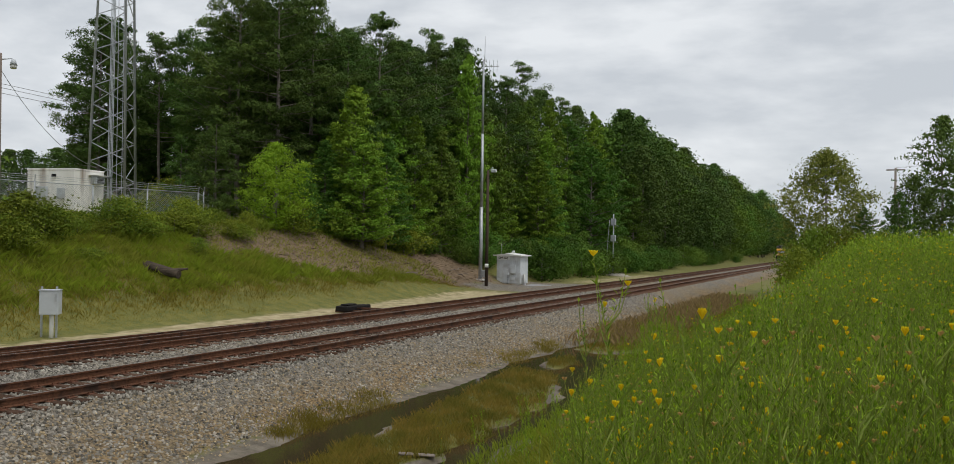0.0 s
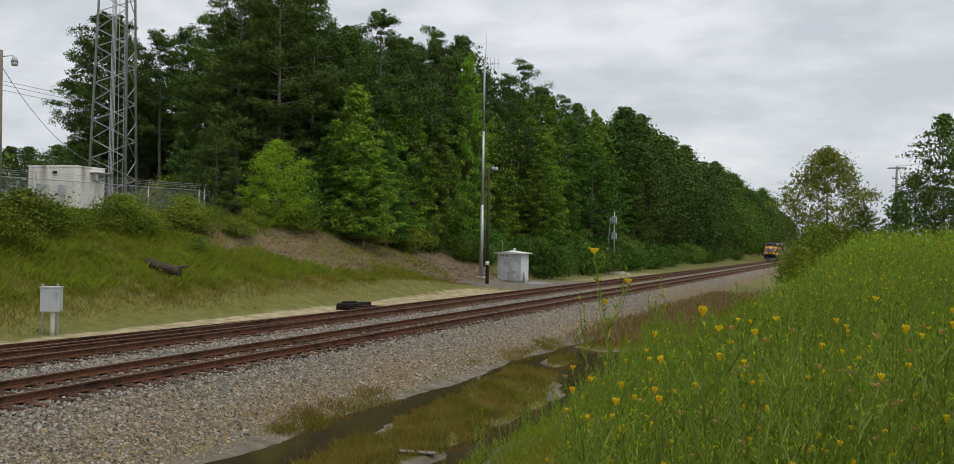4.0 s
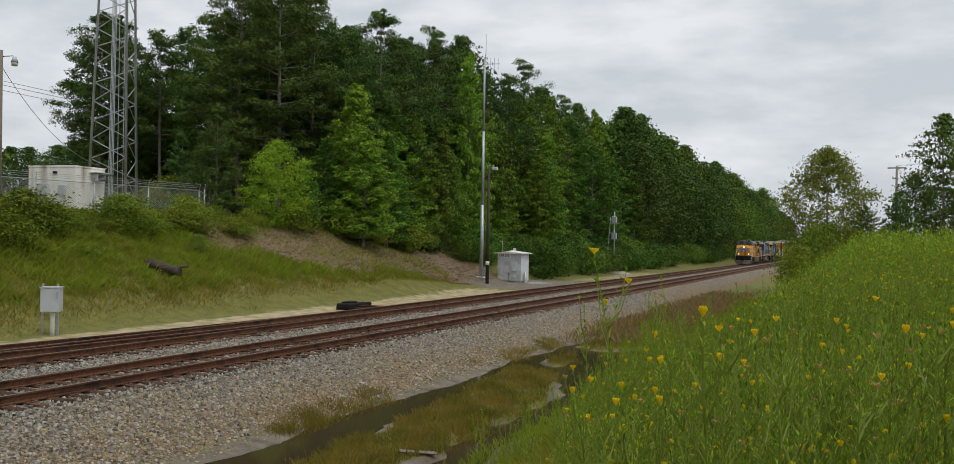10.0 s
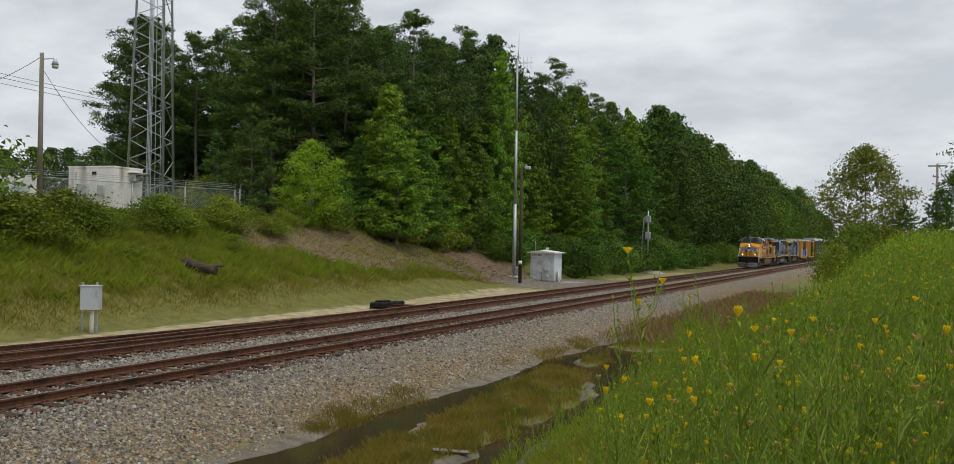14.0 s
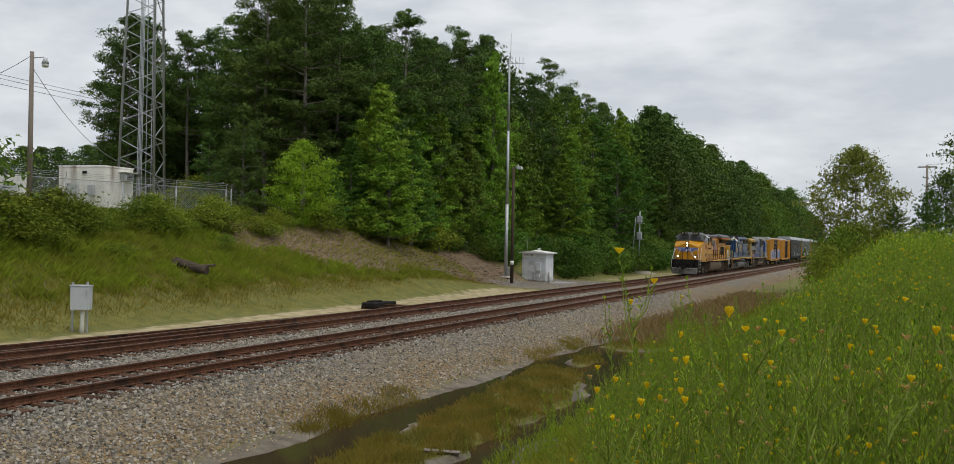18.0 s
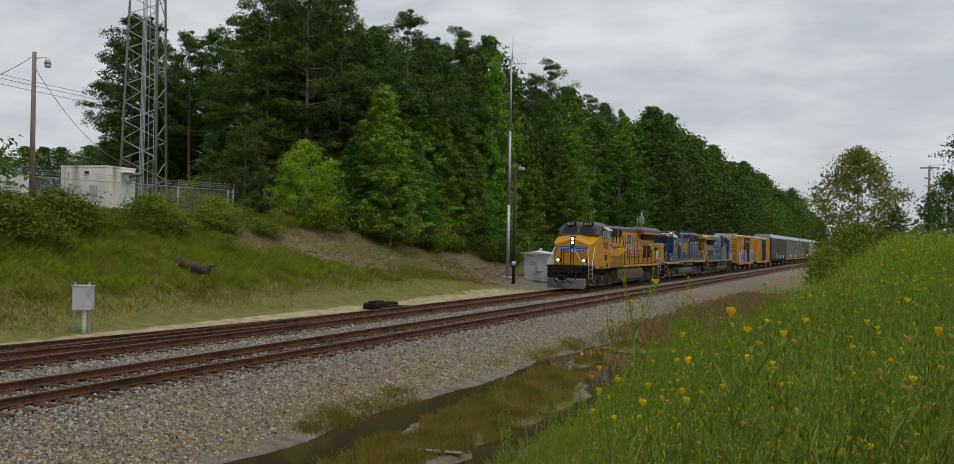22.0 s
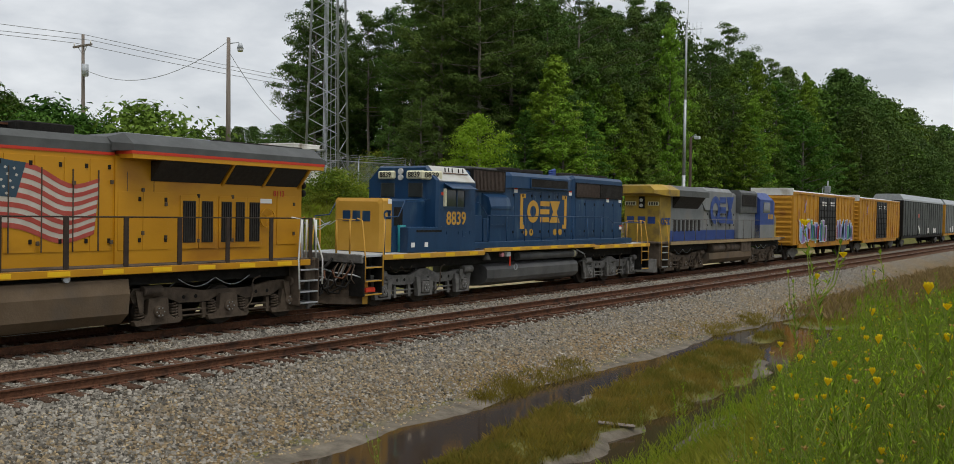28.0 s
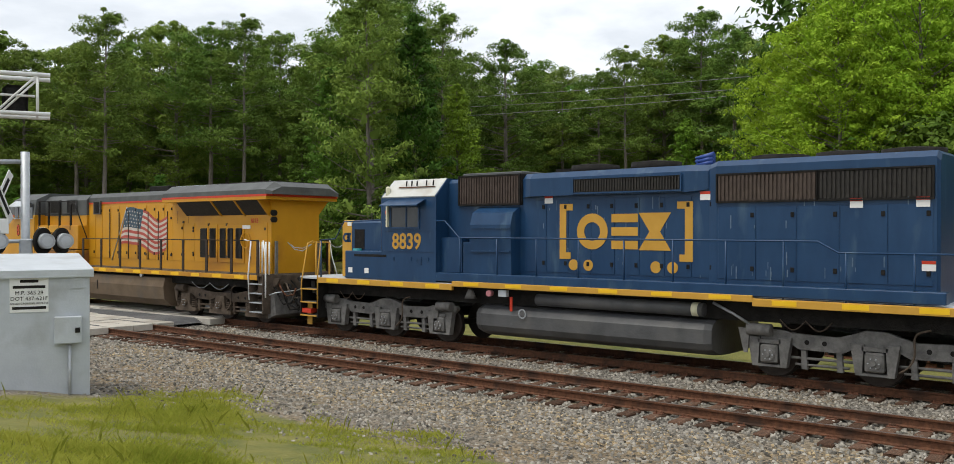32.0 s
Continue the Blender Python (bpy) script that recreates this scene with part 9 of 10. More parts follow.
def make_crossing():
    # road over the tracks
    pts = [(60, -38), (20, -34), (-4, -32), (-13, -31.5), (-22, -31.5), (-32, -32), (-45, -34), (-70, -44), (-110, -64), (-170, -96)]
    bm = bm_new()
    rows = []
    for i, (x, y) in enumerate(pts):
        a, b = pts[max(0, i - 1)], pts[min(len(pts) - 1, i + 1)]
        d = Vector((b[0] - a[0], b[1] - a[1], 0)).normalized()
        nrm = Vector((-d.y, d.x, 0))
        row = []
        for k in (-1, -0.9, 0.9, 1):
            p = Vector((x, y, 0)) + nrm * 4.6 * k
            z = max(land1(p.x, p.y), land1(x, y)) + 0.06
            if -23.5 < x < -12:
                z = float(railz(y)) - 0.02
            row.append(bm.verts.new((p.x, p.y, z - (0.15 if abs(k) == 1 else 0))))
        rows.append(row)
    for a, b in zip(rows[:-1], rows[1:]):
        for k in range(3):
            bm.faces.new((a[k], a[k + 1], b[k + 1], b[k]))
    bmesh.ops.recalc_face_normals(bm, faces=bm.faces)
    tagged(solid("road", bm, M_ASPHALT, kind="structure"), "worn grey asphalt road crossing the tracks", "road")
    t = thing("level_crossing", "concrete panel level crossing between the rails", "level crossing", kind="structure")
    for xc in (X1, X2):
        for k in range(4):
            y0 = -36.2 + k * 2.45
            for x0, x1 in ((-1.45, -0.82), (-0.68, 0.0), (0.0, 0.68), (0.82, 1.45)):
                p = part("concrete_panel", B(x0 + 0.01, x1 - 0.01, -1.2, 1.2, -0.2, 0.012, bevel=0.015), M_PANEL, t)
                p.matrix_basis = Matrix.Translation((xc, y0 + 1.2, float(railz(y0))))
    # equipment bungalow
    cx, cy = polar(152.55, 15.85)
    t = thing("crossing_bungalow", "grey metal crossing equipment bungalow with a white notice", "equipment cabinet", Matrix.Translation((cx, cy, 0.42)) @ pose(0, 0, 0, 0, 0, 155.0))
    # local: the face looks to -y towards the camera... x to the viewer's right
    W = 3.3
    part("body", B(-W, 0, 0.0, 2.0, 0.08, 2.02, bevel=0.012), M_GREYPAINT, t)
    part("base_rail", B(-W + 0.1, -0.1, 0.15, 1.85, -0.12, 0.09), M_DARK, t)
    for x in (-0.15, -1.6, -3.0):
        part("foot", B(x - 0.1, x + 0.1, 0.05, 0.3, -0.3, 0.09), M_GREYPAINT, t)
    part("roof", loft(bm_new(), [(-0.06, [(0.06, 2.0), (0.06, 2.12), (-W - 0.06, 2.12), (-W - 0.06, 2.0)]), (0.0, [(0.05, 2.12), (0.05, 2.14), (-W - 0.05, 2.14), (-W - 0.05, 2.12)]), (2.05, [(-0.1, 2.12), (-0.1, 2.36), (-W - 0.05, 2.36), (-W - 0.05, 2.12)])]), M_GREYPAINT, t, "pale sloping roof")
    for x in (-0.28, -0.86, -1.38, -1.95, -2.6):
        part("panel_seam", B(x - 0.006, x + 0.006, -0.008, 0.0, 0.1, 2.0), M_GREYPAINT, t)
    b = part("switch_box", B(-0.52, -0.12, -0.14, 0.0, 0.95, 1.38, bevel=0.012), M_GREYPAINT, t, "small grey switch box")
    part("lock", B(-0.22, -0.15, -0.165, -0.14, 1.12, 1.2), M_DARK, b)
    part("conduit", rod(bm_new(), (-0.3, -0.06, -0.12), (-0.3, -0.06, 0.96), 0.026, seg=8), M_STEEL, t)
    part("hinge", B(-0.28, -0.1, -0.03, 0.0, 1.82, 2.0), M_GREYPAINT, t)
    s = part("notice", B(-1.15, -0.60, -0.012, 0.0, 1.46, 2.0, bevel=0.004), M_SIGN, t, "white notice with black lines of text")

    def line(words, z, size):
        letter(s, words, size, M_DARK, -0.875, -0.015, z, face="front")
    line("M.P. 365.29", 1.765, 0.085)
    line("DOT 437-621F", 1.675, 0.085)
    line("GRADE CROSSING HOTLINE", 1.60, 0.042)
    for z, w in ((1.95, 0.13), (1.86, 0.23), (1.53, 0.24)):
        part("notice_bar", B(-0.875 - w, -0.875 + w, -0.016, -0.012, z - 0.022, z + 0.022), M_DARK, s)
    # flashing-light signal with crossbuck
    x, y = polar(155.9, 20.3)
    t = thing("crossing_signal", "silver crossing signal mast with crossbuck and flashing lamps", "crossing signal", Matrix.Translation((x, y, 0.15)) @ pose(0, 0, 0, 0, 0, 158))
    part("mast", rod(bm_new(), (0, 0, -0.2), (0, 0, 4.65), 0.09, 0.085, 12), M_STEEL, t)
    part("top_arm", rod(bm_new(), (0, 0, 4.45), (-3.0, 0.1, 4.38), 0.045, seg=8), M_STEEL, t)
    for k, a in ((0, 38), (1, -38)):
        bl = part("crossbuck_blade", B(-0.62, 0.62, -0.02, 0.0, -0.1, 0.1, bevel=0.004), M_SIGN, t, "white crossbuck blade")
        bl.matrix_basis = Matrix.Translation((-0.45, -0.12 - 0.025 * k, 3.75)) @ pose(0, 0, 0, 0, 52 if k else -52, 60)
        part("blade_bars", B(-0.45, 0.45, -0.026, -0.02, -0.04, 0.04), M_DARK, bl)
    part("track_plate", B(-0.62, -0.3, -0.14, -0.12, 3.0, 3.3, bevel=0.01), M_SIGN, t)
    part("lamp_bar", rod(bm_new(), (-0.9, -0.15, 2.85), (0.75, -0.1, 2.85), 0.04, seg=8), M_STEEL, t)
    red = glow("lit_red_lamp", (1.0, 0.03, 0.02), 5)
    for x0, face, lit in ((-0.95, -1, True), (-0.55, 1, False), (0.28, -1, False), (0.62, -1, False)):
        d = part("lamp_backing", rod(bm_new(), (x0, -0.16, 2.85), (x0 + 0.05, -0.2, 2.85), 0.27, 0.27, 20), M_DARK, t, "round black lamp backing")
        part("lamp_hood", rod(bm_new(), (x0 + 0.04, -0.2, 2.85), (x0 + 0.1, -0.45, 2.85), 0.16, 0.15, 16), M_DARK if lit else M_STEEL, d)
        part("lens", rod(bm_new(), (x0 + 0.1, -0.45, 2.85), (x0 + 0.102, -0.46, 2.85), 0.10, seg=14), red if lit else M_GREYPAINT, d)
    part("bell_box", B(-0.12, 0.12, -0.25, -0.05, 2.5, 2.9, bevel=0.02), M_STEEL, t)
    # cantilever truss reaching over the road
    x, y = polar(154.9, 23.0)
    t = thing("signal_cantilever", "white-painted steel truss of the crossing signal cantilever", "signal cantilever", Matrix.Translation((x, y, 0)) @ pose(0, 0, 0, 0, 0, 155))
    z0, z1, Lc = EYE + 23 * math.tan(radians(7.25)), EYE + 23 * math.tan(radians(9.45)), 7.5
    for z in (z0, z1):
        for d in (0.0, 0.7):
            part("chord", rod(bm_new(), (-Lc, d, z), (0.12, d, z), 0.05, seg=8), M_SIGN, t)
    for k in range(9):
        xx = -0.15 - k * 0.85
        for d in (0.0, 0.7):
            part("post", rod(bm_new(), (xx, d, z0), (xx, d, z1), 0.032, seg=6), M_SIGN, t)
            part("diagonal", rod(bm_new(), (xx, d, z0 if k % 2 else z1), (xx - 0.85, d, z1 if k % 2 else z0), 0.028, seg=6), M_SIGN, t)
        part("tie_bar", rod(bm_new(), (xx, 0, z0), (xx, 0.7, z0), 0.025, seg=5), M_SIGN, t)
    part("signal_backing", B(-0.9, -0.35, 0.75, 0.85, z0 + 0.05, z0 + 0.75, bevel=0.1), M_DARK, t)
    part("walkway_rail", rod(bm_new(), (-Lc, 0.35, (z0 + z1) / 2), (-0.2, 0.35, (z0 + z1) / 2), 0.03, seg=6), M_SIGN, t)
    part("column", rod(bm_new(), (-Lc, 0.35, 0.0), (-Lc, 0.35, z1), 0.14, seg=12), M_SIGN, t)
    # far-side signal seen over the train
    x, y = polar(146.0, 46.0)
    t = thing("crossing_signal", "crossing signal mast beyond the tracks", "crossing signal", stand(x, y, 146))
    part("mast", rod(bm_new(), (0, 0, 0), (0, 0, 5.3), 0.09, seg=10), M_STEEL, t)
    part("lamp_cluster", B(-1.3, -0.3, -0.2, 0.2, 4.0, 4.9, bevel=0.15), M_DARK, t)
    part("platform_rail", B(0.1, 0.9, -0.3, 0.3, 4.3, 4.35), M_SIGN, t)


M_OLDWOOD = mat("rotten_wood", (0.045, 0.036, 0.028), (0.12, 0.095, 0.072), 6, 0.95, 0, 0.8, 16, stretch=(0.3, 2, 2), spec=0.1)


def make_log():
    x, y = -29.6, 33.0
    t = thing("weathered_log", "grey weathered stump and log on the grassy bank", "log", stand(x, y, 20, -0.05))
    part("trunk", rod(bm_new(), (-0.9, 0.2, 0.42), (0.9, -0.3, 0.05), 0.26, 0.2, 10), M_OLDWOOD, t)
    part("branch", rod(bm_new(), (-0.6, 0, 0.4), (-0.9, -0.5, 0.1), 0.12, 0.08, 8), M_OLDWOOD, t)
    part("branch", rod(bm_new(), (0.2, 0.1, 0.2), (1.1, 0.3, 0.3), 0.1, 0.05, 8), M_OLDWOOD, t)
    t = solid("driftwood_stick", B(-0.35, 0.35, -0.06, 0.06, 0, 0.05, bevel=0.02), M_POLE, "pale weathered board lying in the mud", "board", m=Matrix.Translation((-7.55, 15.3, land1(-7.55, 15.3) + 0.03)) @ pose(0, 0, 0, 0, 4, 28))
    rng = random.Random(4)
    for k in range(9):
        x, y = -28.4 - rng.uniform(0, 3), 54 + rng.uniform(0, 20)
        s = thing("fallen_branch", "bare fallen branch on the clay bank", "branch", stand(x, y, rng.uniform(0, 360), -0.05), group="branches on the bank")
        part("stem", pipe(bm_new(), [(0, 0, 0.05), (0.7, 0.1, 0.12), (1.5, 0.0, 0.05)], 0.04, 5), M_POLE, s)
        part("twig", rod(bm_new(), (0.7, 0.1, 0.12), (1.1, 0.5, 0.2), 0.025, 0.01, 5), M_POLE, s)


make_hut()
make_mast()
make_signal()
make_cabinet()
make_switch()
make_compound()
make_poles()
make_crossing()
make_log()


# ---- weeds, grass and sedge ----
def weed_shape(rng, h, leaves, branches, segs, leaf_len, leaf_w, flowers, petals):
    """One plant as arrays: stem, leaf, petal and dry quads, each (n, 4, 3)."""
    stem, leaf, pet, dry = [], [], [], []

    def strip(p, q, r0, r1):
        d = q - p
        a = np.cross(d, (0.3, 0.9, 0.1))
        a /= np.linalg.norm(a) + 1e-9
        b = np.cross(d, a)
        b /= np.linalg.norm(b) + 1e-9
        for w in (a, b):
            stem.append((p - w * r0, p + w * r0, q + w * r1, q - w * r1))

    def add_leaf(p, ang, up, ln, wd):
        d = np.array((math.cos(ang) * math.cos(up), math.sin(ang) * math.cos(up), math.sin(up)))
        side = np.array((-math.sin(ang), math.cos(ang), 0.25 * rng.normal()))
        m = p + d * ln * 0.45
        tip = p + d * ln - np.array((0, 0, ln * 0.18))
        leaf.append((p, m + side * wd, tip, m - side * wd))

    def bloom(p, s):
        a0 = rng.uniform(0, 6.28)
        tilt = rng.normal(0, 0.3, 2)
        cup = rng.uniform(1.2, 3.2)
        for k in range(petals):
            a = a0 + 6.283 * k / petals
            d = np.array((math.cos(a), math.sin(a), cup + tilt[0] * math.cos(a) + tilt[1] * math.sin(a)))
            sd = np.array((-math.sin(a), math.cos(a), 0)) * s * 0.38 * (8 / petals)
            e = d / np.linalg.norm(d) * 1.25
            pet.append((p, p + e * s * 0.7 + sd, p + e * s, p + e * s * 0.7 - sd))
        leaf.append((p - (0.008, 0, 0.02), p + (0.0, 0.008, 0), p + (0.008, 0, 0.0), p - (0, 0.008, 0.01)))
    lean = rng.normal(0, 0.10, 2)
    pts = [np.array((lean[0] * (t ** 1.5) * h, lean[1] * (t ** 1.5) * h, t * h)) for t in np.linspace(0, 1, segs + 1)]
    for i, (p, q) in enumerate(zip(pts[:-1], pts[1:])):
        strip(p, q, 0.005 * (1 - 0.75 * i / segs), 0.005 * (1 - 0.75 * (i + 1) / segs))

    def along(t):
        k = min(segs - 1, int(t * segs))
        return pts[k] + (pts[k + 1] - pts[k]) * (t * segs - k)
    for i in range(leaves):
        t = 0.08 + 0.9 * (i + rng.random()) / leaves
        add_leaf(along(t), i * 2.4 + rng.normal(0, 0.3), rng.uniform(0.7, 1.35), leaf_len * (1.1 - 0.55 * t) * rng.uniform(0.7, 1.3), leaf_w * (1.1 - 0.5 * t))
    tops = [pts[-1]]
    for i in range(branches):
        t = rng.uniform(0.45, 0.92)
        a = rng.uniform(0, 6.28)
        p = along(t)
        ln = h * rng.uniform(0.12, 0.3) * (1.25 - t * 0.6)
        m = p + np.array((math.cos(a) * 0.5, math.sin(a) * 0.5, 0.6)) * ln * 0.5
        q = m + np.array((math.cos(a) * 0.25, math.sin(a) * 0.25, 0.9)) * ln * 0.5
        strip(p, m, 0.0028, 0.002)
        strip(m, q, 0.002, 0.0014)
        for k in range(max(2, leaves // 12)):
            w = rng.random()
            add_leaf(p + (q - p) * w, rng.uniform(0, 6.28), rng.uniform(0.5, 1.25), leaf_len * 0.6, leaf_w * 0.6)
        tops.append(q)
    for q in tops:
        if rng.random() < flowers:
            bloom(q, rng.uniform(0.015, 0.023))
        elif segs > 2 and rng.random() < 0.05:
            # spent head: a tan tuft
            for a in np.arange(5) * 1.2566:
                d = np.array((math.cos(a), math.sin(a), 1.2)) * 0.009
                w = np.array((-math.sin(a), math.cos(a), 0)) * 0.006
                dry.append((q, q + d + w, q + d * 1.4, q + d - w))
        elif segs > 2:
            s = leaf_w * 0.55 + 0.003
            for d in ((s, 0, 0), (0, s, 0)):
                leaf.append((q - (0, 0, 0.004), q + d + (0, 0, s * 1.6), q + (0, 0, s * 3.4), q - d + (0, 0, s * 1.6)))
    return [np.array(v, dtype=float).reshape(-1, 4, 3) for v in (stem, leaf, pet, dry)]


def replicate(shape, place, turn, scale):
    """Copies of quads (n, 4, 3) at places (m, 3)."""
    c, s = np.cos(turn)[:, None, None], np.sin(turn)[:, None, None]
    x, y, z = shape[None, ..., 0], shape[None, ..., 1], shape[None, ..., 2]
    k = scale[:, None, None]
    return np.stack([(x * c - y * s) * k + place[:, 0, None, None], (x * s + y * c) * k + place[:, 1, None, None], z * k + place[:, 2, None, None]], -1).reshape(-1, 4, 3)


def quad_object(name, arrays, material, label, category):
    q = np.concatenate([a for a in arrays if len(a)])
    me = tri_mesh(name, q.reshape(-1, 3), np.arange(len(q) * 4).reshape(-1, 4), material)
    return tagged(new(name, me), label, category, kind="stuff")


def make_weeds():
    rng = np.random.default_rng(31)
    stems, leaves, petals, dried = [], [], [], []
    # (range from, to, plants, leaves, branches, segments, leaf length, width, flower share, petals)
    for r0, r1, n, lv, br, sg, ll, lw, fl, pt in ((2.3, 5.0, 470, 105, 8, 6, 0.045, 0.0031, 0.085, 8), (5.0, 9.0, 1350, 66, 6, 4, 0.056, 0.0044, 0.10, 7), (9.0, 20, 3500, 36, 4, 3, 0.085, 0.0072, 0.07, 6),
                                                  (20, 42, 4200, 13, 2, 2, 0.19, 0.022, 0.03, 6), (42, 85, 3600, 8, 1, 1, 0.34, 0.05, 0.02, 6)):
        az = np.radians(rng.uniform(-16, 35, n * 2))
        r = np.sqrt(rng.uniform(r0 * r0, r1 * r1, n * 2))
        x, y = -r * np.sin(az), r * np.cos(az)
        edge = 5.3 + 0.45 * np.sin(y * 0.5) + 0.35 * np.sin(y * 1.7 + 1)
        ok = (-x < np.minimum(edge, 0.29 * y + 0.2 * np.sin(y * 2.1))) & (y > 2.0)
        ok &= r > 2.2
        x, y = x[ok][:n], y[ok][:n]
        m = len(x)
        z = land(x, y) - 0.03
        size = rng.uniform(0.58, 1.16, m) * np.interp(-x, (-3, 0.4, 1.2, 2.2, 4.0, 5.8), (1.0, 0.95, 0.76, 0.56, 0.58, 0.58)) * (1 + 0.14 * lumps(x, y, 1.6, 3.0))
        variants = 7
        which = rng.integers(0, variants, m)
        for v in range(variants):
            st, lf, pe, dr = weed_shape(rng, 1.22, lv, br, sg, ll, lw, fl if v < 5 else fl * 2.0, pt)
            k = which == v
            place, turn = np.stack([x[k], y[k], z[k]], -1), rng.uniform(0, 6.28, k.sum())
            stems.append(replicate(st, place, turn, size[k]))
            leaves.append(replicate(lf, place, turn, size[k]))
            if len(pe):
                petals.append(replicate(pe, place, turn, size[k]))
            if len(dr):
                dried.append(replicate(dr, place, turn, size[k]))
    bright = []
    for cu, cy, n in ((7.3, 34.0, 60), (7.0, 30.0, 45), (7.6, 39.0, 55), (6.0, 23.0, 30), (5.9, 17.2, 26)):
        st, lf, pe, dr = weed_shape(rng, 1.1, 40, 8, 3, 0.12, 0.012, 0.0, 6)
        x, y = -cu + rng.normal(0, 0.45, n), cy + rng.normal(0, 1.3, n)
        place = np.stack([x, y, land(x, y) - 0.03], -1)
        size = rng.uniform(0.4, 0.95, n)
        turn = rng.uniform(0, 6.28, n)
        stems.append(replicate(st, place, turn, size))
        bright.append(replicate(lf, place, turn, size))
    quad_object("bright_weeds", bright, leafmat("fresh_weed_leaves", (0.17, 0.29, 0.012), (0.36, 0.50, 0.03), obvar=0.05, trans=0.45), "fresh yellow-green bushy weeds beside the ditch", "weeds")
    quad_object("weed_stems", stems, M_STEM, "thin green stems of a dense weed field", "weeds")
    quad_object("weed_leaves", leaves, M_WEED, "bright green narrow leaves of tall roadside weeds", "weeds")
    quad_object("wildflowers", petals, M_PETAL, "small yellow daisy flowers scattered over the weeds", "flowers")
    quad_object("spent_flowers", dried, M_SPENT, "tan spent flower heads among the weeds", "flowers")
    # single tall plants that stand out near the camera
    spots = [(11.2, 2.75, 1.02), (7.6, 2.9, 0.98), (13.0, 3.1, 0.8), (-3.0, 3.3, 0.95), (2.2, 3.0, 0.92), (4.6, 3.5, 1.0), (-1.0, 3.9, 1.0), (0.6, 3.4, 0.88), (9.2, 3.7, 0.9), (-5.0, 3.6, 1.0), (6.3, 4.4, 1.0), (3.2, 4.6, 1.05),
             (41.0, 6.2, 0.95), (24.5, 17.0, 0.5), (23.0, 16.2, 0.5), (157.5, 8.5, 0.85), (158.5, 8.2, 0.7)]
    more = random.Random(77)
    spots += [(more.uniform(-6, 15), more.uniform(3.0, 7.5), more.uniform(0.72, 0.95)) for _ in range(26)]
    for i, (az, r, k) in enumerate(spots):
        x, y = polar(az, r)
        st, lf, pe, dr = weed_shape(rng, 1.5, 120, 9, 7, 0.052, 0.0042, 0.3 if i not in (12, 15, 16) else 0.1, 9)
        t = thing("tall_weed", "tall branching green weed with yellow flower heads" if i not in (12, 15, 16) else "single tall green weed stalk standing in gravel", "weed", Matrix.Translation((x, y, land1(x, y) - 0.03)), group="tall weeds")
        for nm, q, mm in (("stem", st, M_STEM), ("foliage", lf, M_WEED), ("blossom", pe, M_PETAL), ("seed_head", dr, M_SPENT)):
            if len(q):
                q = q * k
                tagged(part(nm, tri_mesh(nm, q.reshape(-1, 3), np.arange(len(q) * 4).reshape(-1, 4), mm), None, t), kind="stuff")


def blades(rng, x, y, h, w, bend=0.35, base=None):
    """Bent grass blades, one tapered quad each."""
    n = len(x)
    z = (land(x, y) if base is None else base) - 0.02
    a = rng.uniform(0, 6.283, n)
    s = np.stack([np.cos(a), np.sin(a), np.zeros(n)], -1) * (w * rng.uniform(0.6, 1.3, n))[:, None]
    d = rng.normal(0, bend, (n, 2)) * h[:, None]
    p = np.stack([x, y, z], -1)
    tip = p + np.stack([d[:, 0], d[:, 1], h], -1)
    mid = p + np.stack([d[:, 0] * 0.35, d[:, 1] * 0.35, h * 0.6], -1)
    return np.stack([p - s, p + s, mid + s * 0.7, tip], 1)


M_OLIVE = leafmat("olive_grass_blades", (0.17, 0.145, 0.022), (0.30, 0.25, 0.045), obvar=0.1, trans=0.4, clump=0.6, cscale=0.5)
M_LUSH = leafmat("lush_grass_blades", (0.17, 0.25, 0.018), (0.34, 0.41, 0.045), obvar=0.1, trans=0.45, clump=0.4, cscale=0.6)


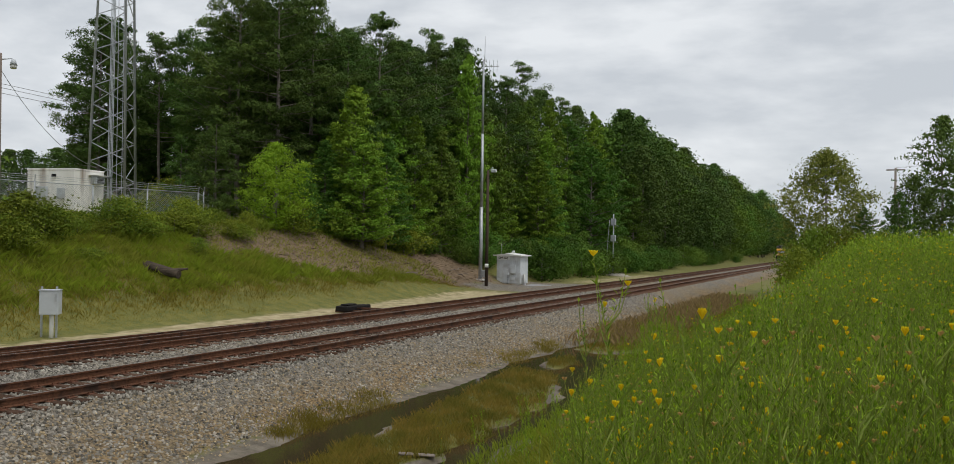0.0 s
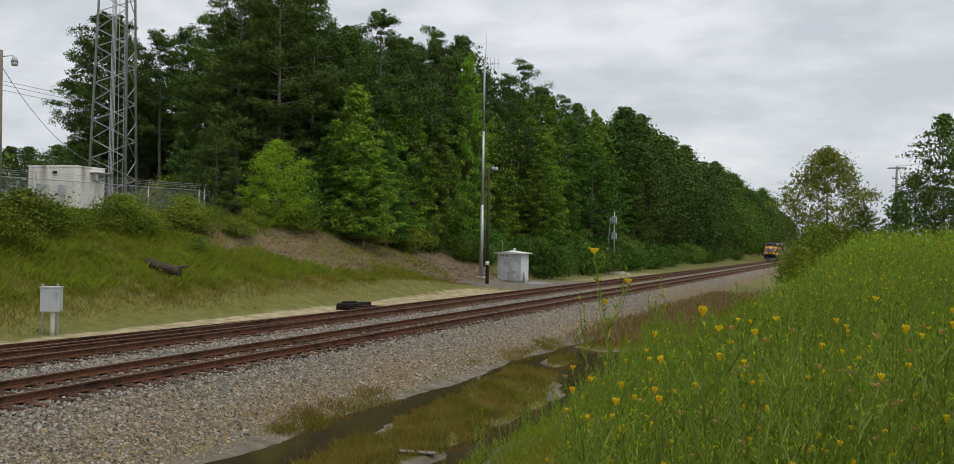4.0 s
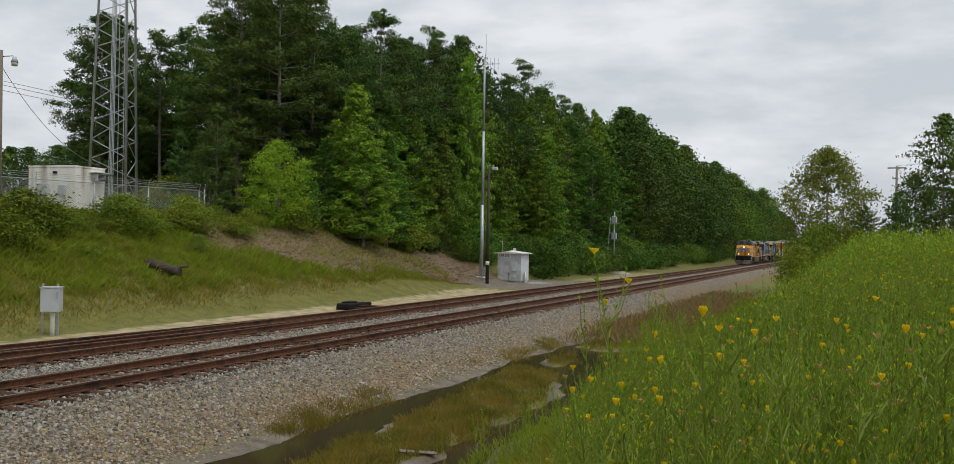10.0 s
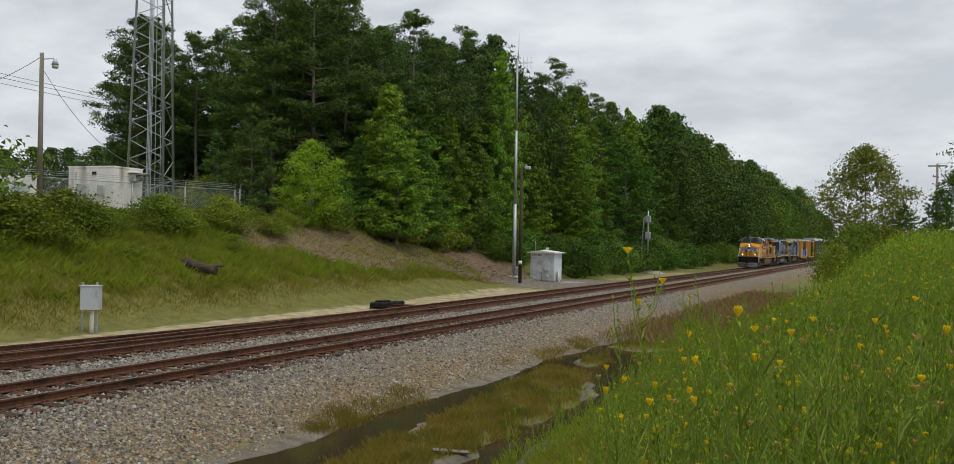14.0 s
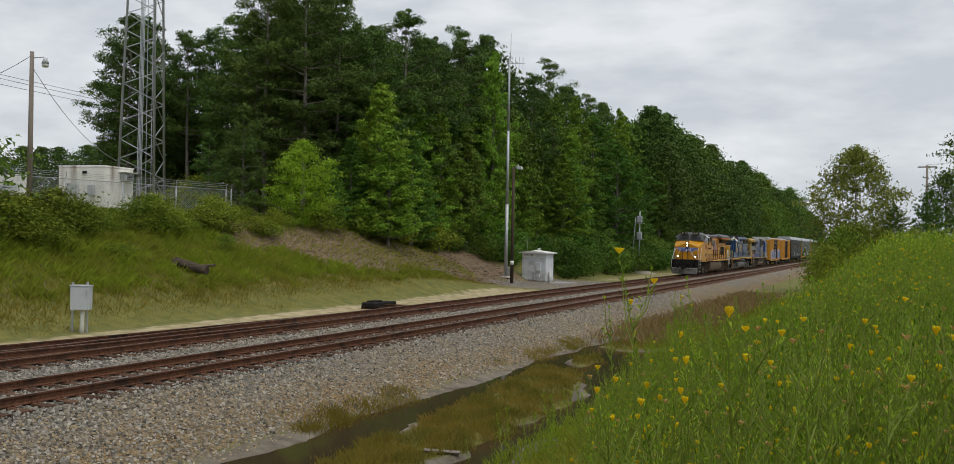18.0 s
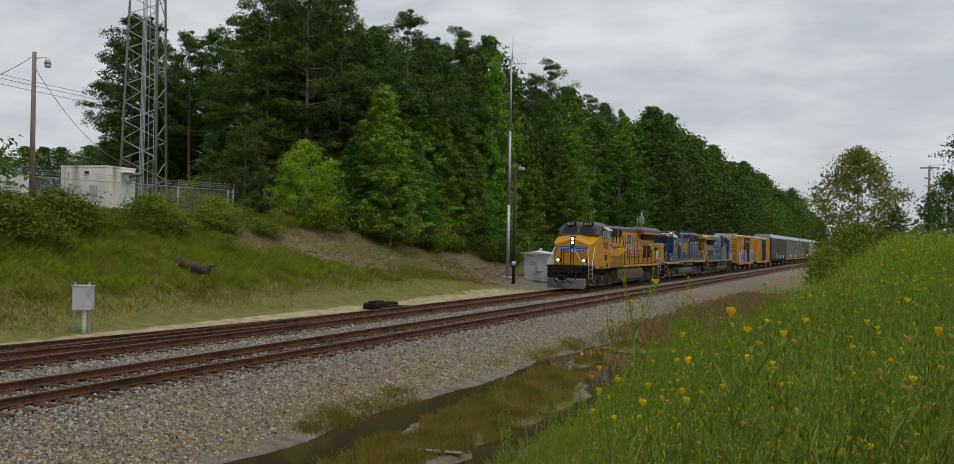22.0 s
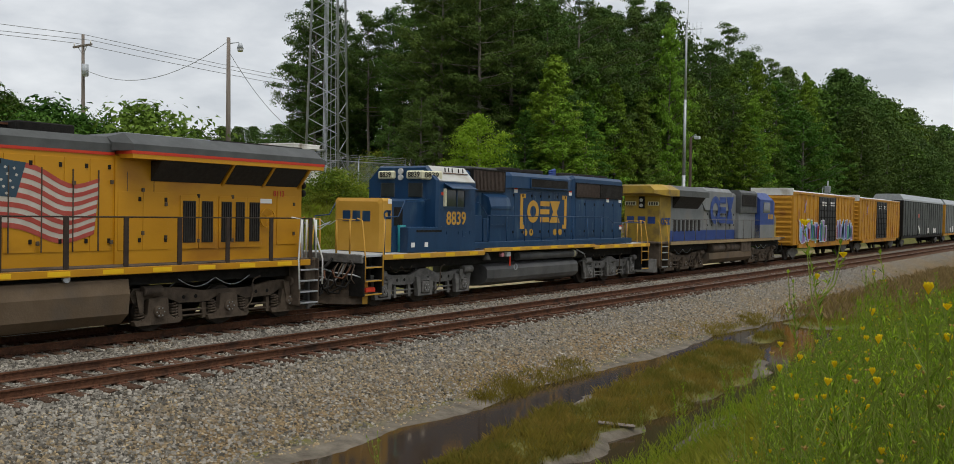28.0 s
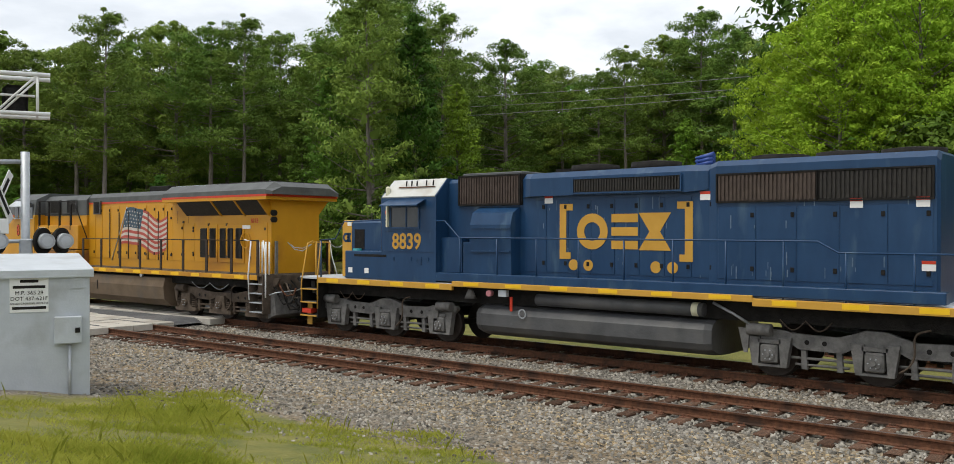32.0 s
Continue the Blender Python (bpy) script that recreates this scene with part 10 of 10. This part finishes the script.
def make_grass():
    rng = np.random.default_rng(41)
    # far bank: short olive growth low down, lush tufts above
    n = 150000
    x, y = -rng.uniform(25.0, 36.6, n), rng.uniform(-10, 66, n)
    u = -x
    bare = clay_of(u, y) > rng.uniform(0.3, 1.25, n)
    bare |= (u > 26.8) & (y < 15) & (rng.random(n) < 0.7)
    thin = rng.random(n) < np.clip((np.interp(y, (20, 34, 47, 66), (25.3, 25.9, 26.5, 27.8)) + 0.4 * lumps(x, y, 1.2) - u) / 0.8, 0, 1.0)
    k = ~bare & ~thin
    x, y, u = x[k], y[k], u[k]
    edge = np.clip((u - np.interp(y, (20, 34, 47, 66), (25.0, 25.6, 26.2, 27.4))) / 1.6, 0.35, 1)
    low = u < 28.9 + 0.9 * lumps(x, y, 3.0, 1.0)
    h = edge * rng.uniform(0.10, 0.26, len(x)) * (0.8 + 0.7 * np.clip(lumps(x, y, 2.2, 4.0), 0, 1))
    quad_object("bank_grass", [blades(rng, x[low], y[low], h[low], 0.010, 0.4)], M_OLIVE, "short olive-brown grass at the foot of the bank", "grass")
    quad_object("bank_grass", [blades(rng, x[~low], y[~low], h[~low] * 1.3, 0.011, 0.4)], M_GRASS, "rough green and yellow grass on the bank", "grass")
    for tn, hh, mm, lab, lo in ((420, 0.52, M_LUSH, "lush bright green grass tufts on the bank", 28.6), (420, 0.46, M_GRASS, "tall yellow-green grass tufts on the bank", 27.8)):
        cx, cy = -rng.uniform(lo, 36.0, tn), rng.uniform(14, 62, tn)
        keep = clay_of(-cx, cy) < rng.uniform(0.1, 0.6, tn)
        cx, cy = cx[keep], cy[keep]
        size = rng.uniform(0.45, 1.1, len(cx))
        k = np.repeat(np.arange(len(cx)), 150)
        r, a = rng.normal(0, 0.34, len(k)) * size[k] * 1.3, rng.uniform(0, 6.283, len(k))
        quad_object("grass_tufts", [blades(rng, cx[k] + r * np.cos(a), cy[k] + r * np.sin(a), hh * size[k] * rng.uniform(0.3, 1.0, len(k)), 0.0075, 0.5)], mm, lab, "grass")
    # dead brush on the clay
    n = 5200
    x, y = -rng.uniform(27.6, 35.5, n), rng.uniform(38, 76, n)
    k = clay_of(-x, y) > rng.uniform(0.2, 0.8, n)
    x, y = x[k], y[k]
    quad_object("dead_brush", [blades(rng, x, y, rng.uniform(0.04, 0.17, len(x)), 0.008, 2.2)], leafmat("dead_twigs", (0.10, 0.075, 0.04), (0.24, 0.18, 0.11), obvar=0.05, trans=0.0), "brown dead twigs and litter on the clay bank", "brush")
    # plateau and beyond
    n = 9000
    x, y = -rng.uniform(36, 60, n), rng.uniform(10, 60, n)
    quad_object("field_grass", [blades(rng, x, y, rng.uniform(0.1, 0.3, n), 0.016)], M_GRASS, "rough grass on the level ground", "grass")
    n = 9000
    x, y = -rng.uniform(24.5, 70, n), rng.uniform(-75, -8, n)
    k = ~((np.abs(y + 32 + np.clip(-x - 45, 0, 99) * 0.45) < 6.5))
    x, y = x[k], y[k]
    quad_object("verge_grass", [blades(rng, x, y, rng.uniform(0.1, 0.3, len(x)), 0.03)], M_GRASS, "grass beyond the crossing", "grass")
    # short grass on the ditch slope
    n = 20000
    x, y = -rng.uniform(1.2, 5.9, n), 2 + 40 * rng.uniform(0, 1, n) ** 1.3
    k = -x > 0.21 * y
    x, y = x[k], y[k]
    quad_object("slope_grass", [blades(rng, x, y, rng.uniform(0.08, 0.26, len(x)), 0.0055, 0.45)], M_GRASS, "short green grass on the ditch slope", "grass")
    # patch by the bungalow
    n = 130000
    x, y = -rng.uniform(2.0, 10.6, n), rng.uniform(-14.6, -6.0, n)
    mask = (1.1 * lumps(x, y, 0.9, 2.0) + 0.5 * lumps(x, y, 0.4, 4.0) + 0.45 - 1.3 * np.clip((-x - 8.9 + 0.22 * (y + 11)) / 1.2, 0, 3) - np.clip((-y - 13.4), 0, 2)) > rng.uniform(-0.2, 0.9, n)
    x, y = x[mask], y[mask]
    tall = np.clip(lumps(x, y, 1.1, 7.0), 0, 1)
    quad_object("grass_patch", [blades(rng, x, y, rng.uniform(0.02, 0.075, len(x)) * (1 + 1.6 * tall), 0.0028, 0.5)], leafmat("patch_grass_blades", (0.23, 0.28, 0.028), (0.52, 0.51, 0.10), obvar=0.05, trans=0.4, clump=0.65, cscale=1.1), "patch of tufted grass in the gravel", "grass")
    # taller wisps and seed stalks in the patch
    k = rng.random(len(x)) < 0.007
    quad_object("grass_wisps", [blades(rng, x[k], y[k], rng.uniform(0.12, 0.28, k.sum()), 0.0018, 0.3)], M_GRASS, "thin dry grass stalks in the patch", "grass")
    # sedge mats in the ditch, tussocks along its shores
    n = 190000
    x, y = -rng.uniform(6.2, 11.4, n), 9 + 66 * rng.uniform(0, 1, n) ** 1.9
    k = mat_of(-x, y) > rng.uniform(0.35, 0.9, n)
    x, y = x[k], y[k]
    tuft = 0.75 + 0.5 * lumps(x, y, 0.45, 3.0)
    quad_object("ditch_sedge", [blades(rng, x, y, rng.uniform(0.10, 0.27, len(x)) * tuft, 0.0042, 0.3)], M_DRYGRASS, "brown-green sedge mats in the wet ditch", "sedge")
    arr = []
    for u0, u1, tn, hh, lim in ((10.8, 11.7, 260, 0.19, 0.15), (11.5, 12.4, 60, 0.09, 0.3), (7.0, 10.6, 60, 0.27, -9)):
        cx, cy = -rng.uniform(u0, u1, tn), 11 + 60 * rng.uniform(0, 1, tn) ** 1.5
        keep = lumps(cx * 0.5, cy, 2.4, u0) > lim
        if lim < -1:
            keep &= mat_of(-cx, cy) > 0.2
        cx, cy = cx[keep], cy[keep]
        k = np.repeat(np.arange(len(cx)), 110)
        x, y = cx[k] + rng.normal(0, 0.17, len(k)), cy[k] + rng.normal(0, 0.22, len(k))
        arr.append(blades(rng, x, y, rng.uniform(0.35, 1.0, len(k)) * hh, 0.0034, 0.28))
    quad_object("ditch_grass", arr, M_OLIVE, "green grass tussocks along the shore of the ditch", "grass")
    n = 9000
    x, y = -rng.uniform(5.6, 6.7, n), 9 + 60 * rng.uniform(0, 1, n) ** 1.5
    quad_object("ditch_grass", [blades(rng, x, y, rng.uniform(0.10, 0.3, n), 0.004, 0.3)], M_LUSH, "fresh grass along the edge of the ditch", "grass")
    # reddish dry weeds further along the ditch
    n = 5000
    x, y = -rng.uniform(7.5, 11.2, n), rng.uniform(36, 80, n)
    quad_object("dry_weeds", [blades(rng, x, y, rng.uniform(0.2, 0.6, n), 0.010, 0.35)], leafmat("dry_weed_stalks", (0.21, 0.15, 0.07), (0.38, 0.27, 0.13), obvar=0.05, trans=0.35), "brown dry weeds along the ballast foot", "weeds")


def make_bushes():
    rng = random.Random(12)
    g = "bushes along the bank"
    # uneven clumps along the crest of the bank, with gaps between
    for y, u, k, w in ((15.5, 33.0, 0.9, 1.5), (18.0, 32.2, 0.75, 1.4), (20.5, 33.2, 0.95, 1.5), (23.0, 32.0, 0.62, 1.5), (25.2, 33.0, 0.9, 1.5), (27.0, 32.1, 0.7, 1.3), (28.8, 33.4, 0.95, 1.4), (31.5, 34.0, 0.55, 1.3), (33.0, 33.6, 0.5, 1.4),
                       (35.4, 34.4, 0.95, 1.2), (36.6, 33.4, 0.6, 1.3), (39.5, 33.9, 0.6, 1.5), (41.2, 34.6, 0.85, 1.2), (42.4, 33.2, 0.55, 1.4), (44.5, 35.4, 0.5, 1.2), (37.9, 31.9, 0.35, 1.5), (30.2, 31.2, 0.35, 1.6), (22.0, 30.8, 0.3, 1.6), (46.8, 34.9, 0.6, 1.1)):
        for q in range(2):
            plant_tree("bush", -(u + rng.uniform(-0.5, 0.5)), y + rng.uniform(-0.9, 0.9), k * rng.uniform(0.65, 1.0), rng.uniform(0, 360), w * rng.uniform(0.8, 1.1), group=g)
    for k in range(46):
        y = 56 + 90 * (k + rng.random()) / 46
        plant_tree("woodbush", -((35.4 if y < 74 else 31.8) + rng.uniform(-0.6, 1.5)), y, rng.uniform(0.7, 1.5), rng.uniform(0, 360), rng.uniform(0.9, 1.2), group="bushes at the foot of the wood")
    for k in range(46):
        y = 84 + 170 * ((k + rng.random()) / 46) ** 1.2
        plant_tree("woodbush", -(29.4 + rng.uniform(-1.2, 1.0)), y, rng.uniform(0.8, 1.7), rng.uniform(0, 360), rng.uniform(0.9, 1.3), group="bushes at the foot of the wood")
    for k in range(30):
        y = -16 + 40 * (k + rng.random()) / 30
        plant_tree("woodbush", -(36.2 + rng.uniform(-1.6, 2.0)), y, rng.uniform(0.9, 1.7), rng.uniform(0, 360), 1.25, group=g)
    for k in range(16):
        y = -12 + 26 * (k + rng.random()) / 16
        plant_tree("bush" if k % 3 else "woodbush", -(32.4 + rng.uniform(-2.5, 2.0)), y, rng.uniform(0.35, 0.9), rng.uniform(0, 360), 1.3, group=g)


make_weeds()
make_grass()
make_bushes()

make_ties(track_near, X1, 1)
make_ties(track_far, X2, 2)
motions()
